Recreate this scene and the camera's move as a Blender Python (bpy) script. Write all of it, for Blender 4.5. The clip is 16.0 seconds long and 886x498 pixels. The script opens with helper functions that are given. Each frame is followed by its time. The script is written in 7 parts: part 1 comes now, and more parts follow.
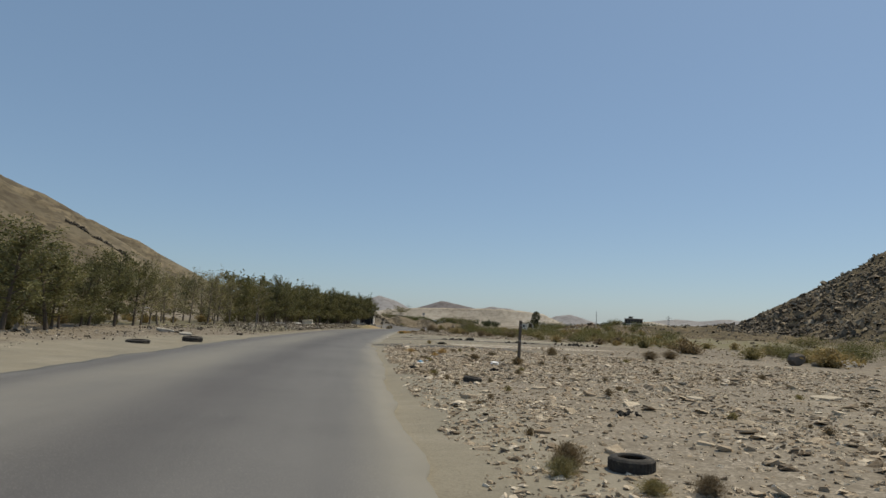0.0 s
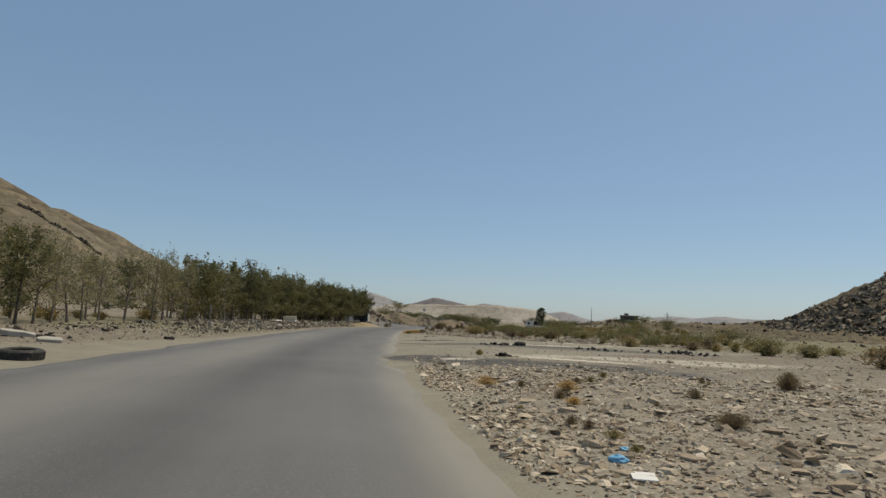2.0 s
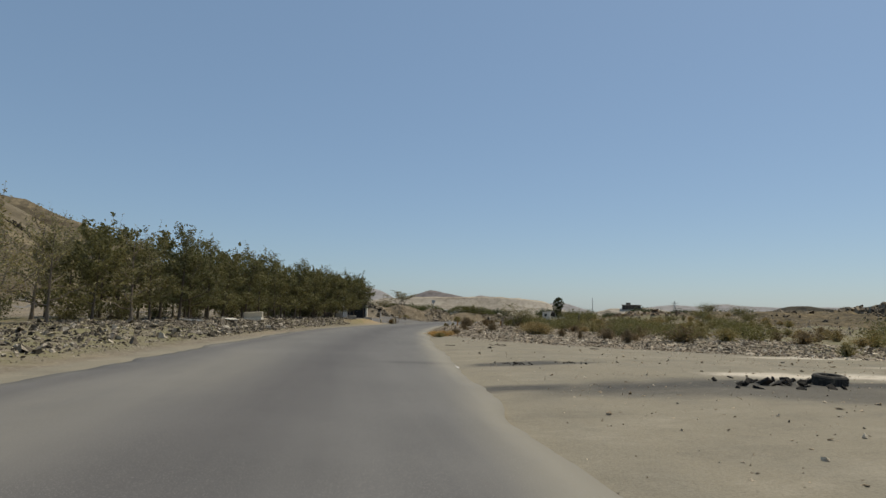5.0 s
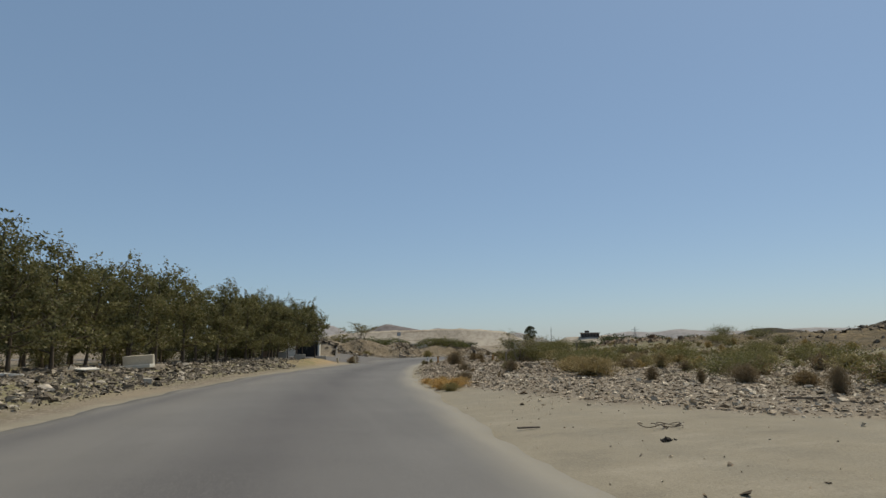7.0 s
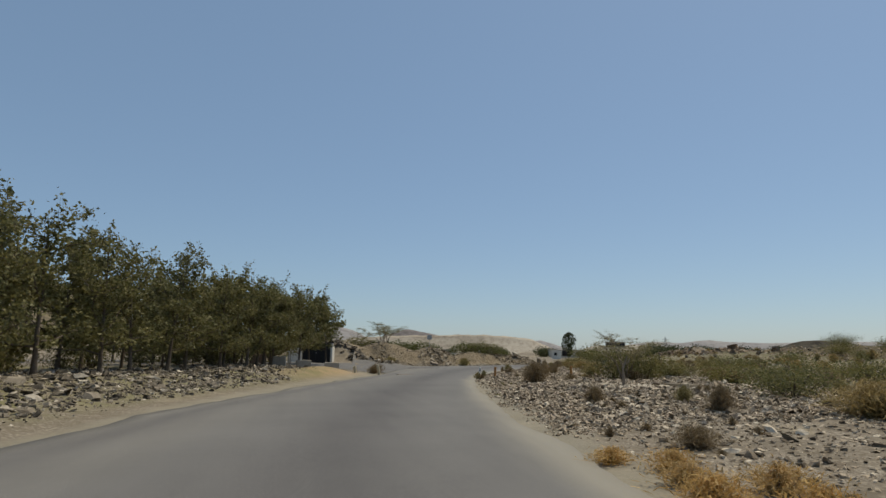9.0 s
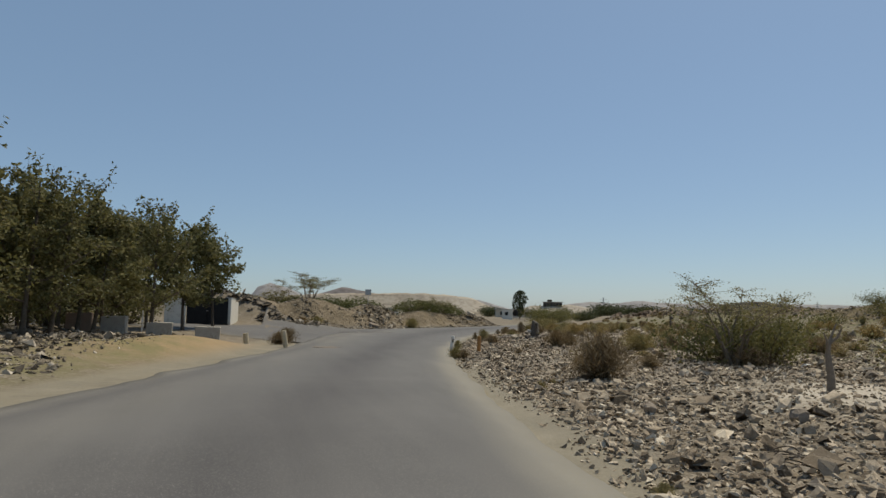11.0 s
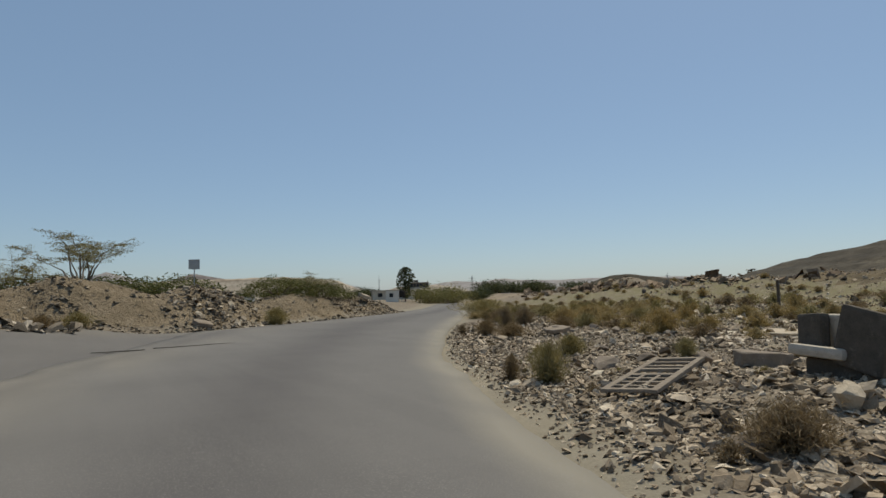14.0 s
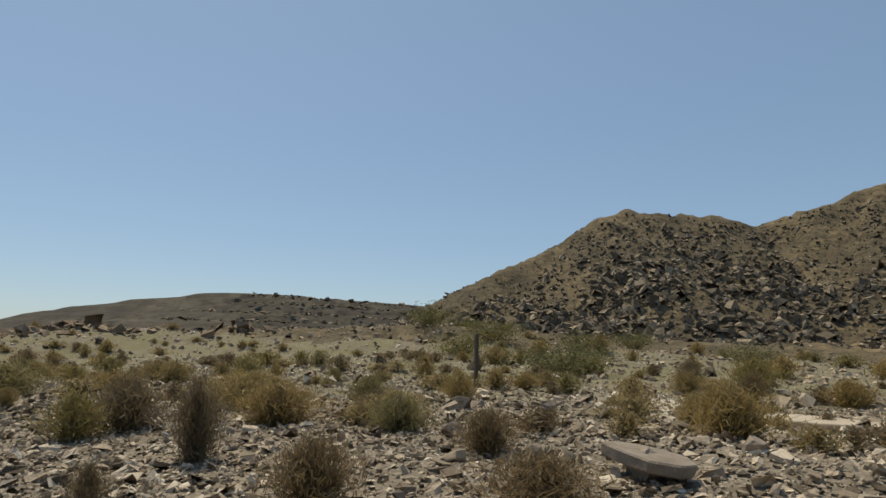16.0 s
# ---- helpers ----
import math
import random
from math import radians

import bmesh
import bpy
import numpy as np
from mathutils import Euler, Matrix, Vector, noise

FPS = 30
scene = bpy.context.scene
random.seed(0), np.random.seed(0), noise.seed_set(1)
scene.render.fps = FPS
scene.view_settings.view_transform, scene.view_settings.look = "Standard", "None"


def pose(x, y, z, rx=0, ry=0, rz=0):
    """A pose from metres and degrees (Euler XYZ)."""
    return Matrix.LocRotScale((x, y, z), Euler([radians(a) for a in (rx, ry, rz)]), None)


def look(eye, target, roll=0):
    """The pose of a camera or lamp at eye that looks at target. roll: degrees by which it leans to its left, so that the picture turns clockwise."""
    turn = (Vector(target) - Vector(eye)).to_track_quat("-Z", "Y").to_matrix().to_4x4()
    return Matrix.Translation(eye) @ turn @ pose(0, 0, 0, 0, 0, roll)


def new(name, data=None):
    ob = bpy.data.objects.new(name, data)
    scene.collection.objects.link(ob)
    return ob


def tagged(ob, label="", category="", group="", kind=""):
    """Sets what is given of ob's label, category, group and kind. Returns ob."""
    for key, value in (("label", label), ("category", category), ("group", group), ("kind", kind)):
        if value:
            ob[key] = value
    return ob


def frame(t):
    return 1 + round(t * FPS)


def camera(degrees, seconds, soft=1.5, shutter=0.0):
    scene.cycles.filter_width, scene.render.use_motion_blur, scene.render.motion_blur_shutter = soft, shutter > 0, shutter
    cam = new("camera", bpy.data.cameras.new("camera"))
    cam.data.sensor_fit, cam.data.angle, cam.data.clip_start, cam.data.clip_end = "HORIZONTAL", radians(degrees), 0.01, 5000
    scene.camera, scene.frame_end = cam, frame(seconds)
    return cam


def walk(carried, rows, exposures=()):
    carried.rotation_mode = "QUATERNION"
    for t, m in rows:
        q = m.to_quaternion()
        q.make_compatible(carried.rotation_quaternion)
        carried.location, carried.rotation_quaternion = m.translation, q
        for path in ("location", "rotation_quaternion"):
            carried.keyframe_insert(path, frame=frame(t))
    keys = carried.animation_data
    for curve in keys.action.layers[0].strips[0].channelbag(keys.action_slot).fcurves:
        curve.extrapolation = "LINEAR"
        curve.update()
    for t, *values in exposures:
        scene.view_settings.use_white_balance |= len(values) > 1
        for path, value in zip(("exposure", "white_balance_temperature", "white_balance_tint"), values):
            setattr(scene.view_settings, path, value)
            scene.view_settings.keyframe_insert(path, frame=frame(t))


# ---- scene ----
cam = camera(69.9, 16.0)
PATH = [
    (0, (0.001, -0.000, 1.664), (0.2871, 1.9654, 1.8967), 2.55),
    (0.5, (-0.094, 5.110, 1.633), (0.2031, 7.0758, 1.8509), 2.62),
    (1, (-0.120, 9.959, 1.602), (0.1738, 11.9240, 1.8355), 2.98),
    (1.5, (-0.109, 14.974, 1.545), (0.1952, 16.9374, 1.7740), 1.87),
    (2, (-0.182, 19.559, 1.550), (0.1347, 21.5210, 1.7749), 2.52),
    (2.5, (-0.152, 24.205, 1.533), (0.1595, 26.1670, 1.7611), 4.07),
    (3, (-0.066, 28.807, 1.523), (0.1957, 30.7797, 1.7229), 1.46),
    (3.5, (0.012, 33.762, 1.515), (0.3130, 35.7297, 1.7063), 2.13),
    (6, (1.009, 56.522, 1.569), (1.4039, 58.4672, 1.8160), -0.27),
    (6.5, (1.312, 61.528, 1.575), (1.7519, 63.4577, 1.8637), -1.11),
    (7, (1.691, 66.304, 1.551), (2.1694, 68.2215, 1.8594), -0.50),
    (7.5, (2.021, 71.149, 1.534), (2.4642, 73.0815, 1.7940), 0.38),
    (8, (2.411, 75.771, 1.549), (2.8336, 77.7008, 1.8581), -0.98),
    (8.5, (2.772, 80.588, 1.566), (3.1605, 82.5202, 1.9060), 0.33),
    (11, (6.883, 104.382, 1.652), (7.4923, 106.2763, 1.8560), 1.08),
    (11.5, (7.858, 109.248, 1.601), (8.4887, 111.1350, 1.8020), 0.56),
    (12, (8.891, 114.056, 1.565), (9.6051, 115.9154, 1.7410), 0.88),
    (12.5, (10.095, 118.792, 1.570), (10.8764, 120.6205, 1.7791), -0.02),
    (13, (11.206, 123.369, 1.593), (12.0241, 125.1769, 1.8452), -0.29),
    (13.5, (12.684, 128.063, 1.612), (13.5754, 129.8373, 1.8513), 0.66),
    (14, (14.243, 132.748, 1.612), (15.2518, 134.4687, 1.7606), -1.20),
    (14.5, (16.030, 137.546, 1.575), (17.1107, 139.2114, 1.8149), -0.20),
    (15, (18.210, 142.297, 1.568), (19.4949, 143.8089, 1.8190), 1.68),
    (15.5, (20.192, 147.696, 1.549), (22.0559, 148.3583, 1.8408), 1.83),
    (16, (22.032, 152.872, 1.497), (23.9989, 152.6958, 1.8127), 0.80),
]
walk(cam, [(t, look(eye, target, roll)) for t, eye, target, roll in PATH], [(0.0, 0.0, 7150, 8), (11.0, 0.0, 7200, 8), (15.5, 0.0, 7300, 8), (16.0, 0.12, 7400, 8)])

# ---------------------------------------------------------------- light
SUN_AZ = 62.0      # degrees to the right of +y
SUN_EL = 63.0
world = bpy.data.worlds.new("sky")
scene.world = world
world.use_nodes = True
wn = world.node_tree
wn.nodes.clear()
sky = wn.nodes.new("ShaderNodeTexSky")
sky.sky_type = "NISHITA"
sky.sun_disc = False
sky.sun_elevation = radians(SUN_EL)
sky.sun_rotation = radians(SUN_AZ)
sky.altitude = 600
sky.air_density, sky.dust_density, sky.ozone_density = 1.0, 1.1, 4.8
bg = wn.nodes.new("ShaderNodeBackground")
bg.inputs[1].default_value = 0.106
wo = wn.nodes.new("ShaderNodeOutputWorld")
# dust in the air pales and evens out the whole sky
haze = wn.nodes.new("ShaderNodeMix")
haze.data_type = "RGBA"
haze.inputs[0].default_value = 0.42
haze.inputs[7].default_value = (2.05, 3.35, 5.2, 1)
wn.links.new(sky.outputs[0], haze.inputs[6])
wn.links.new(haze.outputs[2], bg.inputs[0])
wn.links.new(bg.outputs[0], wo.inputs[0])

sun_data = bpy.data.lights.new("sun", "SUN")
sun_data.energy, sun_data.angle, sun_data.color = 3.15, radians(0.55), (1.0, 0.915, 0.755)
sun = new("sun", sun_data)
sa, se = radians(SUN_AZ), radians(SUN_EL)
to_sun = Vector((math.sin(sa) * math.cos(se), math.cos(sa) * math.cos(se), math.sin(se)))
sun.matrix_world = look(to_sun * 100, (0, 0, 0))


# ---------------------------------------------------------------- materials
class Nodes:
    """A small builder for node materials."""

    def __init__(self, name, rough=0.9):
        self.mat = bpy.data.materials.new(name)
        self.mat.use_nodes = True
        self.tree = self.mat.node_tree
        self.bsdf = self.tree.nodes["Principled BSDF"]
        self.bsdf.inputs["Roughness"].default_value = rough
        self.bsdf.inputs["Specular IOR Level"].default_value = 0.25

    def put(self, value, socket):
        if isinstance(value, bpy.types.NodeSocket):
            self.tree.links.new(value, socket)
        elif isinstance(value, (tuple, list)) and len(value) == 3 and socket.type == "RGBA":
            socket.default_value = (*value, 1)
        else:
            socket.default_value = value

    def coords(self, kind="Object", scale=(1, 1, 1)):
        tc = self.tree.nodes.new("ShaderNodeTexCoord")
        mp = self.tree.nodes.new("ShaderNodeMapping")
        mp.inputs["Scale"].default_value = scale
        self.tree.links.new(tc.outputs[kind], mp.inputs[0])
        return mp.outputs[0]

    def world(self, scale=(1, 1, 1)):
        g = self.tree.nodes.new("ShaderNodeNewGeometry")
        mp = self.tree.nodes.new("ShaderNodeMapping")
        mp.inputs["Scale"].default_value = scale
        self.tree.links.new(g.outputs["Position"], mp.inputs[0])
        return mp.outputs[0]

    def noise(self, scale, detail=4, rough=0.6, at=None):
        n = self.tree.nodes.new("ShaderNodeTexNoise")
        n.inputs["Scale"].default_value, n.inputs["Detail"].default_value, n.inputs["Roughness"].default_value = scale, detail, rough
        if at is not None:
            self.tree.links.new(at, n.inputs["Vector"])
        return n.outputs["Fac"]

    def cells(self, scale, at=None, out="Distance", feature="F1", random_=1.0):
        n = self.tree.nodes.new("ShaderNodeTexVoronoi")
        n.feature = feature
        n.inputs["Scale"].default_value, n.inputs["Randomness"].default_value = scale, random_
        if at is not None:
            self.tree.links.new(at, n.inputs["Vector"])
        return n.outputs[out]

    def ramp(self, fac, stops):
        n = self.tree.nodes.new("ShaderNodeValToRGB")
        self.put(fac, n.inputs[0])
        els = n.color_ramp.elements
        while len(els) < len(stops):
            els.new(0.5)
        for el, (p, c) in zip(els, stops):
            el.position, el.color = p, (*c, 1) if len(c) == 3 else c
        return n.outputs[0]

    def grey(self, fac, a, b):
        n = self.tree.nodes.new("ShaderNodeMapRange")
        self.put(fac, n.inputs[0])
        n.inputs[1].default_value, n.inputs[2].default_value = a, b
        return n.outputs[0]

    def mix(self, fac, a, b, blend="MIX"):
        n = self.tree.nodes.new("ShaderNodeMix")
        n.data_type, n.blend_type = "RGBA", blend
        self.put(fac, n.inputs[0]), self.put(a, n.inputs[6]), self.put(b, n.inputs[7])
        return n.outputs[2]

    def math(self, op, a, b=0.0):
        n = self.tree.nodes.new("ShaderNodeMath")
        n.operation = op
        self.put(a, n.inputs[0]), self.put(b, n.inputs[1])
        return n.outputs[0]

    def attr(self, name):
        n = self.tree.nodes.new("ShaderNodeAttribute")
        n.attribute_name = name
        return n.outputs["Fac"]

    def island(self):
        n = self.tree.nodes.new("ShaderNodeNewGeometry")
        return n.outputs["Random Per Island"]

    def each(self):
        n = self.tree.nodes.new("ShaderNodeObjectInfo")
        return n.outputs["Random"]

    def bump(self, height, strength=0.5, distance=0.02):
        n = self.tree.nodes.new("ShaderNodeBump")
        n.inputs["Strength"].default_value, n.inputs["Distance"].default_value = strength, distance
        self.put(height, n.inputs["Height"])
        self.tree.links.new(n.outputs[0], self.bsdf.inputs["Normal"])

    def color(self, value):
        self.put(value, self.bsdf.inputs["Base Color"])
        return self


def ground_material():
    m = Nodes("desert_ground", 0.95)
    p = m.world()
    broad, fine, grain = m.noise(0.12, 4, 0.6, p), m.noise(1.7, 5, 0.65, p), m.noise(28, 3, 0.7, p)
    earth = m.ramp(broad, [(0.3, (0.235, 0.19, 0.128)), (0.5, (0.285, 0.237, 0.168)), (0.7, (0.345, 0.292, 0.215))])
    earth = m.mix(m.grey(fine, 0.35, 0.7), earth, (0.27, 0.22, 0.16))
    chips = m.cells(7, p, "Color")
    chip_tone = m.ramp(chips, [(0.0, (0.12, 0.10, 0.076)), (0.4, (0.24, 0.205, 0.155)), (0.75, (0.33, 0.285, 0.22)), (1.0, (0.50, 0.45, 0.36))])
    gravel = m.mix(m.grey(m.cells(7, p), 0.12, 0.55), chip_tone, (0.155, 0.128, 0.092))
    small = m.cells(26, p, "Color")
    small_tone = m.ramp(small, [(0.0, (0.10, 0.083, 0.063)), (0.45, (0.20, 0.168, 0.126)), (0.8, (0.35, 0.305, 0.245)), (1.0, (0.52, 0.47, 0.39))])
    gravel = m.mix(m.grey(m.noise(1.3, 4, 0.65, p), 0.38, 0.62), gravel, small_tone)
    gravel = m.mix(m.grey(m.noise(0.5, 3, 0.6, p), 0.58, 0.75), gravel, (0.29, 0.245, 0.175))
    sand = m.mix(fine, (0.285, 0.256, 0.196), (0.24, 0.214, 0.162))
    drift = m.grey(m.noise(0.6, 4, 0.6, m.world((1, 0.35, 1))), 0.45, 0.7)
    sand = m.mix(drift, sand, (0.235, 0.215, 0.17))
    scuff = m.noise(0.5, 6, 0.72, m.world((0.8, 1.2, 1)))
    sand = m.mix(m.grey(scuff, 0.52, 0.74), sand, (0.335, 0.30, 0.235))
    sand = m.mix(m.grey(scuff, 0.47, 0.32), sand, (0.21, 0.188, 0.146))
    tone = m.mix(m.attr("gravel"), earth, gravel)
    tone = m.mix(m.attr("sand"), tone, sand)
    tone = m.mix(m.attr("orange"), tone, m.mix(fine, (0.40, 0.285, 0.165), (0.33, 0.235, 0.14)))
    breakup = m.grey(m.noise(2.6, 5, 0.7, p), 0.22, 0.48)
    crust = m.mix(m.grey(m.noise(3.5, 5, 0.7, p), 0.3, 0.7), (0.07, 0.067, 0.061), (0.115, 0.108, 0.096))
    tone = m.mix(m.math("MULTIPLY", m.attr("tar"), m.grey(m.noise(2.2, 5, 0.7, p), 0.2, 0.36)), tone, crust)
    tone = m.mix(m.math("MULTIPLY", m.attr("pale"), breakup), tone, (0.60, 0.54, 0.45))
    tone = m.mix(m.math("MULTIPLY", m.attr("green"), m.grey(m.noise(0.8, 5, 0.7, p), 0.35, 0.6)), tone, (0.19, 0.18, 0.085))
    tone = m.mix(m.grey(grain, 0.42, 0.8), tone, m.mix(1.0, tone, (0.72, 0.70, 0.68), "MULTIPLY"))
    m.color(tone)
    m.bump(m.math("ADD", m.math("MULTIPLY", fine, 1.0), m.math("MULTIPLY", grain, 0.35)), 0.6, 0.06)
    return m.mat


def road_material():
    m = Nodes("worn_asphalt", 0.85)
    p = m.world()
    fine, grain, wide = m.noise(1.1, 5, 0.6, p), m.noise(60, 2, 0.7, p), m.noise(0.22, 4, 0.6, p)
    along = m.noise(1.0, 4, 0.6, m.world((1.6, 0.06, 1)))
    drift = m.noise(0.5, 3, 0.5, m.world((1.0, 0.16, 1)))
    tone = m.ramp(wide, [(0.3, (0.115, 0.112, 0.110)), (0.7, (0.152, 0.148, 0.143))])
    tone = m.mix(m.math("MULTIPLY", m.grey(along, 0.35, 0.75), 0.35), tone, (0.185, 0.18, 0.172))
    dusty = m.math("MULTIPLY", m.attr("dust"), m.grey(m.math("ADD", m.math("MULTIPLY", fine, 0.15), m.math("MULTIPLY", drift, 0.95)), 0.2, 0.85))
    tone = m.mix(dusty, tone, (0.242, 0.226, 0.19))
    tone = m.mix(m.attr("wear"), tone, m.mix(1.0, tone, (0.70, 0.69, 0.71), "MULTIPLY"))
    tone = m.mix(m.grey(grain, 0.55, 0.8), tone, (0.27, 0.26, 0.24))
    tone = m.mix(m.grey(m.noise(0.9, 2, 0.5, m.world((1, 0.5, 1))), 0.77, 0.81), tone, (0.09, 0.088, 0.085))
    m.color(tone)
    m.bump(m.math("ADD", grain, m.math("MULTIPLY", fine, 0.4)), 0.35, 0.01)
    return m.mat


def stone_material(name, stops, scale=9.0, per_object=False):
    m = Nodes(name, 0.9)
    p = m.world()
    tone = m.ramp(m.each() if per_object else m.island(), stops)
    n = m.noise(scale, 5, 0.65, p)
    tone = m.mix(m.grey(n, 0.35, 0.75), tone, m.mix(1.0, tone, (0.62, 0.58, 0.54), "MULTIPLY"))
    tone = m.mix(m.grey(m.noise(scale * 4, 3, 0.6, p), 0.58, 0.8), tone, (0.42, 0.37, 0.30))
    m.color(tone)
    m.bump(m.math("ADD", n, m.math("MULTIPLY", m.noise(scale * 5, 3, 0.6, p), 0.4)), 0.7, 0.03)
    return m.mat


RUBBLE = [(0.0, (0.10, 0.077, 0.053)), (0.2, (0.22, 0.176, 0.126)), (0.5, (0.385, 0.315, 0.232)), (0.82, (0.55, 0.463, 0.353)), (1.0, (0.78, 0.69, 0.55))]
FLAKES = [(0.0, (0.14, 0.105, 0.07)), (0.2, (0.32, 0.25, 0.172)), (0.5, (0.46, 0.37, 0.265)), (0.8, (0.58, 0.485, 0.36)), (1.0, (0.76, 0.665, 0.53))]
HILLROCK = [(0.0, (0.08, 0.064, 0.047)), (0.4, (0.155, 0.127, 0.092)), (0.75, (0.25, 0.205, 0.146)), (1.0, (0.43, 0.352, 0.25))]
CLODS = [(0.0, (0.16, 0.115, 0.075)), (0.5, (0.25, 0.185, 0.125)), (1.0, (0.36, 0.28, 0.195))]


def hill_material(name, low, mid, high, scale=0.25, strata=0.0, scree=0.0):
    m = Nodes(name, 0.95)
    p = m.world()
    n, f = m.noise(scale, 6, 0.65, p), m.noise(scale * 9, 5, 0.7, p)
    tone = m.ramp(n, [(0.32, low), (0.5, mid), (0.68, high)])
    tone = m.mix(m.grey(f, 0.45, 0.75), tone, m.mix(1.0, tone, (0.55, 0.52, 0.5), "MULTIPLY"))
    if scree:
        chips = m.ramp(m.cells(scree, p, "Color"), [(0.0, (0.45, 0.43, 0.42)), (0.5, (0.95, 0.93, 0.9)), (1.0, (1.75, 1.68, 1.55))])
        tone = m.mix(m.grey(m.noise(scree * 0.12, 4, 0.6, p), 0.36, 0.6), tone, m.mix(1.0, tone, chips, "MULTIPLY"))
    if strata:
        bands = m.noise(1.0, 4, 0.6, m.world((0.012, 0.012, strata)))
        tone = m.mix(m.grey(bands, 0.55, 0.68), tone, m.mix(1.0, tone, (0.6, 0.56, 0.54), "MULTIPLY"))
    m.color(tone)
    m.bump(m.math("ADD", n, m.math("MULTIPLY", f, 0.5)), 0.8, 0.6)
    return m.mat


def leaf_material(name, a, b, c):
    m = Nodes(name, 0.65)
    tone = m.ramp(m.island(), [(0.0, a), (0.5, b), (1.0, c)])
    tone = m.mix(m.math("MULTIPLY", m.each(), 0.45), tone, m.mix(1.0, tone, (1.25, 1.08, 0.7), "MULTIPLY"))
    m.color(tone)
    t = m.tree.nodes.new("ShaderNodeBsdfTranslucent")
    m.put(tone, t.inputs[0])
    s = m.tree.nodes.new("ShaderNodeMixShader")
    s.inputs[0].default_value = 0.38
    out = m.tree.nodes["Material Output"]
    m.tree.links.new(m.bsdf.outputs[0], s.inputs[1])
    m.tree.links.new(t.outputs[0], s.inputs[2])
    m.tree.links.new(s.outputs[0], out.inputs[0])
    return m.mat


def plain(name, a, b, scale=6.0, rough=0.8, bump=0.3, metal=0.0, wear=None):
    m = Nodes(name, rough)
    p = m.coords("Object")
    n, f = m.noise(scale, 5, 0.65, p), m.noise(scale * 7, 3, 0.6, p)
    tone = m.mix(m.grey(n, 0.3, 0.7), a, b)
    if wear:
        tone = m.mix(m.grey(m.noise(scale * 0.6, 6, 0.75, p), 0.56, 0.64), tone, wear)
    tone = m.mix(m.grey(f, 0.5, 0.85), tone, m.mix(1.0, tone, (0.7, 0.68, 0.66), "MULTIPLY"))
    m.color(tone)
    m.bsdf.inputs["Metallic"].default_value = metal
    m.bump(m.math("ADD", n, m.math("MULTIPLY", f, 0.5)), bump, 0.02)
    return m.mat


M_GROUND = ground_material()
M_ROAD = road_material()
M_RUBBLE = stone_material("rubble_stone", RUBBLE)
M_FLAKE = stone_material("gravel_stone", FLAKES, 14)
M_PIECE = stone_material("broken_stone", RUBBLE[:4], 8, True)
M_HILLROCK = stone_material("dark_hill_rock", HILLROCK, 2.2)
M_BOULDER = stone_material("boulder_rock", [(0, (0.22, 0.185, 0.15)), (1, (0.34, 0.29, 0.235))], 3.5, True)
M_CLOD = stone_material("earth_clod", CLODS, 1.6)
M_LEDGE = stone_material("ledge_rock", [(0.0, (0.04, 0.034, 0.027)), (1.0, (0.10, 0.085, 0.066))], 2)
M_HEAP = stone_material("tipped_stone", [(0.0, (0.12, 0.097, 0.07)), (0.4, (0.22, 0.182, 0.135)), (0.8, (0.34, 0.29, 0.22)), (1.0, (0.56, 0.49, 0.39))], 7)
M_DARKROCK = plain("dark_rock", (0.09, 0.08, 0.07), (0.17, 0.14, 0.115), 4, 0.9, 0.8)
M_HILL_R = hill_material("rocky_hill", (0.085, 0.07, 0.045), (0.128, 0.104, 0.065), (0.19, 0.146, 0.085), 0.12, 0.0, 1.6)
M_HILL_L = hill_material("brown_hill", (0.094, 0.077, 0.051), (0.14, 0.117, 0.079), (0.193, 0.163, 0.113), 0.05, 0.22, 0.5)
M_MESA = hill_material("mesa_rock", (0.040, 0.036, 0.029), (0.067, 0.060, 0.047), (0.10, 0.089, 0.069), 0.05, 0.5, 0.35)
M_CLIFF = hill_material("pale_cliff", (0.33, 0.29, 0.235), (0.40, 0.355, 0.29), (0.46, 0.41, 0.34), 0.03, 0.3)
# aerial haze is painted into the grey-mauve base colour of these two
M_FAR_HAZED = hill_material("far_ridge_haze_tint", (0.23, 0.225, 0.23), (0.28, 0.27, 0.27), (0.32, 0.31, 0.30), 0.012)
M_FARDARK_HAZED = hill_material("far_dark_ridge_haze_tint", (0.13, 0.12, 0.125), (0.165, 0.15, 0.15), (0.20, 0.18, 0.175), 0.015)
M_EARTH = hill_material("heaped_earth", (0.19, 0.148, 0.095), (0.265, 0.212, 0.142), (0.33, 0.27, 0.19), 0.7)
M_LEAF = leaf_material("tree_leaves", (0.088, 0.090, 0.035), (0.15, 0.148, 0.062), (0.235, 0.226, 0.12))
M_LEAF_DRY = leaf_material("dusty_leaves", (0.16, 0.152, 0.075), (0.235, 0.22, 0.115), (0.31, 0.285, 0.165))
M_DOME = leaf_material("dense_shrub_leaves", (0.06, 0.07, 0.024), (0.105, 0.115, 0.04), (0.16, 0.165, 0.07))
M_GREEN = leaf_material("shrub_leaves", (0.10, 0.104, 0.038), (0.155, 0.152, 0.06), (0.225, 0.21, 0.10))
M_DARKGREEN = leaf_material("conifer_leaves", (0.04, 0.05, 0.026), (0.06, 0.075, 0.036), (0.09, 0.10, 0.05))
M_STRAW = leaf_material("dry_straw", (0.215, 0.166, 0.075), (0.285, 0.222, 0.105), (0.37, 0.298, 0.155))
M_OLIVE = leaf_material("olive_straw", (0.17, 0.15, 0.066), (0.235, 0.205, 0.095), (0.315, 0.275, 0.145))
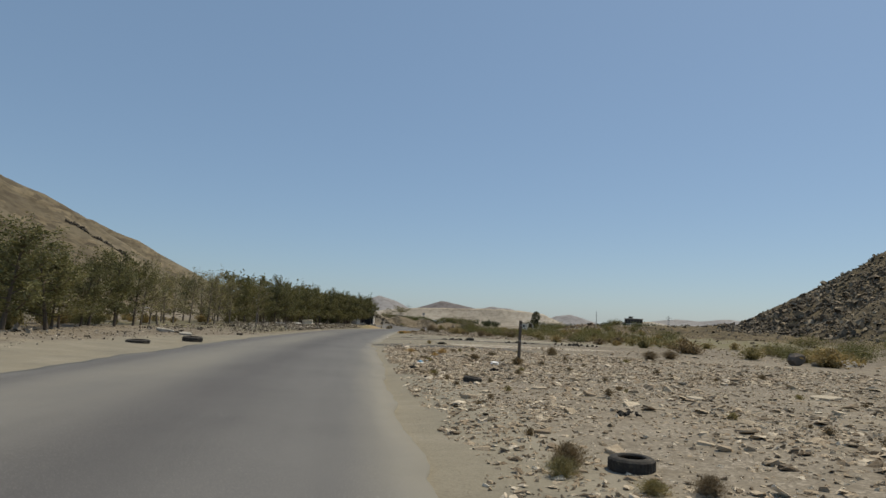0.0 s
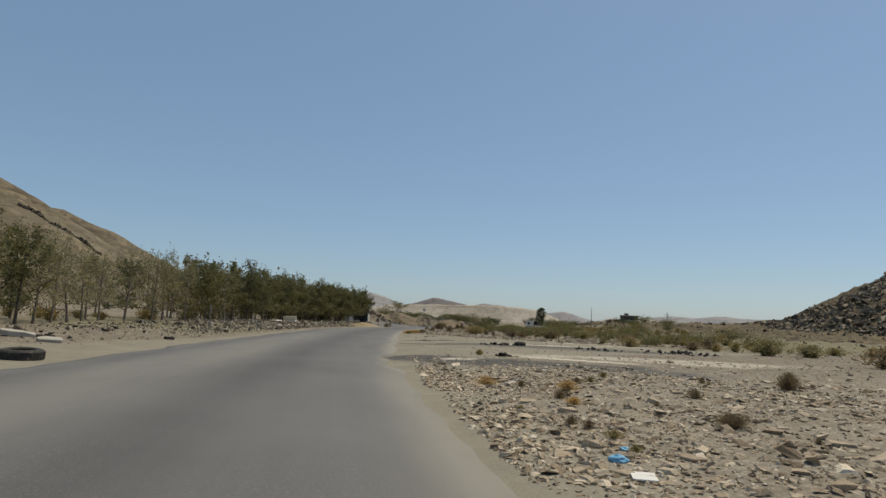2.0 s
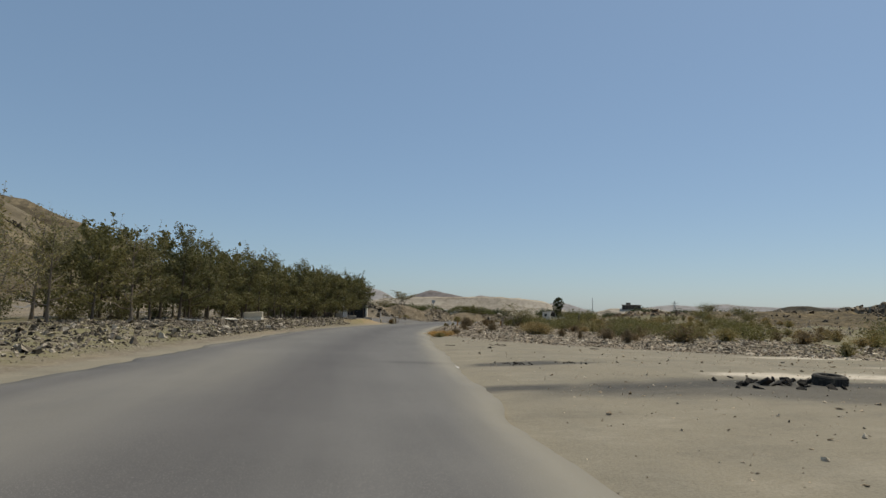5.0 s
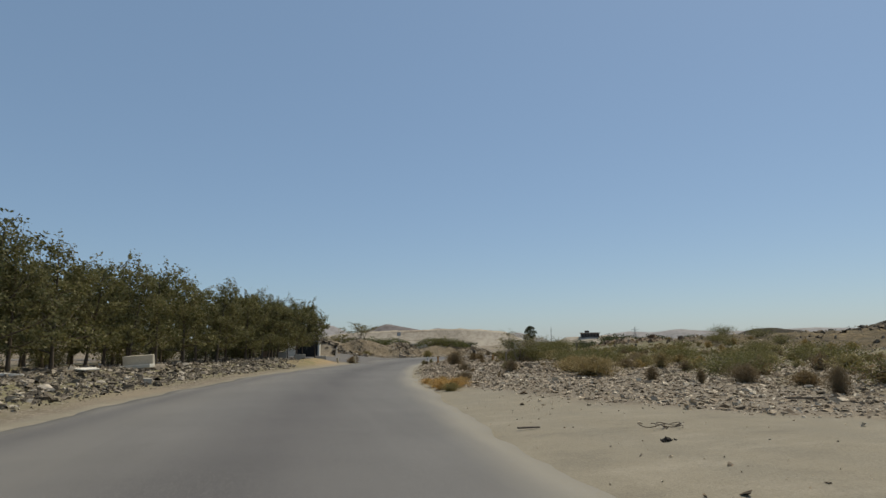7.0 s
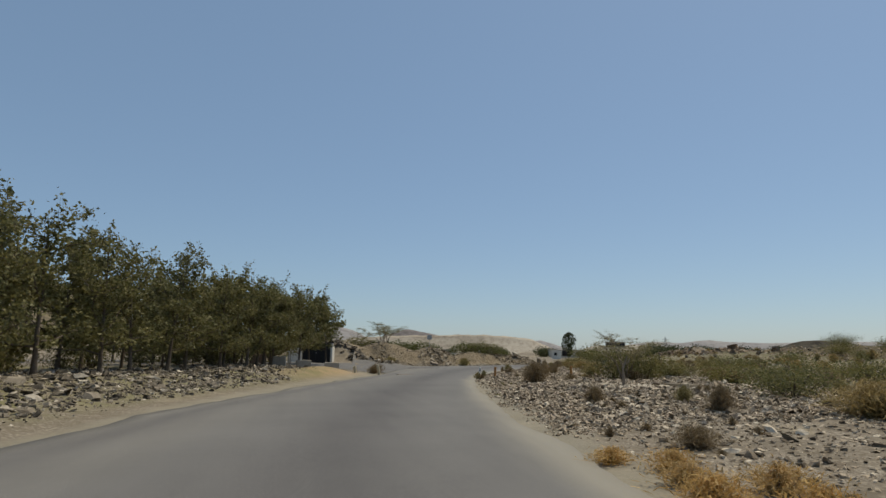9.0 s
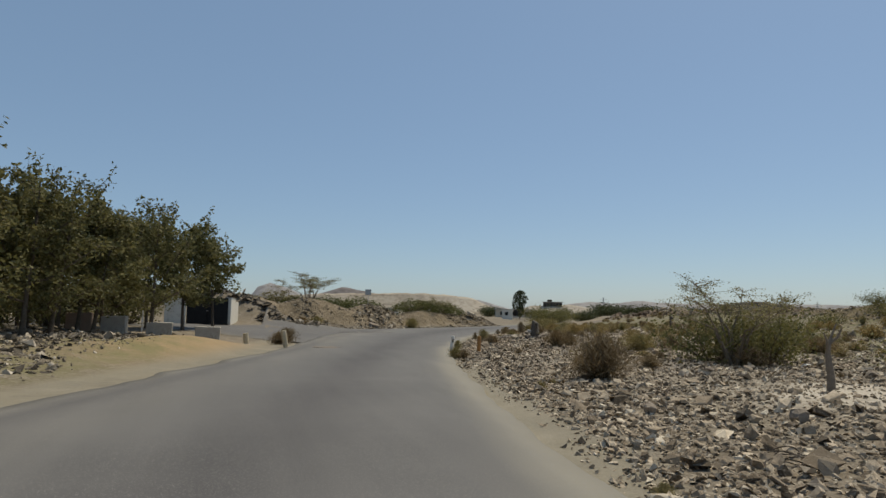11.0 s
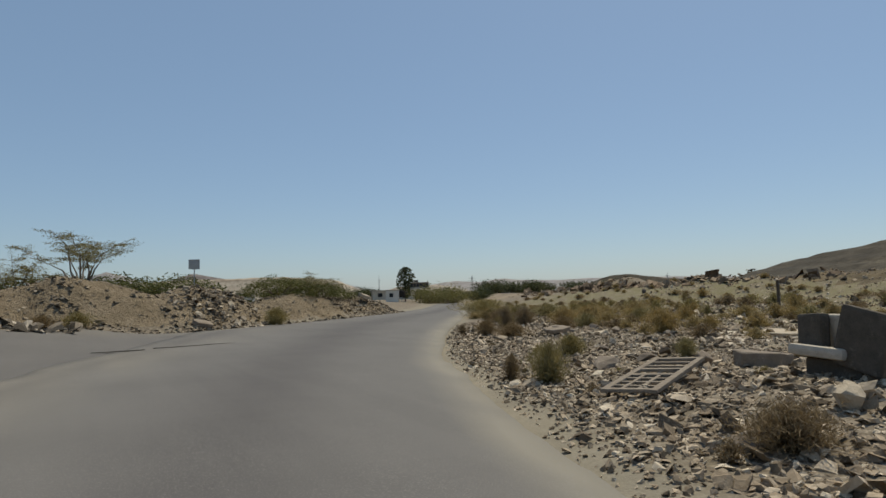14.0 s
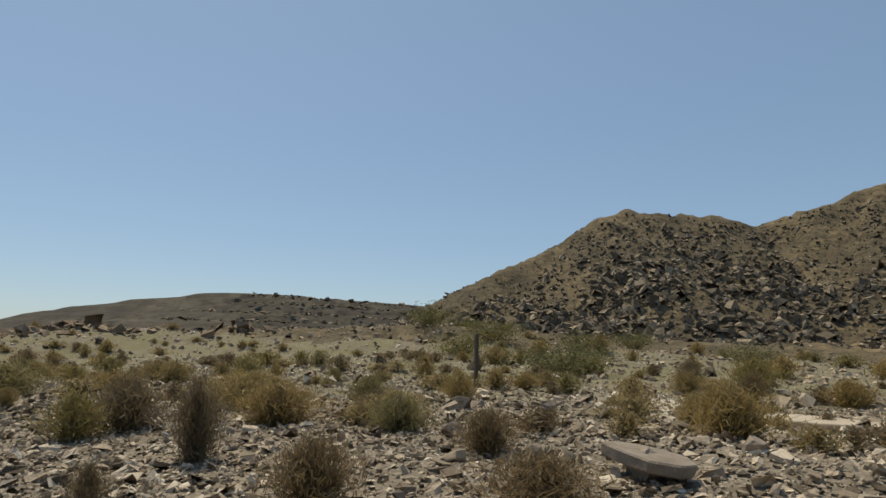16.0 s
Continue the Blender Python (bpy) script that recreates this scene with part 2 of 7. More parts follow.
M_BROWNTWIG = leaf_material("brown_twigs", (0.135, 0.102, 0.062), (0.195, 0.15, 0.092), (0.275, 0.216, 0.138))
M_RUSTGRASS = leaf_material("rusty_grass", (0.36, 0.23, 0.09), (0.46, 0.31, 0.13), (0.54, 0.40, 0.20))
M_BARK = plain("bark", (0.09, 0.07, 0.052), (0.15, 0.122, 0.094), 9, 0.95, 0.9)
M_GREYBARK = plain("grey_bark", (0.16, 0.13, 0.10), (0.24, 0.20, 0.16), 9, 0.95, 0.9)
M_TYRE = plain("tyre_rubber", (0.03, 0.028, 0.026), (0.07, 0.063, 0.055), 10, 0.85, 0.3, 0, (0.15, 0.128, 0.10))
M_WOOD = plain("weathered_wood", (0.20, 0.165, 0.13), (0.30, 0.26, 0.21), 8, 0.9, 0.5)
M_POST = plain("dark_post_wood", (0.085, 0.07, 0.055), (0.14, 0.115, 0.095), 8, 0.9, 0.5)
M_CONCRETE = plain("concrete", (0.36, 0.33, 0.285), (0.45, 0.42, 0.36), 3, 0.9, 0.4, 0, (0.28, 0.25, 0.21))
M_REDBLOCK = plain("reddish_block", (0.27, 0.19, 0.145), (0.35, 0.26, 0.20), 3, 0.9, 0.4)
M_WHITEWALL = plain("white_plaster", (0.62, 0.585, 0.51), (0.70, 0.665, 0.59), 0.6, 0.9, 0.05)
M_BLACKGATE = plain("black_sheet_metal", (0.010, 0.010, 0.011), (0.018, 0.018, 0.019), 3, 0.55, 0.15)
M_YELLOW = plain("faded_yellow_paint", (0.44, 0.36, 0.23), (0.54, 0.47, 0.35), 6, 0.7, 0.2, 0, (0.38, 0.33, 0.26))
M_ORANGE = plain("rusty_orange_paint", (0.36, 0.17, 0.055), (0.44, 0.23, 0.085), 6, 0.7, 0.2, 0, (0.25, 0.17, 0.11))
M_WHITEPAINT = plain("white_paint", (0.66, 0.64, 0.59), (0.76, 0.74, 0.69), 6, 0.7, 0.2, 0, (0.46, 0.42, 0.36))
M_SIGN = plain("sign_back_metal", (0.36, 0.37, 0.37), (0.46, 0.47, 0.47), 5, 0.5, 0.1, 0.3)
M_STEEL = plain("grey_steel", (0.30, 0.30, 0.30), (0.40, 0.40, 0.39), 8, 0.5, 0.1, 0.6)
M_FABRIC = plain("dark_upholstery", (0.085, 0.074, 0.06), (0.125, 0.108, 0.088), 7, 0.95, 0.5, 0, (0.16, 0.14, 0.112))
M_FABRIC_PALE = plain("pale_upholstery", (0.44, 0.40, 0.34), (0.54, 0.50, 0.43), 7, 0.95, 0.5)
M_PALEROCK = plain("pale_rock", (0.40, 0.34, 0.26), (0.52, 0.45, 0.35), 4, 0.9, 0.8)
M_CHAR = plain("charred_waste", (0.012, 0.012, 0.012), (0.05, 0.043, 0.036), 12, 0.95, 0.9)
M_BLUE = plain("blue_plastic", (0.10, 0.33, 0.55), (0.22, 0.48, 0.68), 8, 0.4, 0.3)
M_WHITEBAG = plain("white_plastic", (0.70, 0.69, 0.68), (0.80, 0.79, 0.78), 8, 0.45, 0.3)
M_GLASS = plain("dark_window", (0.02, 0.022, 0.025), (0.035, 0.038, 0.042), 2, 0.15, 0.02)
M_CREAM = plain("cream_plaster", (0.50, 0.45, 0.36), (0.58, 0.53, 0.44), 2, 0.9, 0.2, 0, (0.42, 0.37, 0.30))


# ---------------------------------------------------------------- mesh helpers
rng = np.random.default_rng(7)


def smooth(v, a, b):
    u = np.clip((v - a) / (b - a), 0, 1)
    return u * u * (3 - 2 * u)


def lattice(ix, iy, seed):
    h = (ix.astype(np.int64) * 374761393 + iy.astype(np.int64) * 668265263 + seed * 974711) & 0x7FFFFFFF
    h = ((h ^ (h >> 13)) * 1274126177) & 0x7FFFFFFF
    return (h & 0xFFFF) / 65535.0


def value_noise(x, y, scale, seed=0):
    """Smooth noise of 0 to 1 over a plane."""
    x, y = np.asarray(x, float) * scale, np.asarray(y, float) * scale
    ix, iy = np.floor(x).astype(int), np.floor(y).astype(int)
    fx, fy = x - ix, y - iy
    fx, fy = fx * fx * (3 - 2 * fx), fy * fy * (3 - 2 * fy)
    a, b = lattice(ix, iy, seed), lattice(ix + 1, iy, seed)
    c, d = lattice(ix, iy + 1, seed), lattice(ix + 1, iy + 1, seed)
    return (a * (1 - fx) + b * fx) * (1 - fy) + (c * (1 - fx) + d * fx) * fy


def fractal(x, y, scale, octaves=4, seed=0, gain=0.5):
    total, amp, norm = 0, 1.0, 0.0
    for k in range(octaves):
        total = total + amp * value_noise(x, y, scale * 2**k, seed + k)
        norm += amp
        amp *= gain
    return total / norm


def mesh_from(name, verts, faces, material, smooth_shade=False):
    me = bpy.data.meshes.new(name)
    me.from_pydata(np.asarray(verts, float).tolist(), [], faces if isinstance(faces, list) else np.asarray(faces).tolist())
    me.materials.append(material)
    if smooth_shade:
        me.shade_smooth()
    return me


def part_mesh(name, me, parent, label=""):
    """Links a mesh as one part under a thing or a part."""
    ob = new(name, me)
    ob.parent = parent
    return tagged(ob, label, kind="stuff" if name in ("twig_mass", "tread") else "")


def part(name, bm, material, parent, label=""):
    """Links a bmesh as one part under a thing or a part."""
    me = bpy.data.meshes.new(name)
    bm.to_mesh(me)
    bm.free()
    me.materials.append(material)
    return part_mesh(name, me, parent, label)


def thing(name, x, y, z, label, category, group="", rz=0.0):
    ob = new(name)
    ob.empty_display_size = 0.2
    ob.matrix_world = pose(x, y, z, 0, 0, rz)
    return tagged(ob, label, category, group)


def box(bm, size, at=(0, 0, 0), turn=(0, 0, 0), bevel=0.0, jitter=0.0, seed=0):
    made = bmesh.ops.create_cube(bm, size=1.0)["verts"]
    m = pose(*at, *turn) @ Matrix.Diagonal((*size, 1))
    bmesh.ops.transform(bm, matrix=m, verts=made)
    if jitter:
        r = random.Random(seed)
        for v in made:
            v.co += Vector((r.uniform(-1, 1), r.uniform(-1, 1), r.uniform(-1, 1))) * jitter
    if bevel:
        edges = list({e for v in made for e in v.link_edges})
        bmesh.ops.bevel(bm, geom=edges, offset=bevel, segments=2, affect="EDGES", profile=0.6)
    return bm


def boxed(size, at=(0, 0, 0), turn=(0, 0, 0), bevel=0.01, jitter=0.0, seed=0):
    return box(bmesh.new(), size, at, turn, bevel, jitter, seed)


def lathe(profile, steps=28):
    """A bmesh turned round z from (radius, height) pairs."""
    bm = bmesh.new()
    rings = [[bm.verts.new((r * math.cos(2 * math.pi * k / steps), r * math.sin(2 * math.pi * k / steps), z)) for k in range(steps)] for r, z in profile]
    for a, b in zip(rings, rings[1:]):
        for k in range(steps):
            bm.faces.new((a[k], a[(k + 1) % steps], b[(k + 1) % steps], b[k]))
    return bm


def tube(path, radii, sides=6):
    """Vertices and faces of a bent tube along points."""
    path = [Vector(p) for p in path]
    verts, faces = [], []
    for i, p in enumerate(path):
        d = (path[min(i + 1, len(path) - 1)] - path[max(i - 1, 0)]).normalized()
        u = d.orthogonal().normalized()
        w = d.cross(u)
        for k in range(sides):
            a = 2 * math.pi * k / sides
            verts.append(p + (u * math.cos(a) + w * math.sin(a)) * radii[i])
    for i in range(len(path) - 1):
        for k in range(sides):
            a, b = i * sides + k, i * sides + (k + 1) % sides
            faces.append((a, b, b + sides, a + sides))
    return verts, faces


def joined(pieces):
    verts, faces = [], []
    for v, f in pieces:
        n = len(verts)
        verts.extend(tuple(p) for p in v)
        faces.extend(tuple(i + n for i in q) for q in f)
    return verts, faces


# ---------------------------------------------------------------- the plan of the place
RIGHT_Y = np.array([-40, 0, 20, 35, 45, 58, 70, 82, 95, 105, 113, 124, 133, 139, 147, 153, 163, 179, 200, 235, 300])
RIGHT_X = np.array([1.0, 1.0, 1.2, 1.6, 2.2, 3.4, 4.6, 6.0, 7.6, 9.2, 11.0, 13.6, 16.4, 19.0, 22.6, 26.0, 32.5, 43.5, 57.0, 79.0, 120.0])
LEFT_Y = np.array([-40, 0, 20, 40, 55, 75, 92, 105, 116, 124, 133, 140, 150, 168, 175, 191, 207, 240, 300])
LEFT_X = np.array([-8.1, -8.1, -8.1, -7.3, -6.2, -4.4, -2.3, 0.0, 3.2, 5.8, 8.8, 10.5, 13.0, 20.0, 27.0, 42.5, 54.5, 75.0, 112.0])
RIGHT_CREST = [(128, 15, 13.37), (118, 48, 24.83), (111, 76, 27.1), (111.8, 86, 23.2), (113.8, 96, 20.15), (114.7, 103, 21.49), (115.7, 117.6, 22.1), (113.4, 126.5, 16.43), (106, 139.5, 10.5), (101.5, 144, 6.21), (99, 147.5, 2.39)]
LEFT_CREST = [(-230, 40, 36), (-175, 100, 47), (-125, 165, 48.5), (-97, 197, 37.0), (-84, 206, 30.5), (-77, 211, 25), (-67, 212, 15), (-48, 214, 3)]
MOUND_X = np.array([7.2, 8.0, 9, 11, 13.5, 16.5, 18.5, 21, 23.5, 25.5, 27.5, 30, 33, 36, 39, 43, 46])
MOUND_Z = np.array([0.0, 2.3, 2.5, 2.0, 2.7, 2.2, 1.7, 2.4, 1.9, 1.1, 1.9, 2.0, 1.7, 1.5, 1.6, 1.2, 0.0])


def right_edge(y):
    return np.interp(y, RIGHT_Y, RIGHT_X)


def left_edge(y):
    return np.interp(y, LEFT_Y, LEFT_X)


def crest(x, y, line, slope, apron=0.0):
    """Height of a ridge along a line of (x, y, height): straight flanks and a low apron at their foot."""
    best = np.zeros_like(x)
    for (ax, ay, az), (bx, by, bz) in zip(line, line[1:]):
        dx, dy = bx - ax, by - ay
        u = np.clip(((x - ax) * dx + (y - ay) * dy) / (dx * dx + dy * dy), 0, 1)
        d = np.hypot(x - ax - u * dx, y - ay - u * dy)
        h = az + u * (bz - az)
        f = np.clip(1 - d / (slope * h), 0, 1)
        best = np.maximum(best, h * (0.85 * f + 0.15 * f * f))
        if apron:
            best = np.maximum(best, 4.2 * np.minimum(h / 16, 1) * np.clip(1 - d / apron, 0, 1))
    return best


def mound_height(x, y):
    """The bank of earth and rubble along the far side of the junction."""
    foot = np.interp(x, [0, 12, 19, 28, 43, 54], [164, 169.5, 168.5, 175.2, 191.5, 207])
    d = y - foot
    top = np.interp(x, MOUND_X, MOUND_Z)
    rise = smooth(d, -0.3, 4.2) * (1 - 0.75 * smooth(d, 6.0, 12))
    return top * rise * (0.9 + 0.3 * (fractal(x, y, 0.7, 3, 31) - 0.5))


def terrain(x, y):
    x, y = np.asarray(x, float), np.asarray(y, float)
    dl, dr = left_edge(y) - x, x - right_edge(y)
    z = -0.06 * np.ones_like(x)
    bank = 0.28 + 0.34 * smooth(y, 60, 100)
    z = z + bank * smooth(dl, 0.6, 7.5) * (1 - 0.45 * smooth(y, 133, 138) * (1 - smooth(dl, 3, 12)))
    z = z + (0.16 * smooth(dr, 0.5, 5.5) + 0.05 * smooth(dr, 0.0, 0.8))
    rough_ = smooth(dr, 2.0, 6) * (0.35 + 0.65 * smooth(y, 84, 96)) * (1 - 0.6 * smooth(y, 44, 50) * (1 - smooth(y, 72, 84)))
    z = z + rough_ * (0.30 * (fractal(x, y, 0.33, 4, 3) - 0.5) + 0.05 * smooth(y, 95, 105) * (1 - smooth(dr, 10, 20)))
    z = z + smooth(dl, 2.5, 6) * 0.28 * (fractal(x, y, 0.4, 4, 9) - 0.45)
    z = z + 0.9 * np.exp(-(((x - 4.7 - 0.36 * (y - 130.5)) / 1.4) ** 2) - ((y - 130.8) / 4.0) ** 2) * 0.55
    z = z + mound_height(x, y)
    z = z + np.interp(x, [-8, -4, 3, 6, 8.5, 10.5, 12.5], [0, 2.6, 2.75, 2.6, 2.15, 1.2, 0]) * np.exp(-(((y - 167.4) / np.where(y < 167.4, 2.4, 1.9)) ** 2)) * (0.85 + 0.3 * fractal(x, y, 0.4, 3, 20))
    z = z + 0.26 * np.exp(-(((x - 22.2) / 2.4) ** 2) - ((y - 137.2) / 2.4) ** 2)
    # embankment of gravel towards the east, with an eroded lip
    lip = np.interp(y, [130, 150, 167, 175, 190, 214, 300], [64, 66, 70, 66.5, 68, 80, 130]) + 1.6 * (fractal(y, 0 * y, 0.2, 3, 19) - 0.5)
    away = smooth(y, 128, 150)
    z = z + away * (1.35 * smooth(x, lip - 11, lip) + 0.35 * smooth(x, lip - 3, lip) * (fractal(x, y, 0.25, 3, 17) > 0.48) * (1 - smooth(x, lip + 2, lip + 9)))
    z = z + 1.0 * np.exp(-(((x - 71.6) / 1.9) ** 2) - ((y - 187.5) / 4.2) ** 2) * (0.4 + 1.2 * fractal(x, y, 0.5, 3, 18)) + 0.8 * np.exp(-(((x - 69.8) / 1.7) ** 2) - ((y - 174.8) / 2.2) ** 2)
    z = z + 1.3 * smooth(x, 70, 130) * (1 - away)
    far = np.hypot(x - 20, y - 90)
    z = z + smooth(far, 120, 420) * 3.0 * (fractal(x, y, 0.012, 3, 40) - 0.3)
    hr = crest(x, y, RIGHT_CREST, 1.65, 68.0)
    z = z + hr * (0.935 + 0.15 * fractal(x, y, 0.11, 4, 5)) + np.minimum(hr, 1.5) * 0.9 * (fractal(x, y, 0.45, 3, 12) - 0.5)
    hl = crest(x, y, LEFT_CREST, 1.75)
    z = z + hl * (0.90 + 0.2 * fractal(x, y, 0.035, 4, 6)) + np.minimum(hl, 3) * 0.5 * (fractal(x, y, 0.25, 3, 13) - 0.5)
    return z


def flat_width(y):
    """How far the open sand reaches from the road's right edge before the stones begin."""
    return np.interp(y, [60, 69, 72.5, 76, 78, 82, 89, 91.5, 100, 165], [26, 16, 11, 7, 5, 3, 1.8, 0.5, 0.5, 0.4])


def ground_z(x, y):
    return float(terrain(np.array([x]), np.array([y]))[0])


# ---------------------------------------------------------------- the ground, one sheet to the horizon
def spaced(parts):
    out = [parts[0][0]]
    for a, b, step in parts:
        out.extend(np.linspace(a, b, max(2, int(round((b - a) / step)) + 1))[1:])
    return np.array(out)


def build_ground():
    xs = spaced([(-2600, -500, 300), (-500, -120, 14), (-120, -26, 2.4), (-26, -12, 0.9), (-12, 34, 0.42), (34, 60, 0.8), (60, 130, 1.1), (130, 500, 14), (500, 2600, 300)])
    ys = spaced([(-1500, -200, 260), (-200, -30, 12), (-30, 0, 1.2), (0, 180, 0.5), (180, 235, 1.4), (235, 500, 8), (500, 3200, 260)])
    gx, gy = np.meshgrid(xs, ys)
    gz = terrain(gx, gy)
    n, m = gx.shape
    verts = np.stack([gx, gy, gz], -1).reshape(-1, 3)
    idx = np.arange(n * m).reshape(n, m)
    faces = np.stack([idx[:-1, :-1], idx[:-1, 1:], idx[1:, 1:], idx[1:, :-1]], -1).reshape(-1, 4)
    me = mesh_from("ground", verts, faces, M_GROUND, True)
    x, y = verts[:, 0], verts[:, 1]
    dl, dr = left_edge(y) - x, x - right_edge(y)
    edge = fractal(x, y, 0.5, 3, 21) * 2.0
    wide = np.where(y < 62, np.interp(y, [0, 26, 34, 44, 52, 60], [1.7, 1.7, 1.2, 3, 12, 26]), flat_width(y))
    wide_l = np.interp(y, [0, 40, 60, 100, 135], [6.0, 4.5, 1.1, 0.4, 2.2])
    sand = (1 - smooth(dr, wide, wide + 0.4 + 0.6 * edge)) * (dr > -1) + (1 - smooth(dl, wide_l, wide_l + 0.3 + 0.3 * edge)) * (dl > -1)
    gravel = smooth(fractal(x, y, 0.09, 3, 23) + 0.35 * (np.abs(x - 10) < 75), 0.4, 0.75)
    gravel = np.maximum(gravel, smooth(dr, 1.0, 2.5) * (1 - smooth(dr, 60, 75)) * ((1 - smooth(y, 215, 235)) * (y > 66) * smooth(dr - flat_width(y), -0.6, 0.8) + (1 - smooth(y, 44, 50)) * 0.8))
    gravel = np.maximum(gravel, 0.85 * smooth(dl, 2.0, 4.0) * (1 - smooth(dl, 14, 22)))
    orange = smooth(dl, 0.5, 2.6) * np.exp(-(((x - 4.9 - 0.36 * (y - 130.5)) / 2.0) ** 2) - ((y - 130.8) / 5.0) ** 2) * 1.4
    # spilled tar and ash on the sand flat, and salt-white patches beside it
    wob = fractal(x, y, 0.45, 4, 51) - 0.5

    def blob(cx, cy, rx, ry, turn=0.0, soft=0.35):
        c, s = math.cos(radians(turn)), math.sin(radians(turn))
        u, v = ((x - cx) * c + (y - cy) * s) / rx, (-(x - cx) * s + (y - cy) * c) / ry
        return 1 - smooth(np.hypot(u, v) + 1.1 * wob, 0.75, 0.75 + soft)

    tar = np.maximum.reduce([blob(7.0, 42.4, 7.2, 2.3, -36, 0.2), blob(3.0, 46.2, 2.4, 2.1, -30, 0.2), blob(4.6, 43.6, 2.2, 1.4, -20, 0.5), 0.75 * blob(14.0, 58.3, 9.0, 2.2, -13, 0.5), blob(13.0, 60.2, 5.0, 1.0, -6), blob(8.6, 60.3, 2.6, 0.7), blob(20.0, 55.8, 5.0, 1.0, -10), blob(6.3, 66.9, 1.6, 0.75, 10), blob(8.0, 66.4, 1.3, 0.35), blob(4.6, 60.8, 1.4, 0.5)])
    pale = np.maximum.reduce([blob(9.8, 45.4, 3.6, 0.8, -34), 0.6 * blob(15.0, 46.5, 6.0, 2.0, -10, 0.6), blob(13.6, 62.3, 3.4, 0.8, -4), blob(20.5, 65.5, 3.0, 0.6), blob(4.9, 45.0, 0.9, 0.5, -20), blob(24, 70, 7, 1.0), 0.7 * blob(20.3, 113.6, 4.6, 2.4), blob(34, 145, 5, 1.5, 20)])
    pale = np.maximum(pale, 0.16 * (1 - 0.8 * smooth(y, 124, 134)) * smooth(fractal(x, y, 0.22, 3, 44), 0.5, 0.66) * smooth(dr, 1.5, 3.5) * (1 - smooth(dr, 24, 32)) * smooth(y, 96, 104))
    pale = np.maximum(pale, 0.12 * smooth(dr, 0.8, 2.0) * (1 - smooth(dr, 26, 34)) * (1 - smooth(y, 36, 43)))
    green = smooth(dr, 12, 22) * smooth(y, 60, 75) * (1 - smooth(y, 128, 150)) * (1 - smooth(x, 60, 90)) * 0.8
    green = np.maximum(green, 0.6 * smooth(dr, 10, 16) * smooth(y, 60, 90) * (1 - smooth(x, 40, 60)) * (1 - smooth(y, 200, 230)))
    green = np.maximum(green, 0.75 * smooth(x, 34, 42) * (1 - smooth(x, 66, 72)) * smooth(y, 128, 140) * (1 - smooth(y, 200, 220)) * smooth(dr, 6, 10))
    green = np.maximum(green, 0.8 * smooth(dl, 1.2, 3.0) * (1 - smooth(dl, 16, 24)) * smooth(y, 56, 70) * (1 - smooth(y, 128, 136)))
    rock = smooth(crest(x, y, RIGHT_CREST, 1.65, 68.0), 0.3, 1.5)
    brown = smooth(crest(x, y, LEFT_CREST, 1.75), 0.4, 3.0)
    heap = smooth(mound_height(x, y), 0.1, 0.5)
    for key, value in (("sand", np.clip(sand, 0, 1) * (1 - heap)), ("gravel", gravel), ("orange", np.clip(orange, 0, 1)), ("tar", np.clip(tar, 0, 1)), ("pale", np.clip(pale, 0, 1)), ("green", green)):
        a = me.attributes.new(key, "FLOAT", "POINT")
        a.data.foreach_set("value", np.asarray(value, np.float32))
    me.materials.append(M_HILL_R), me.materials.append(M_HILL_L), me.materials.append(M_EARTH)
    r, b, h = rock[faces].mean(1), brown[faces].mean(1), heap[faces].mean(1)
    slot = np.where(r > 0.5, 1, np.where(b > 0.5, 2, np.where(h > 0.5, 3, 0)))
    me.polygons.foreach_set("material_index", slot.astype(np.int32))
    return tagged(new("ground", me), "dry stony desert ground with sand and gravel", "ground", kind="structure")


ground = build_ground()


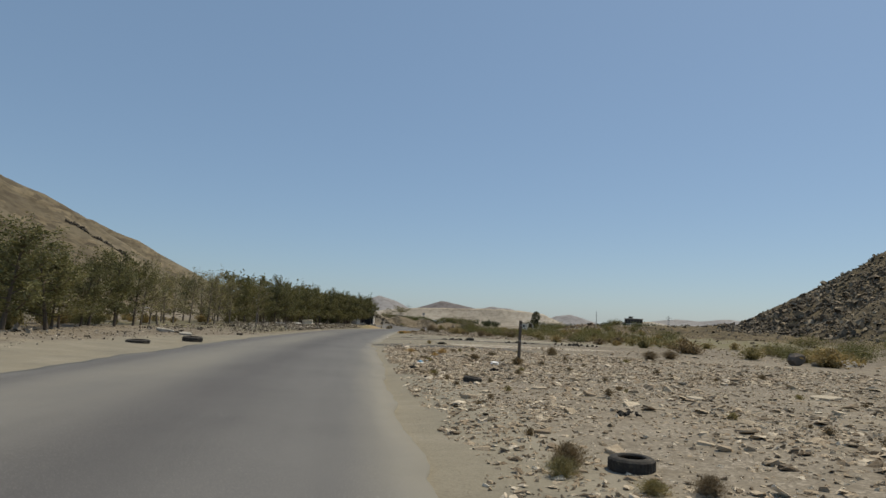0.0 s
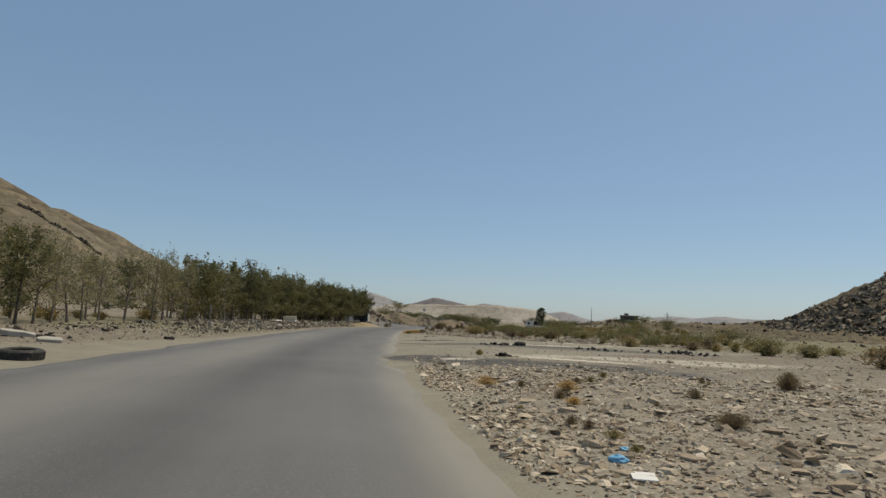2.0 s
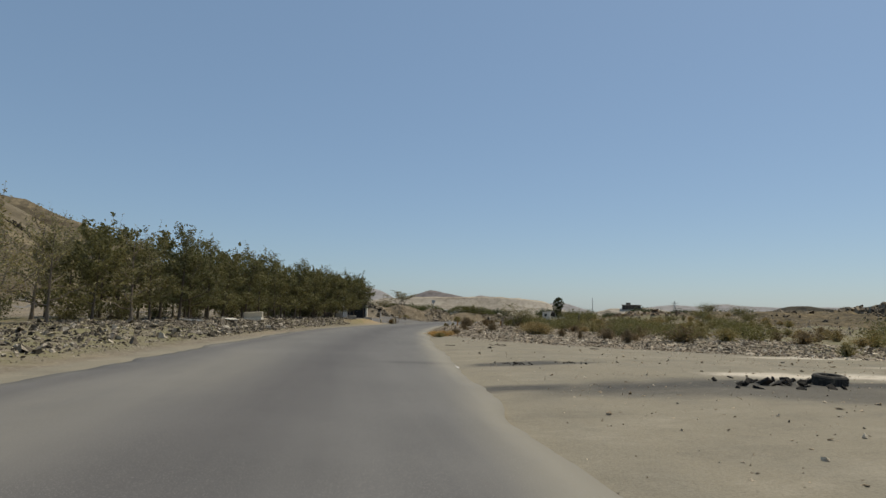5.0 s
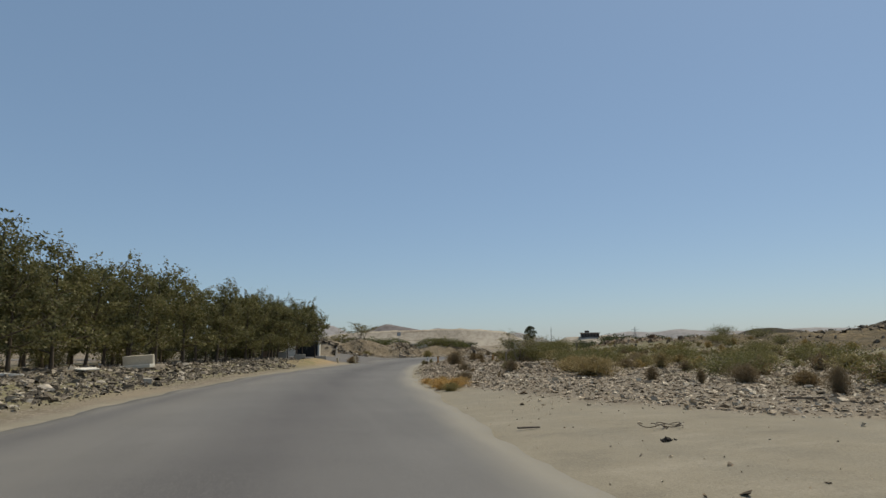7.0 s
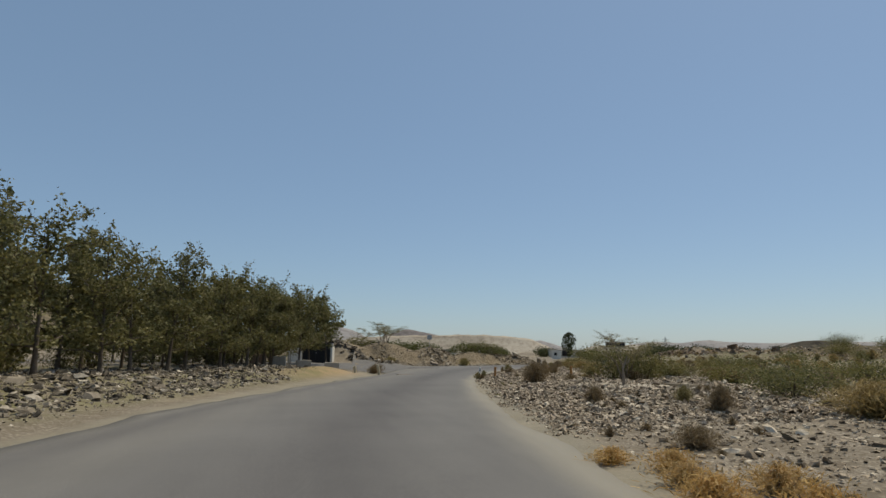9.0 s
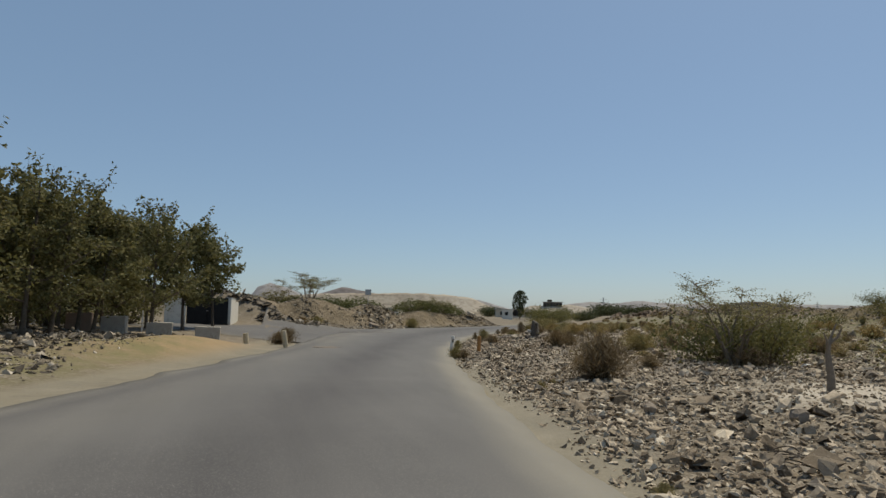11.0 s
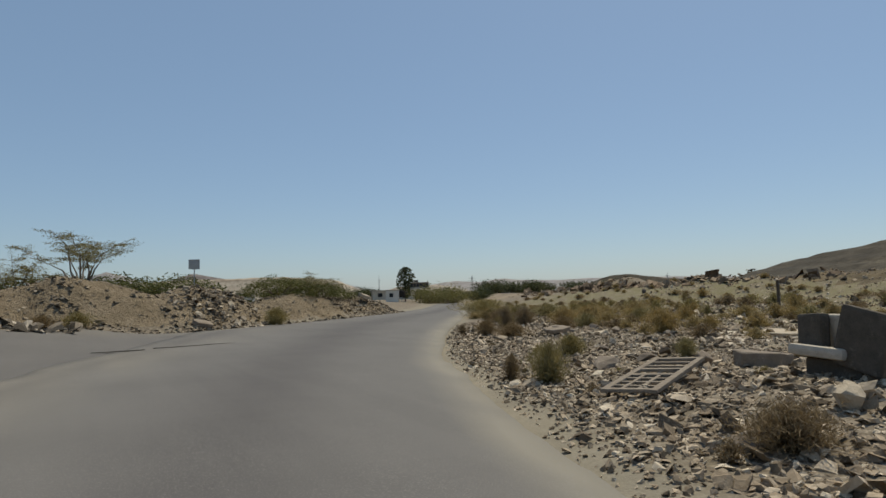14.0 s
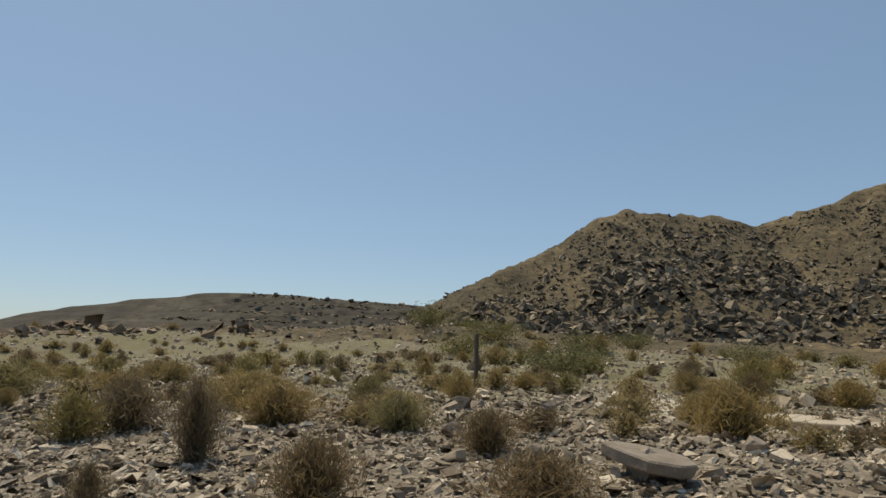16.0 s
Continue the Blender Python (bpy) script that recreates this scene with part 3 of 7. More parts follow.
# ---------------------------------------------------------------- the road
def build_road():
    ys = np.concatenate([np.arange(-40, 0, 1.0), np.arange(0, 175, 0.3), np.arange(175, 300, 1.5)])
    rows, cols = len(ys), 21
    ragged_r = (fractal(ys, ys * 0, 0.25, 4, 61) - 0.5) * 0.5 + (fractal(ys, ys * 0, 1.6, 2, 66) - 0.5) * 0.12
    ragged_l = (fractal(ys, ys * 0, 0.4, 4, 71) - 0.5) * 0.8
    bite = -0.45 * np.exp(-(((ys - 41.0) / 1.6) ** 2)) - 0.5 * np.exp(-(((ys - 45.0) / 1.6) ** 2))
    xr = right_edge(ys) + ragged_r + bite + 0.05
    xl = left_edge(ys) + ragged_l
    u = np.linspace(0, 1, cols)
    gx = xl[:, None] * (1 - u) + xr[:, None] * u
    gy = np.repeat(ys[:, None], cols, 1)
    gz = 0.02 + 0.035 * np.sin(np.pi * u)[None, :] + 0.012 * (fractal(gx, gy, 0.5, 3, 81) - 0.5)
    top = np.stack([gx, gy, gz], -1)
    low = top[:, [0, -1]].copy()
    low[..., 2] -= 0.14
    verts = np.concatenate([top.reshape(-1, 3), low.reshape(-1, 3)])
    idx = np.arange(rows * cols).reshape(rows, cols)
    faces = np.stack([idx[:-1, :-1], idx[:-1, 1:], idx[1:, 1:], idx[1:, :-1]], -1).reshape(-1, 4).tolist()
    base = rows * cols
    for i in range(rows - 1):
        a, b = base + 2 * i, base + 2 * i + 2
        faces.append((a, int(idx[i, 0]), int(idx[i + 1, 0]), b))
        faces.append((int(idx[i, -1]), a + 1, b + 1, int(idx[i + 1, -1])))
    me = mesh_from("road", verts, faces, M_ROAD, True)
    x, y = verts[:, 0], verts[:, 1]
    width = np.maximum(right_edge(y) - left_edge(y), 1)
    v = (x - left_edge(y)) / width
    dust = np.maximum(1.6 * (1 - smooth(v, 0.0, 0.04 + 0.05 * smooth(y, 60, 85))) * (1 - 0.85 * smooth(y, 136, 141) * (1 - smooth(y, 164, 170))), 2.0 * smooth(v, 0.88, 1.0)) + 0.75 * np.exp(-(((v - 0.34) / 0.15) ** 2)) * (1 - smooth(y, 60, 85)) + 0.3 * np.exp(-(((v - 0.2) / 0.12) ** 2))
    dust = dust + 0.8 * smooth(y, 136, 142) * (1 - smooth(y, 150, 165)) * (1 - smooth(v, 0.1, 0.3))
    wear = 1.4 * np.exp(-(((x - 3.0) / 0.9) ** 2) - ((y - 66.8) / 0.45) ** 2) + np.exp(-(((v - 0.58) / 0.13) ** 2)) + 0.7 * np.exp(-(((v - 0.09) / 0.05) ** 2))
    for key, value in (("dust", np.clip(dust, 0, 2.6)), ("wear", np.clip(wear, 0, 1))):
        a = me.attributes.new(key, "FLOAT", "POINT")
        a.data.foreach_set("value", np.asarray(value, np.float32))
    return tagged(new("road", me), "worn grey asphalt road drifted with sand", "road", kind="structure")


def build_side_road():
    xs = np.arange(-45, 20.3, 0.6)
    cols = 14
    near = np.interp(xs, [-45, 0, 8, 11, 15, 20], [146, 147, 142.5, 138.5, 146, 158]) + (fractal(xs, xs * 0, 0.6, 3, 91) - 0.5) * 1.0
    far = np.interp(xs, [-45, 0, 6.2, 8.7, 9.6, 12, 15, 18, 20.3], [153, 155.2, 155.8, 158.6, 166.8, 168.9, 168.6, 168.3, 168.0])
    u = np.linspace(0, 1, cols)
    gx = np.repeat(xs[:, None], cols, 1)
    gy = near[:, None] * (1 - u) + far[:, None] * u
    gz = np.maximum(terrain(gx, gy) + 0.022, 0.0 * gx + 0.006)
    verts = np.stack([gx, gy, gz], -1).reshape(-1, 3)
    idx = np.arange(gx.size).reshape(gx.shape)
    faces = np.stack([idx[:-1, :-1], idx[1:, :-1], idx[1:, 1:], idx[:-1, 1:]], -1).reshape(-1, 4)
    me = mesh_from("side_road", verts, faces, M_ROAD, True)
    a = me.attributes.new("dust", "FLOAT", "POINT")
    y, x = verts[:, 1], verts[:, 0]
    value = 0.25 + 0.8 * fractal(x, y, 0.3, 3, 95) * (1 - smooth(y, 141, 147)) + 0.6 * smooth(y, 163, 168) + (0.2 + 1.3 * fractal(x, y, 0.5, 3, 97)) * (1 - smooth(gy - near[:, None], 0.0, 3.6)).reshape(-1)
    a.data.foreach_set("value", np.clip(value, 0, 2).astype(np.float32))
    b = me.attributes.new("wear", "FLOAT", "POINT")
    b.data.foreach_set("value", np.full(len(verts), 0.6, np.float32))
    return tagged(new("side_road", me), "dusty asphalt side road to a gate", "road", kind="structure")


road = build_road()
side_road = build_side_road()


# ---------------------------------------------------------------- distant ridges
def ridge(name, line, run, material, label, seed, rough_=0.25, step=None, base=-2.0, ledge=0.0):
    """A distant ridge as a sheet of hills along a line of (x, y, height)."""
    pts = np.array(line, float)
    seg = np.hypot(*np.diff(pts[:, :2], axis=0).T)
    s = np.r_[0, np.cumsum(seg)]
    step = step or run / 14
    along = np.arange(0, s[-1] + step, step)
    px, py, pz = (np.interp(along, s, pts[:, k]) for k in range(3))
    tx, ty = np.gradient(px), np.gradient(py)
    ln = np.hypot(tx, ty)
    nx, ny = -ty / ln, tx / ln
    across = np.linspace(-1, 1, 61 if ledge else 31)
    gx = px[:, None] + nx[:, None] * across * run
    gy = py[:, None] + ny[:, None] * across * run
    f = 1 - np.abs(across)
    n = fractal(gx, gy, 3.0 / run, 5, seed)
    crest_ = pz[:, None] * (1 + rough_ * (fractal(along[:, None] * np.ones(len(across)), 0 * gx, 4.0 / run, 5, seed + 9) - 0.5))
    gz = base + (crest_ - base) * (0.55 * f + 0.45 * f * f) * (0.8 + 0.4 * n * (1 - f) + 0.2 * f)
    if ledge:
        lift = ledge * (fractal(gx, gy, 0.5 / run * 6, 4, seed + 21) - 0.5)
        q = (gz + lift) / ledge
        gz = (np.floor(q) + smooth(q - np.floor(q), 0.72, 0.98)) * ledge * 0.3 + gz * 0.7
    verts = np.stack([gx, gy, gz], -1).reshape(-1, 3)
    idx = np.arange(gx.size).reshape(gx.shape)
    faces = np.stack([idx[:-1, :-1], idx[1:, :-1], idx[1:, 1:], idx[:-1, 1:]], -1).reshape(-1, 4)
    return tagged(new(name, mesh_from(name, verts, faces, material, True)), label, "hill", kind="structure")


ridge("hill", [(-260, 330, 48), (-190, 345, 56), (-150, 355, 50), (-137, 359, 47.0), (-124, 364, 43), (-114, 368, 40), (-97, 373, 29), (-82, 377, 21), (-67, 379, 14), (-40, 384, 4)], 80, M_HILL_L, "brown stratified hill behind the tree row", 101, 0.12)
# the grey hills below get their haze from base colour, not from air
ridge("hill", [(8, 1290, 8), (28, 1290, 26), (38, 1290, 43), (62, 1289, 52), (95, 1287, 43), (118, 1285, 32), (150, 1280, 12)], 150, M_FAR_HAZED, "hazy grey far hill", 111, 0.08)
ridge("hill", [(80, 996, 14), (105, 994, 23), (114, 993, 26), (146, 989, 37.5), (192, 981, 28), (214, 977, 23), (250, 965, 10)], 100, M_FARDARK_HAZED, "low dark cone hill", 121, 0.05)
ridge("hill", [(0, 560, 4), (20, 560, 9), (42, 558, 12.5), (61, 556, 14.4), (91, 552, 15.2), (120, 547, 16), (149, 540, 15.8), (167, 534, 13.6), (185, 528, 6)], 30, M_CLIFF, "pale eroded earth cliff", 131, 0.12)
ridge("hill", [(262, 1478, 18), (283, 1473, 32), (302, 1469, 38), (334, 1462, 47), (379, 1451, 42), (411, 1442, 32), (455, 1429, 20), (479, 1421, 31), (509, 1411, 35), (551, 1395, 22), (600, 1370, 8)], 120, M_FAR_HAZED, "hazy grey far hills", 141, 0.08)
ridge("hill", [(350, 905, 4), (368, 898, 9), (386, 890, 15), (433, 868, 17), (453, 857, 14), (480, 840, 6)], 45, M_CLIFF, "low brown rise under a far building", 151, 0.1)
ridge("hill", [(470, 1105, 8), (518, 1082, 18), (544, 1070, 23), (577, 1052, 27.5), (609, 1034, 25), (644, 1012, 29.5), (677, 991, 26.5), (724, 957, 25), (800, 880, 28), (880, 780, 24), (960, 640, 20)], 150, M_FAR_HAZED, "hazy grey far ridge", 161, 0.1)
ridge("hill", [(250, 398, 2.5), (257, 392, 7), (266, 386, 10.8), (276, 378, 11.4), (293, 364, 9), (310, 348, 6.5), (330, 320, 4)], 34, M_MESA, "low flat-topped brown mesa", 171, 0.08, ledge=1.6)
ridge("hill", [(262, 330, 3), (246, 285, 7), (229, 259, 12.6), (230, 235, 16), (230, 209, 19), (228, 185, 18.4), (224, 160, 16.8), (221, 136, 15.2), (228, 100, 15)], 70, M_MESA, "broad brown mesa with rocky outcrops", 181, 0.06, step=2.5, ledge=2.6)


# ---------------------------------------------------------------- stones
CUBE = np.array([[-1, -1, -1], [1, -1, -1], [1, 1, -1], [-1, 1, -1], [-1, -1, 1], [1, -1, 1], [1, 1, 1], [-1, 1, 1]], float) * 0.5
WEDGE = np.array([[-1, -1, -1], [1, -1, -1], [1, 1, -1], [-1, 1, -1], [-0.8, 0, 1], [0.8, 0, 1]], float) * 0.5
WEDGE_F = np.array([[0, 1, 5], [0, 5, 4], [1, 2, 5], [2, 3, 4], [2, 4, 5], [3, 0, 4]])
CUBE_F = np.array([[4, 5, 6, 7], [0, 1, 5, 4], [1, 2, 6, 5], [2, 3, 7, 6], [3, 0, 4, 7]])


def stones(name, x, y, size, flat, material, label, category, sink=0.25, z=None, tilt=22.0, seed=1, flake=False):
    """Thousands of broken stones in one mesh of stuff."""
    r = np.random.default_rng(seed)
    n = len(x)
    shape, quads = (WEDGE, WEDGE_F) if flake else (CUBE, CUBE_F)
    k = len(shape)
    v = np.repeat(shape[None], n, 0) * r.uniform(0.45, 1.3, (n, k, 3)) + r.uniform(-0.17, 0.17, (n, k, 3))
    v[:, 4:, :2] = v[:, 4:, :2] * r.uniform(0.3, 0.95, (n, 1, 2)) + r.uniform(-0.3, 0.3, (n, 1, 2))
    v *= np.stack([size, size * r.uniform(0.5, 1.0, n), size * flat], -1)[:, None, :]
    yaw, tx, ty = r.uniform(0, 2 * np.pi, n), np.radians(r.normal(0, tilt, n)), np.radians(r.normal(0, tilt, n))
    c, s = np.cos(tx)[:, None], np.sin(tx)[:, None]
    v[..., 1], v[..., 2] = v[..., 1] * c - v[..., 2] * s, v[..., 1] * s + v[..., 2] * c
    c, s = np.cos(ty)[:, None], np.sin(ty)[:, None]
    v[..., 0], v[..., 2] = v[..., 0] * c + v[..., 2] * s, -v[..., 0] * s + v[..., 2] * c
    c, s = np.cos(yaw)[:, None], np.sin(yaw)[:, None]
    v[..., 0], v[..., 1] = v[..., 0] * c - v[..., 1] * s, v[..., 0] * s + v[..., 1] * c
    low = -v[..., 2].min(1)
    zz = (terrain(x, y) if z is None else z) + low * (1 - 2 * sink)
    v += np.stack([x, y, zz], -1)[:, None, :]
    faces = (np.arange(n)[:, None, None] * k + quads[None]).reshape(-1, quads.shape[1])
    me = mesh_from(name, v.reshape(-1, 3), faces, material)
    return tagged(new(name, me), label, category, kind="stuff")


def scatter(n, y0, y1, d0, d1, side, power=1.0, seed=1, keep=None):
    """Places beside the road: y evenly, distance from the edge thinning outwards."""
    r = np.random.default_rng(seed)
    y = r.uniform(y0, y1, n)
    d = d0 + (d1 - d0) * r.uniform(0, 1, n) ** power
    x = right_edge(y) + d if side > 0 else left_edge(y) - d
    if keep is not None:
        ok = r.uniform(0, 1, n) < keep(x, y, d)
        x, y, d = x[ok], y[ok], d[ok]
    return x, y, d


def sizes(n, a, b, power, seed):
    return a * (b / a) ** (np.random.default_rng(seed).uniform(0, 1, n) ** power)


def natural(n, median, sigma, most, seed):
    """Stone sizes: many small ones and a few large."""
    return np.minimum(median * np.exp(np.random.default_rng(seed).normal(0, sigma, n)), most)


M_VERGE = stone_material("verge_stone", [(0.0, (0.07, 0.06, 0.048)), (0.35, (0.15, 0.128, 0.098)), (0.7, (0.24, 0.205, 0.16)), (1.0, (0.60, 0.54, 0.45))], 9)


def bare_earth(x, y):
    """Patches of pale earth and sand left open between the stones."""
    open_ = smooth(fractal(x, y, 0.22, 3, 44), 0.52, 0.66) * (0.6 - 0.4 * smooth(y, 124, 134))
    return 1 - np.maximum(open_, 1 - smooth(np.hypot((x - 20.3) / 4.6, (y - 113.6) / 2.4), 0.7, 1.1))


def strewn(x, y, d):
    u, v = (x - 6.0) * 0.81 - (y - 43.6) * 0.59, (x - 6.0) * 0.59 + (y - 43.6) * 0.81
    bare = 0.9 * smooth(v, -3.2, -1.6) * (0.5 + 0.5 * smooth(v, -2.0, 0.0))
    return smooth(d + 1.2 * fractal(x, y, 0.6, 2, 5), 0.9, 2.0) * (0.3 + 0.7 * smooth(fractal(x, y, 0.25, 3, 8), 0.35, 0.6)) * (1 - bare)


x, y, d = scatter(40000, -1, 47, 0.5, 34, 1, 1.9, 11, strewn)
stones("gravel_field", x, y, natural(len(x), 0.068, 0.5, 0.28, 12) * (1 + 0.022 * d), np.random.default_rng(3).uniform(0.14, 0.34, len(x)), M_FLAKE, "flat pale stone flakes strewn over bare earth", "gravel", seed=13, tilt=9)
x, y, d = scatter(66000, -1, 47, 0.5, 22, 1, 1.6, 14, strewn)
stones("gravel_field", x, y, natural(len(x), 0.05, 0.4, 0.16, 15), np.random.default_rng(9).uniform(0.25, 0.5, len(x)), M_FLAKE, "small stone chips between pale flakes", "gravel", seed=16, tilt=12, flake=True)
x, y, d = scatter(6000, 44, 90, 1.2, 40, 1, 1.0, 21, lambda x, y, d: 0.25 + 0.75 * smooth(fractal(x, y, 0.12, 3, 18), 0.5, 0.62))
stones("gravel_field", x, y, sizes(len(x), 0.025, 0.12, 2.4, 22) * (1 + 0.02 * d), np.random.default_rng(4).uniform(0.25, 0.6, len(x)), M_FLAKE, "scattered small stones on the sand flat", "gravel", seed=23, flake=True)
x, y, d = scatter(26000, 69, 104, 0.4, 26, 1, 1.2, 24, lambda x, y, d: smooth(d + 1.6 * (fractal(x, y, 0.7, 3, 29) - 0.5) - flat_width(y), -0.3, 1.6))
stones("gravel_field", x, y, natural(len(x), 0.066, 0.5, 0.3, 25) * (1 + 0.02 * d), np.random.default_rng(5).uniform(0.16, 0.45, len(x)), M_RUBBLE, "grey stone litter beside the road", "gravel", seed=26, tilt=12)
x, y, d = scatter(36000, 100, 164, 0.5, 22, 1, 1.4, 31, lambda x, y, d: bare_earth(x, y) * smooth(d + 0.9 * fractal(x, y, 0.7, 2, 15), 0.9, 2.2))
stones("rubble_field", x, y, natural(len(x), 0.073, 0.5, 0.28, 32) * (1 + 0.015 * d), np.random.default_rng(6).uniform(0.18, 0.45, len(x)), M_RUBBLE, "broken grey rubble dumped along the verge", "rubble", seed=33)
x, y, d = scatter(34000, 98, 164, 0.5, 9, 1, 1.2, 331, lambda x, y, d: bare_earth(x, y) * smooth(d + 0.5 * smooth(y, 118, 128) + 1.2 * fractal(x, y, 0.7, 2, 15), 0.8, 2.2))
stones("rubble_field", x, y, natural(len(x), 0.062, 0.45, 0.2, 332), np.random.default_rng(36).uniform(0.14, 0.4, len(x)), M_RUBBLE, "flat chips of broken stone over the rubble", "rubble", 0.12, seed=333, tilt=20)
x, y, d = scatter(40000, 98, 164, 0.25, 16, 1, 1.7, 131, lambda x, y, d: np.maximum(smooth(d + 1.2 * fractal(x, y, 0.7, 2, 15), 0.6, 1.9), 0.3 * smooth(y, 118, 128)))
stones("rubble_field", x, y, natural(len(x), 0.048, 0.4, 0.18, 132) * (1 + 0.03 * d), np.random.default_rng(16).uniform(0.25, 0.7, len(x)), M_RUBBLE, "small broken chips and gravel between larger rubble", "rubble", seed=133, flake=True)
x, y, d = scatter(2400, 99, 162, 1.0, 17, 1, 1.1, 231, lambda x, y, d: bare_earth(x, y) * (0.15 + 0.85 * smooth(fractal(x, y, 0.35, 3, 27), 0.4, 0.62)))
stones("rubble_field", x, y, natural(len(x), 0.13, 0.4, 0.36, 232) * (1 + 0.03 * d), np.random.default_rng(26).uniform(0.2, 0.5, len(x)), M_RUBBLE, "larger blocks of broken stone among the rubble", "rubble", 0.22, seed=233, tilt=24)
x, y, d = scatter(3600, 122, 162, 0.12, 2.2, 1, 1.0, 431, lambda x, y, d: 0.35 + 0.65 * smooth(fractal(x, y, 0.9, 3, 37), 0.4, 0.6))
stones("rubble_field", x, y, natural(len(x), 0.052, 0.5, 0.2, 432), np.random.default_rng(46).uniform(0.25, 0.6, len(x)), M_RUBBLE, "loose stones strewn over the sandy road edge", "rubble", 0.1, seed=433, flake=True)
x, y, d = scatter(9500, 100, 176, 18, 50, 1, 1.0, 34)
stones("rubble_field", x, y, sizes(len(x), 0.07, 0.36, 2.4, 35), np.random.default_rng(7).uniform(0.3, 0.7, len(x)), M_FLAKE, "pale stones scattered over the flat ground", "rubble", seed=36)
x, y, d = scatter(14000, 8, 139, 2.0, 13, -1, 1.3, 41, lambda x, y, d: smooth(d - np.interp(y, [0, 40, 60, 100, 128, 139], [5.2, 3.8, 2.2, 1.8, 3.2, 5]), 0, 1.4) * (0.2 + 0.8 * smooth(y, 56, 74)) * (0.3 + 0.7 * smooth(fractal(x, y, 0.3, 3, 28), 0.38, 0.6)))
stones("rubble_strip", x, y, natural(len(x), 0.10, 0.5, 0.5, 42), np.random.default_rng(8).uniform(0.3, 0.75, len(x)), M_VERGE, "rubble and broken stone under the tree row", "rubble", seed=43)

x, y, d = scatter(15000, 20, 139, 1.6, 12, -1, 1.2, 141, lambda x, y, d: smooth(d - np.interp(y, [0, 40, 60, 100, 128, 139], [4.8, 3.4, 1.8, 1.3, 2.8, 5]), 0, 1.0) * (0.35 + 0.65 * smooth(y, 56, 74)))
stones("gravel_strip", x, y, natural(len(x), 0.055, 0.4, 0.2, 142), np.random.default_rng(18).uniform(0.3, 0.7, len(x)), M_VERGE, "stone chips on the verge by the trees", "gravel", seed=143, flake=True)
# real dark rubble, with extra dark stones standing in for tree shade
x, y, d = scatter(9000, 84, 137, 1.6, 11, -1, 1.2, 146, lambda x, y, d: smooth(d - 3.2 * smooth(y, 122, 128), 1.8, 3.2))
stones("rubble_strip", x, y, natural(len(x), 0.13, 0.5, 0.6, 147), np.random.default_rng(28).uniform(0.18, 0.45, len(x)), M_VERGE, "dark broken slabs, thickened in place of shade under the tree row", "rubble", seed=148, tilt=12)
x, y, d = scatter(3500, 0, 100, 0.2, 18, 1, 1.0, 151)
stones("pebbles", x, y, natural(len(x), 0.025, 0.4, 0.08, 152), np.random.default_rng(19).uniform(0.4, 0.8, len(x)), M_FLAKE, "small pebbles lying on drifted sand", "pebbles", seed=153, flake=True)

r_ = np.random.default_rng(171)
u = r_.uniform(0, 1, 900)
y = 118 + 165 * u
lev = r_.integers(0, 4, 900)
x = 229 - 6 - lev * 11 + 4 * (value_noise(y, lev, 0.06, 3) - 0.5) * 4 + r_.normal(0, 2.2, 900)
z = np.interp(y, [100, 136, 160, 185, 209, 235, 259, 285], [15, 15.2, 16.8, 18.4, 19, 16, 12.6, 7]) * np.array([0.95, 0.80, 0.62, 0.47])[lev] - 0.5 + 0.8 * (value_noise(y, lev + 20.0, 0.03, 4) - 0.5)
ok = value_noise(y, lev * 7.0, 0.05, 9) > 0.42
stones("mesa_ledge", x[ok], y[ok], sizes(int(ok.sum()), 0.5, 2.2, 1.8, 172), r_.uniform(0.25, 0.5, int(ok.sum())), M_HILLROCK, "dark broken rock ledges on a mesa", "rocks", 0.3, z=z[ok], seed=173, tilt=12)

r_ = np.random.default_rng(51)
x = r_.uniform(6.5, 46, 16000)
foot = np.interp(x, [0, 12, 19, 28, 43, 54], [164, 169.5, 168.5, 175.2, 191.5, 207])
y = foot + r_.uniform(0, 1, len(x)) ** 1.3 * 7 - 0.6
heavy = np.exp(-(((x - 22.0) / 2.4) ** 2)) + 0.9 * smooth(x, 31, 37) + 0.45 * np.exp(-(((x - 13.0) / 1.2) ** 2)) + 0.07 + 0.5 * (1 - smooth(y - foot, 0.2, 1.2))
ok = r_.uniform(0, 1, len(x)) < heavy
x, y = x[ok], y[ok]
stones("rubble_heap", x, y, sizes(len(x), 0.06, 0.36, 2.3, 52) * (1 + 0.3 * np.exp(-(((x - 22.0) / 2.2) ** 2))), r_.uniform(0.14, 0.42, len(x)), M_HEAP, "grey broken stone tipped over an earth bank", "rubble", 0.2, seed=53, tilt=20)
r_ = np.random.default_rng(58)
x = r_.uniform(-5, 10.6, 620)
y = 167.3 + r_.normal(0, 0.75, len(x)) - 0.06 * (x - 3)
x = np.concatenate([x, r_.uniform(8.5, 14.5, 170)])
y = np.concatenate([y, np.interp(x[620:], [8.5, 12, 14.5], [164.3, 165.6, 167.0]) + r_.normal(0, 0.45, 170)])
stones("slab_heap", x, y, sizes(len(x), 0.2, 0.85, 2.0, 59), r_.uniform(0.1, 0.26, len(x)), M_VERGE, "dark broken slabs piled along an earth bank", "rubble", 0.05, seed=60, tilt=22)



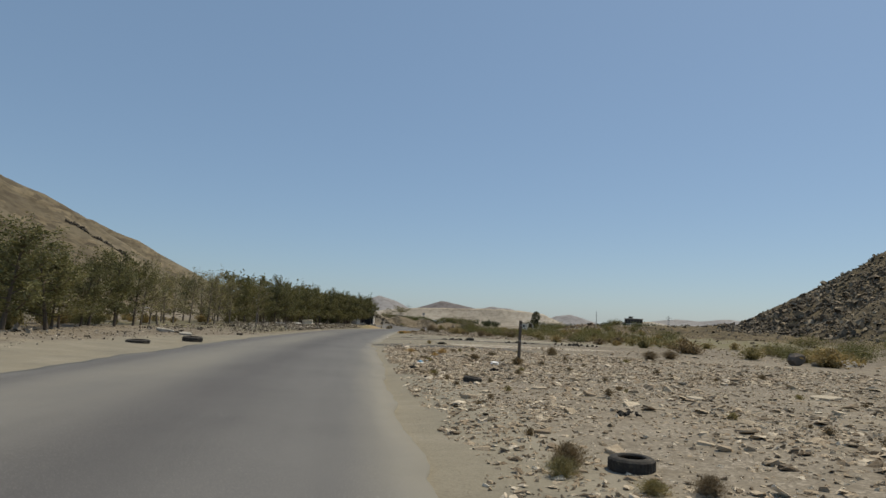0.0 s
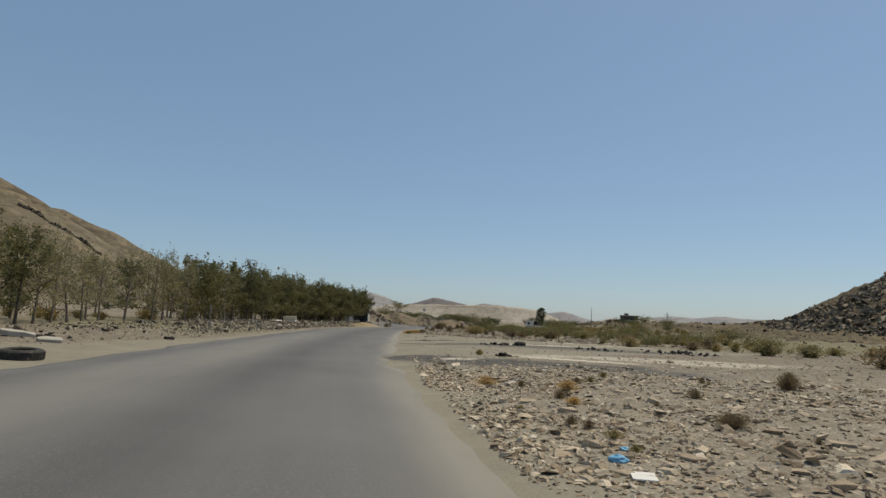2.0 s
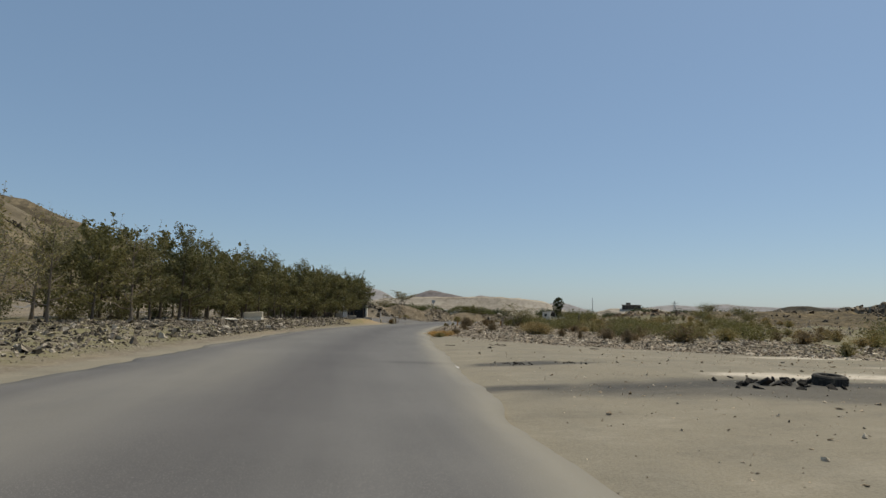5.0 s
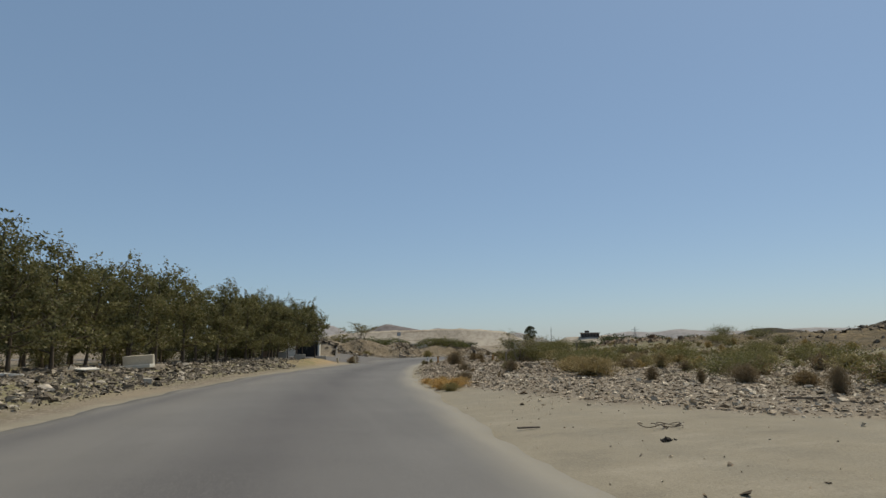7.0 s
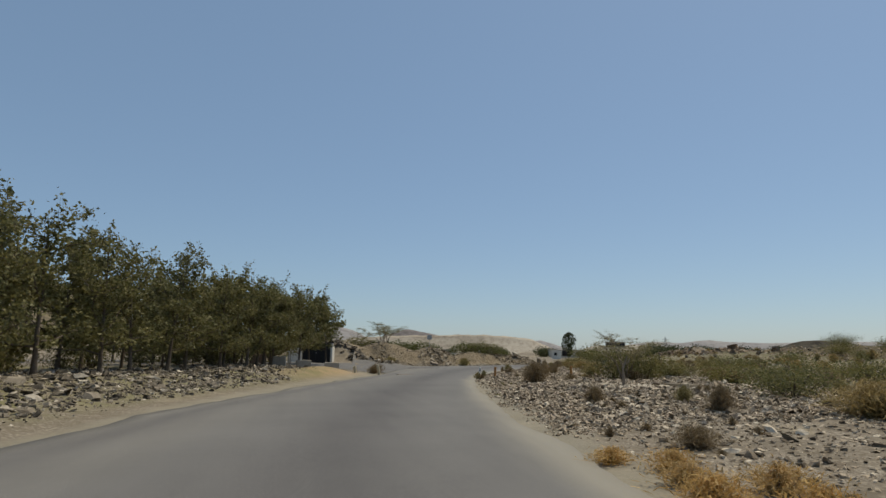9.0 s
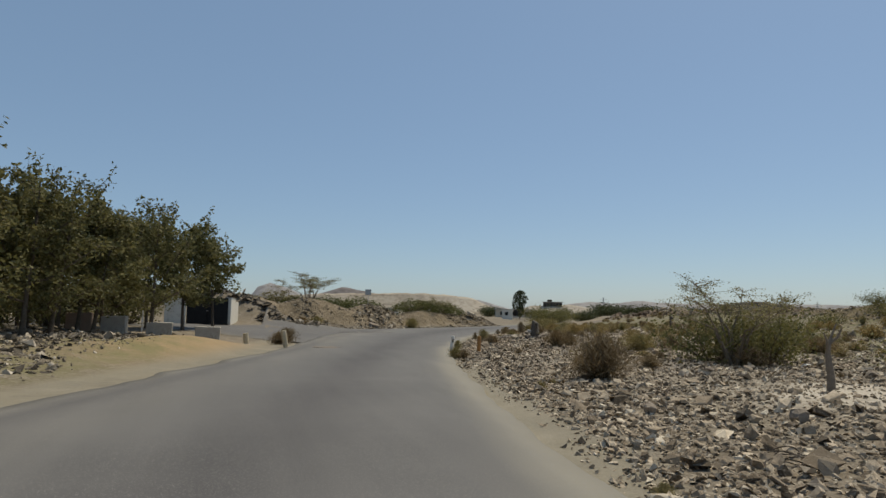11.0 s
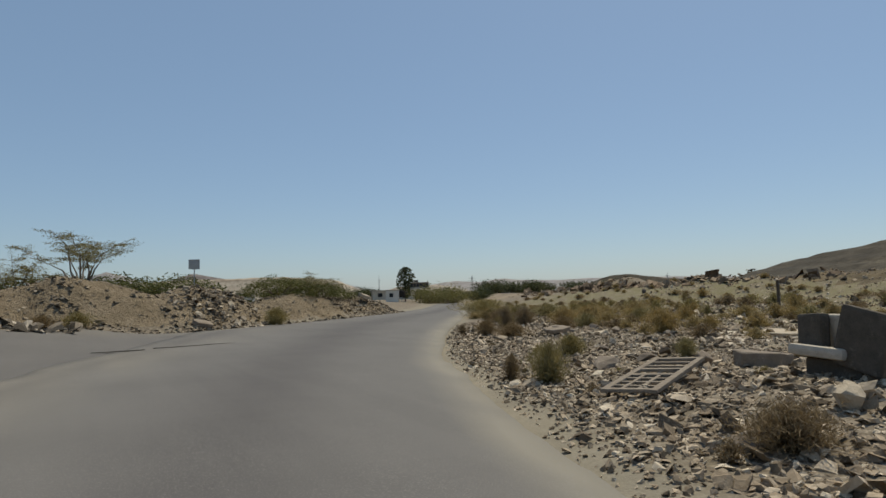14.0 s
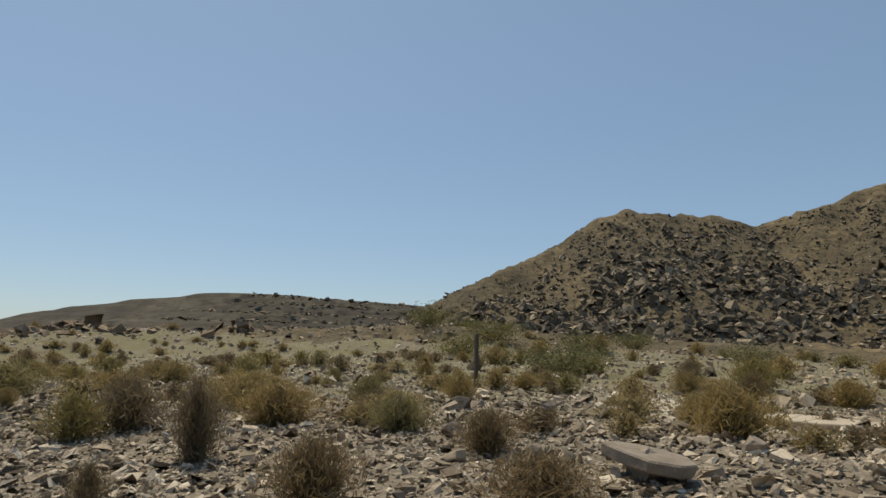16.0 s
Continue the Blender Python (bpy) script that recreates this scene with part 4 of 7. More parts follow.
def line_distance(x, y, line):
    best = np.full_like(x, 1e9)
    for (ax, ay, _), (bx, by, _) in zip(line, line[1:]):
        dx, dy = bx - ax, by - ay
        u = np.clip(((x - ax) * dx + (y - ay) * dy) / (dx * dx + dy * dy), 0, 1)
        best = np.minimum(best, np.hypot(x - ax - u * dx, y - ay - u * dy))
    return best


r_ = np.random.default_rng(61)
x, y = r_.uniform(48, 128, 90000), r_.uniform(30, 156, 90000)
h, far_ = crest(x, y, RIGHT_CREST, 1.65, 68.0), line_distance(x, y, RIGHT_CREST)
vein = 1 - np.abs(2 * fractal(x + 0.6 * y, y - 0.5 * x, 0.045, 4, 77) - 1)
rib = smooth(vein, 0.72, 0.92) * smooth(h, 0.8, 3) * (1 - 0.65 * smooth(h, 8, 15))
rib = np.maximum(rib, smooth(h, 0.8, 2.2) * (1 - smooth(h, 4, 9)) * smooth(fractal(x, y, 0.1, 3, 79), 0.42, 0.6))
flank = smooth(crest(x, y, RIGHT_CREST, 1.65), 0.1, 1.2)
ok = (h > 0.25) & (far_ > 0.8) & (r_.uniform(0, 1, len(x)) < 0.03 + flank * (0.36 + 0.32 * rib))
x, y, h, far_, rib = x[ok], y[ok], h[ok], far_[ok], rib[ok]
grade = np.random.default_rng(62).uniform(0, 1, len(x))
stones("hill_boulders", x, y, 0.2 * (5.5 ** (grade ** 2.4)) * (0.6 + 0.7 * rib) * np.where(far_ < 3.5, 0.55, 1.0), r_.uniform(0.35, 0.8, len(x)), M_HILLROCK, "dark weathered boulders covering a hillside", "rocks", 0.34, seed=63, tilt=26)
pick = np.random.default_rng(64).uniform(0, 1, len(x)) < 0.022 * rib * (far_ > 9)
stones("hill_outcrop", x[pick], y[pick], np.random.default_rng(65).uniform(0.9, 1.9, int(pick.sum())), np.random.default_rng(66).uniform(0.4, 0.75, int(pick.sum())), M_HILLROCK, "angular grey rock outcrops on a hillside", "rocks", 0.4, seed=67, tilt=22)

# eroded clods along the lip of the gravel embankment
r_ = np.random.default_rng(71)
cy = np.concatenate([r_.uniform(160, 232, 240), r_.normal(175, 1.5, 150), r_.normal(187.5, 3.6, 330), r_.normal(204, 6, 120)])
cx = np.interp(cy, [130, 150, 167, 175, 190, 214, 300], [64, 66, 71, 69.5, 71, 82, 130]) + r_.normal(-2.2, 1.3, len(cy))
stones("embankment_clods", cx, cy, sizes(len(cx), 0.25, 1.35, 1.7, 72), r_.uniform(0.22, 0.45, len(cx)), M_CLOD, "brown eroded clods along a gravel embankment", "rocks", 0.34, seed=73, tilt=26)


r_ = np.random.default_rng(181)
u = r_.uniform(0, 1, 520)
x, y = -79 + 20 * u + r_.normal(0, 0.25, 520), 189.5 - 1.2 * u + r_.normal(0, 0.3, 520)
stones("rock_ledge", x, y, sizes(520, 0.3, 1.0, 1.6, 182) * (0.4 + 0.9 * value_noise(u, 0 * u, 9.0, 5)), r_.uniform(0.4, 0.8, 520), M_LEDGE, "dark ledge of rock crossing a brown hillside", "rocks", 0.22, seed=183, tilt=18)

def boulder_mesh(name, seed, flat=0.6, detail=2, chop=4, material=None):
    """One boulder: a ball cut by random planes and roughened."""
    r = random.Random(seed)
    bm = bmesh.new()
    bmesh.ops.create_icosphere(bm, subdivisions=detail, radius=0.5)
    for _ in range(chop):
        n = Vector((r.uniform(-1, 1), r.uniform(-1, 1), r.uniform(-0.6, 1))).normalized()
        cut = r.uniform(0.18, 0.34)
        for v in bm.verts:
            over = v.co.dot(n) - cut
            if over > 0:
                v.co -= n * over
    for v in bm.verts:
        v.co *= 1 + 0.10 * noise.noise(v.co * 3.1 + Vector((seed, 0, 0)))
        v.co.z *= flat
    low = min(v.co.z for v in bm.verts)
    for v in bm.verts:
        v.co.z -= low
    me = bpy.data.meshes.new(name)
    bm.to_mesh(me)
    bm.free()
    me.materials.append(material or M_BOULDER)
    return me


BOULDERS = [boulder_mesh("boulder", 200 + k, 0.5 + 0.08 * (k % 4), 2, 13 + k % 3) for k in range(6)]


def put_boulder(x, y, size, label, kind_=0, rz=0.0, sink=0.12, material=None, stretch=(1, 1, 1), tilt=0.0, group="boulders"):
    me = BOULDERS[kind_ % 6]
    if material:
        me = me.copy()
        me.materials.clear()
        me.materials.append(material)
    ob = new("boulder", me)
    ob.matrix_world = pose(x, y, ground_z(x, y) - sink * size, tilt, 0, rz) @ Matrix.Diagonal((size * stretch[0], size * stretch[1], size * stretch[2], 1))
    return tagged(ob, label, "boulder", group)


for k, (x, y, s, rz) in enumerate([(23.6, 142.3, 1.25, 20), (24.7, 142.2, 0.9, 70), (22.9, 136.4, 0.7, 15), (28.9, 150.0, 1.15, 60), (30.4, 150.9, 0.9, 10), (32.3, 151.8, 0.95, 130), (19.7, 136.6, 0.75, 0), (20.6, 114.6, 1.0, 35), (13.6, 113.7, 0.8, 80), (15.0, 112.0, 0.7, 30), (17.6, 110.6, 0.9, 10), (22.6, 116.8, 0.85, 55), (21.0, 119.3, 0.8, 85), (19.0, 118.5, 0.75, 5), (29.9, 148.2, 0.95, 40), (35.0, 149.5, 1.1, 15), (36.2, 150.8, 0.9, 100), (17.9, 126.0, 0.7, 20), (18.8, 124.6, 0.65, 77), (26.0, 144.8, 0.8, 33), (31.0, 147.0, 0.8, 3), (33.6, 152.6, 0.9, 44)]):
    put_boulder(x, y, s * 0.62, "angular grey-brown boulder on the rubble", k, rz)
for k, (x, y, s, rz, mat, label) in enumerate([(21.4, 136.5, 0.72, 40, M_PALEROCK, "pale angular boulder in front of an armchair"), (25.4, 33.2, 1.5, 30, M_DARKROCK, "dark brown boulder on the stony flat"), (27.6, 33.8, 1.0, 75, M_DARKROCK, "low dark boulder beside a larger one"), (26.6, 33.0, 0.8, 10, M_CONCRETE, "pale boulder beside dark ones"), (30.0, 34.6, 1.3, 50, M_CONCRETE, "pale rounded boulder on the stony flat"), (33.4, 34.2, 1.2, 20, M_BOULDER, "grey boulder on the stony flat"), (63.5, 170.5, 1.1, 30, M_DARKROCK, "dark rounded boulder on a gravel slope"), (62.6, 176.5, 0.9, 70, M_DARKROCK, "dark boulder near the embankment lip"), (60.5, 160, 0.8, 0, M_DARKROCK, "dark boulder at the foot of the slope")]):
    put_boulder(x, y, s, label, k + 2, rz, material=mat, group="")


def slab_mesh(name, w, d, h, seed, material):
    """A broken slab with a ragged outline."""
    r = random.Random(seed)
    bm = bmesh.new()
    n = 9
    rim = []
    for k in range(n):
        a = 2 * math.pi * k / n + r.uniform(-0.15, 0.15)
        q = r.uniform(0.82, 1.05) / max(abs(math.cos(a)), abs(math.sin(a)))
        rim.append((0.5 * w * math.cos(a) * min(q, 1.25), 0.5 * d * math.sin(a) * min(q, 1.25)))
    low = [bm.verts.new((px * r.uniform(0.9, 1.0), py * r.uniform(0.9, 1.0), 0)) for px, py in rim]
    top = [bm.verts.new((px, py, h * r.uniform(0.85, 1.1))) for px, py in rim]
    bm.faces.new(top), bm.faces.new(low[::-1])
    for k in range(n):
        bm.faces.new((low[k], low[(k + 1) % n], top[(k + 1) % n], top[k]))
    bmesh.ops.bevel(bm, geom=list(bm.edges), offset=min(0.02, h * 0.2), segments=1, affect="EDGES")
    me = bpy.data.meshes.new(name)
    bm.to_mesh(me)
    bm.free()
    me.materials.append(material)
    return me


def put_slab(x, y, w, d, h, rz, label, tilt=(0, 0), lift=0.0, seed=1, material=None, name="stone_slab"):
    ob = new(name, slab_mesh(name, w, d, h, seed, material or M_PALEROCK))
    ob.matrix_world = pose(x, y, ground_z(x, y) - 0.03 + lift, tilt[0], tilt[1], rz)
    return tagged(ob, label, "slab")


r_ = np.random.default_rng(191)
for k in range(44):
    cy = float(r_.normal(175, 1.8) if k < 14 else r_.normal(188, 4.0) if k < 36 else r_.uniform(196, 215))
    cx = float(np.interp(cy, [167, 175, 190, 214, 300], [71, 69.5, 71, 82, 130]) - 0.9 + r_.normal(0, 0.7))
    put_boulder(cx, cy, float(r_.uniform(0.6, 1.35)), "brown lump of eroded earth on an embankment", k, float(r_.uniform(0, 360)), 0.18, M_CLOD, (1.3, 0.9, 0.5), group="eroded earth lumps")
put_slab(28.9, 150.0, 1.1, 0.7, 0.14, 25, "tilted flat stone slab propped on rocks", (3, -6), 0.17, 6, M_BOULDER)
put_slab(29.05, 149.95, 0.5, 0.4, 0.26, 30, "dark stone under a propped slab", (0, 0), 0, 4, M_DARKROCK)
put_slab(33.6, 144.6, 2.8, 1.6, 0.12, 20, "broad pale concrete slab lying in the rubble", (0, 0), 0.02, 5)
put_boulder(36.0, 151.2, 1.25, "dark angular boulder in dry scrub", 4, 20, 0.1, M_DARKROCK, (1.2, 0.8, 0.8), group="")
put_boulder(24.4, 140.6, 0.8, "grey block of stone on rubble", 2, 60, 0.1, M_BOULDER, (1.2, 0.8, 0.9), group="")
put_slab(21.2, 112.8, 2.6, 1.6, 0.12, 10, "pale flat stone slab on sand", (0, 3), 0.0, 7)
put_slab(24.2, 136.6, 0.7, 0.5, 0.2, 40, "pale broken slab beside an armchair", (6, 0), 0.02, 8)
put_slab(25.1, 139.9, 1.3, 0.9, 0.3, 15, "flat angular rock on the rubble", (5, 4), 0.0, 9, M_BOULDER)
put_slab(31.5, 142.6, 1.6, 0.8, 0.12, 60, "flat pale slab on the stones", (0, 5), 0.0, 10)
put_slab(12.2, 14.9, 0.9, 0.6, 0.10, 20, "flat pale stone on the gravel", (0, 0), 0.0, 11)
put_slab(8.1, 14.0, 0.5, 0.35, 0.08, 50, "flat pale stone on the gravel", (4, 0), 0.0, 12)
put_slab(20.5, 170.2, 1.3, 0.8, 0.25, 20, "flat grey slab on the rubble heap", (18, 12), 0.12, 13, M_BOULDER)
put_slab(38.6, 189.6, 1.4, 0.9, 0.3, 30, "pale tilted slab on top of the bank", (20, 12), 0.5, 14)
put_slab(10.85, 133.8, 1.15, 1.2, 0.04, 10, "pale concrete patch flush with the dust", (0, 0), 0.106, 15, M_BOULDER)


# ---------------------------------------------------------------- plants
def leaf_quads(centres, size, r, aspect=0.45, droop=0.0):
    """Folded leaves or leaf sprays as small quads at the given places."""
    n = len(centres)
    s = size * r.uniform(0.6, 1.35, n)
    a = r.normal(0, 1, (n, 3))
    a[:, 2] = a[:, 2] * 0.7 - droop
    a /= np.linalg.norm(a, axis=1)[:, None]
    b = np.cross(a, r.normal(0, 1, (n, 3)))
    b /= np.linalg.norm(b, axis=1)[:, None] + 1e-9
    a, b = a * s[:, None] * 0.5, b * s[:, None] * 0.5 * aspect
    v = np.stack([centres - a, centres + b, centres + a, centres - b], 1).reshape(-1, 3)
    f = np.arange(4 * n).reshape(-1, 4)
    return v, f


def branching(r, height, lean=0.0, clear=0.3, limbs=7, spread=0.45, base_radius=0.11, gnarl=0.1, forks=4, twist=0.0):
    """Tubes of a trunk with limbs and twigs, and the points where leaves grow."""
    tubes, tips = [], []
    top = height * 0.8
    trunk = [Vector((0, 0, -0.15))]
    steps = 7
    dx, dy = r.normal(0, gnarl, 2)
    for k in range(1, steps + 1):
        z = top * k / steps
        trunk.append(Vector((dx * z + lean * z + r.normal(0, gnarl * 0.25), dy * z + r.normal(0, gnarl * 0.25), z)))
    radii = [base_radius * (1 - 0.85 * k / steps) + 0.008 for k in range(steps + 1)]
    radii[0] *= 1.3
    tubes.append(tube(trunk, radii, 7))
    for k in range(limbs):
        u = clear + (0.97 - clear) * (k + r.uniform(0, 0.8)) / limbs
        i = min(int(u * steps), steps - 1)
        start = trunk[i].lerp(trunk[i + 1], u * steps - i)
        az = twist + k * 2.4 + r.normal(0, 0.4)
        length = height * spread * (1.15 - 0.65 * u) * r.uniform(0.8, 1.2)
        up = r.uniform(0.5, 1.1) if u > 0.35 else r.uniform(0.0, 0.5)
        pts = [start]
        d = Vector((math.cos(az), math.sin(az), up)).normalized()
        for _ in range(4):
            pts.append(pts[-1] + d * length / 4)
            d = (d + Vector(tuple(r.normal(0, 0.22, 3))) + Vector((0, 0, 0.06))).normalized()
        rad = max(0.012, radii[i] * 0.5)
        tubes.append(tube(pts, [rad * (1 - 0.8 * q / 4) + 0.004 for q in range(5)], 5))
        for q in range(1, 5):
            for _ in range(forks):
                e = Vector(tuple(r.normal(0, 1, 3)))
                e.z = abs(e.z) * 0.5 + r.uniform(-0.2, 0.4)
                e.normalize()
                ln = length * r.uniform(0.22, 0.5)
                end = pts[q] + e * ln
                mid = pts[q].lerp(end, 0.5) + Vector(tuple(r.normal(0, 0.05 * ln, 3)))
                tubes.append(tube([pts[q], mid, end], [0.010, 0.007, 0.003], 3))
                tips.append((pts[q], mid, end))
    tips.append((trunk[-2], trunk[-1], trunk[-1] + Vector((0, 0, height * 0.12))))
    return tubes, tips


def leafy_tree(seed, height, leaves, size, leaf_mat, sparse_top=0.5, droop=0.25, bark=None, forks=3, clear=0.15, spread=0.34, shoots=14):
    """Trunk and crown meshes of a slender roadside tree, with feathery shoots rising out of the crown."""
    r = np.random.default_rng(seed)
    tubes, tips = branching(r, height, 0.0, clear, 12, spread, 0.10, 0.05, forks, r.uniform(0, 6))
    centres = []
    high_tips = sorted((t[1] for t in tips), key=lambda q: -q.z)
    for k in range(shoots):
        start = high_tips[int(r.uniform(0, 0.45) * len(high_tips))]
        rise = height * r.uniform(0.06, 0.16)
        lean_ = Vector((start.x, start.y, 0)) * r.uniform(0.0, 0.25) + Vector((r.normal(0, 0.12), r.normal(0, 0.12), 0))
        end = start + Vector((lean_.x, lean_.y, rise))
        bow = start.lerp(end, 0.5) + Vector((r.normal(0, 0.06), r.normal(0, 0.06), 0))
        tubes.append(tube([start, bow, end], [0.011, 0.008, 0.003], 3))
        for _ in range(max(5, leaves // 260)):
            u = r.uniform(0.1, 1.1)
            q = start.lerp(bow, u * 2) if u < 0.5 else bow.lerp(end, (u - 0.5) * 2)
            centres.append((q.x + r.normal(0, 0.10), q.y + r.normal(0, 0.10), q.z + r.normal(0, 0.06)))
    per = max(3, leaves // len(tips))
    for a, b, c in tips:
        high = c.z / height
        count = int(per * (1.2 - sparse_top * max(0.0, high - 0.45) * 1.6))
        for _ in range(max(2, count)):
            u = r.uniform(0.1, 1.15)
            p = a.lerp(b, u * 2) if u < 0.5 else b.lerp(c, (u - 0.5) * 2)
            centres.append((p.x + r.normal(0, 0.15), p.y + r.normal(0, 0.15), p.z + r.normal(0, 0.13) - droop * r.uniform(0, 0.6)))
    v, f = leaf_quads(np.array(centres), size, r, 0.5, droop)
    tv, tf = joined(tubes)
    return mesh_from("trunk", tv, tf, bark or M_BARK, True), mesh_from("crown", v, f, leaf_mat)


def plant(name, meshes, x, y, label, category, group, rz=0.0, scale=1.0, sink=0.05, wide=1.0, parts=("trunk", "crown")):
    ob = thing(name, x, y, ground_z(x, y) - sink, label, category, group)
    ob.matrix_world = pose(x, y, ground_z(x, y) - sink, 0, 0, rz) @ Matrix.Diagonal((scale * wide, scale * wide, scale, 1))
    for part_name, me in zip(parts, meshes):
        part_mesh(part_name, me, ob)
    return ob


TREES = [leafy_tree(300 + k, 7.5, 3800, 0.185, M_LEAF, 0.8, forks=3) for k in range(5)]
TALL = [leafy_tree(330 + k, 7.5, 6600, 0.25, M_LEAF, 0.45, clear=0.27, spread=0.42) for k in range(3)]
BACK = [leafy_tree(310 + k, 7.5, 1300, 0.36, M_LEAF, 0.3, forks=2) for k in range(3)]
THIN = [leafy_tree(320 + k, 7.0, 1500, 0.16, M_LEAF_DRY, 0.35, bark=M_GREYBARK, forks=2, spread=0.42) for k in range(4)]
ROW_Y = np.array([8, 36, 45, 62, 75, 79, 85, 90, 100, 110, 119, 128, 136, 141, 146])
ROW_X = np.array([-16.0, -18.0, -19.0, -19.2, -18.9, -16.8, -15.4, -12.6, -10.0, -7.3, -4.9, -1.5, 1.8, 3.7, 5.0])
r_ = np.random.default_rng(81)
row = np.arange(6.0, 148, 2.75)
for k, y in enumerate(row):
    for lane in range(3):
        off = lane * 4.2 + r_.normal(0, 0.35)
        yy = y + r_.normal(0, 0.4) + lane * 0.9
        xx = float(np.interp(yy, ROW_Y, ROW_X)) - off
        if yy > 139 or yy < 44 or (lane == 2 and k % 2) or (lane and 58 < yy < 86 and (k + lane) % 3):
            continue
        thin = r_.uniform() < np.interp(yy, [58, 66, 86, 95], [0.1, 0.95, 0.9, 0.0])
        sc = r_.uniform(0.86, 1.1) * np.interp(yy, [0, 46, 60, 100, 125, 148], [0.78, 0.78, 0.86, 0.98, 0.90, 0.86])
        plant("roadside_tree", THIN[k % 4] if thin else BACK[(k + lane) % 3] if lane else TREES[k % 5], xx, yy,
              "thin half-bare roadside tree with dusty leaves" if thin else "dense olive-green roadside tree in a planted row", "tree", "row of roadside trees", float(r_.uniform(0, 360)), float(sc))


for k, (xx, yy, sc) in enumerate([(5.5, 147.2, 0.86), (3.9, 144.9, 0.9), (2.2, 142.6, 0.86), (0.6, 141.5, 0.88), (-1.6, 140.6, 0.88), (-4.5, 141.5, 0.88), (-8, 142.5, 0.88), (-12, 143, 0.9), (-16, 143, 0.9), (-0.5, 145.5, 0.9), (-5.0, 146.5, 0.9), (-10.0, 147.5, 0.9), (0.4, 135.2, 0.84), (-2.0, 131.6, 0.86), (-3.4, 136.0, 0.88)]):
    plant("roadside_tree", TALL[k % 3], xx, yy, "dense olive-green roadside tree in a planted row", "tree", "row of roadside trees", 130.0 + 47.0 * k, sc)
for k, (xx, yy, sc) in enumerate([(-18.0, 42.0, 0.86), (-18.6, 38.0, 0.9), (-22.0, 40.5, 0.85)]):
    plant("roadside_tree", TREES[k + 1], xx, yy, "broad low-branching tree at the end of a row", "tree", "row of roadside trees", 80.0 * k, sc, wide=1.45)


def twig_ball(seed, blades, material, thickness=0.012, ragged=0.3):
    """A dry bush or grass tussock, one metre wide and high: bent stalks from one root under a dense fuzz of twigs."""
    r = np.random.default_rng(seed)
    fuzz = np.arange(blades) > blades * 0.10
    az = r.uniform(0, 2 * np.pi, blades)
    u = r.beta(1.7, 1.4, blades)
    lobes = 1 - ragged + 2 * ragged * value_noise(3 + 1.3 * np.cos(az) + 0.4 * u, 3 + 1.3 * np.sin(az), 1.6, seed)
    lobes *= 0.75 + 0.5 * value_noise(9 + 1.3 * np.cos(az) + 1.1 * u, 9 + 1.3 * np.sin(az), 4.0, seed + 7)
    rad = 0.5 * np.interp(u, [0, 0.12, 0.4, 0.7, 0.9, 1.0], [0.30, 0.62, 1.0, 0.98, 0.66, 0.3]) * lobes
    q = np.abs(r.normal(0, 0.52, blades)) ** 0.8
    top = r.uniform(0.86, 1.06, blades) * (0.74 + 0.3 * value_noise(5 + 1.5 * np.cos(az) * q, 5 + 1.5 * np.sin(az) * q, 2.6, seed + 3))
    end = np.stack([rad * q * np.cos(az), rad * q * np.sin(az), u * top], -1)
    root = np.stack([r.normal(0, 0.05, blades), r.normal(0, 0.05, blades), np.full(blades, -0.03)], -1)
    way = end - root + np.array([0, 0, 0.25]) + r.normal(0, 0.42, (blades, 3))
    way /= np.linalg.norm(way, axis=1)[:, None]
    start = np.where(fuzz[:, None], end - way * r.uniform(0.05, 0.22, blades)[:, None], root)
    mid = (start + end) * 0.5 + r.normal(0, 0.012, (blades, 3)) + np.where(fuzz, 0.0, 0.06)[:, None] * np.array([0, 0, 1.0])
    side = np.cross(way, r.normal(0, 1, (blades, 3)))
    side /= np.linalg.norm(side, axis=1)[:, None]
    w = side * (thickness * r.uniform(0.6, 1.4, blades))[:, None]
    v = np.stack([start - w * 0.7, start + w * 0.7, mid + w, mid - w, end], 1).reshape(-1, 3)
    v[:, 2] = np.maximum(v[:, 2], -0.04)
    i = np.arange(blades)[:, None] * 5
    faces = (i + np.array([[0, 1, 2, 3]])).tolist() + (i + np.array([[3, 2, 4]])).tolist()
    return mesh_from("twig_mass", v, faces, material)


BALLS = {
    "brown": [twig_ball(400 + k, 4200, M_BROWNTWIG, 0.0048) for k in range(4)],
    "straw": [twig_ball(410 + k, 4200, M_STRAW, 0.0048) for k in range(4)],
    "olive": [twig_ball(420 + k, 4200, M_OLIVE, 0.0048) for k in range(4)],
    "rust": [twig_ball(430 + k, 1500, M_RUSTGRASS, 0.008, 0.4) for k in range(3)],
    "far_brown": [twig_ball(440 + k, 700, M_BROWNTWIG, 0.015) for k in range(3)],
    "far_straw": [twig_ball(450 + k, 700, M_STRAW, 0.015) for k in range(3)],
    "far_olive": [twig_ball(460 + k, 700, M_OLIVE, 0.015) for k in range(3)],
}
BALL_LABELS = {"brown": "round brown dry desert bush", "straw": "pale straw-coloured dry bush", "olive": "olive-yellow half-dry desert bush", "rust": "rust-coloured dry grass tussock"}
ball_count = 0


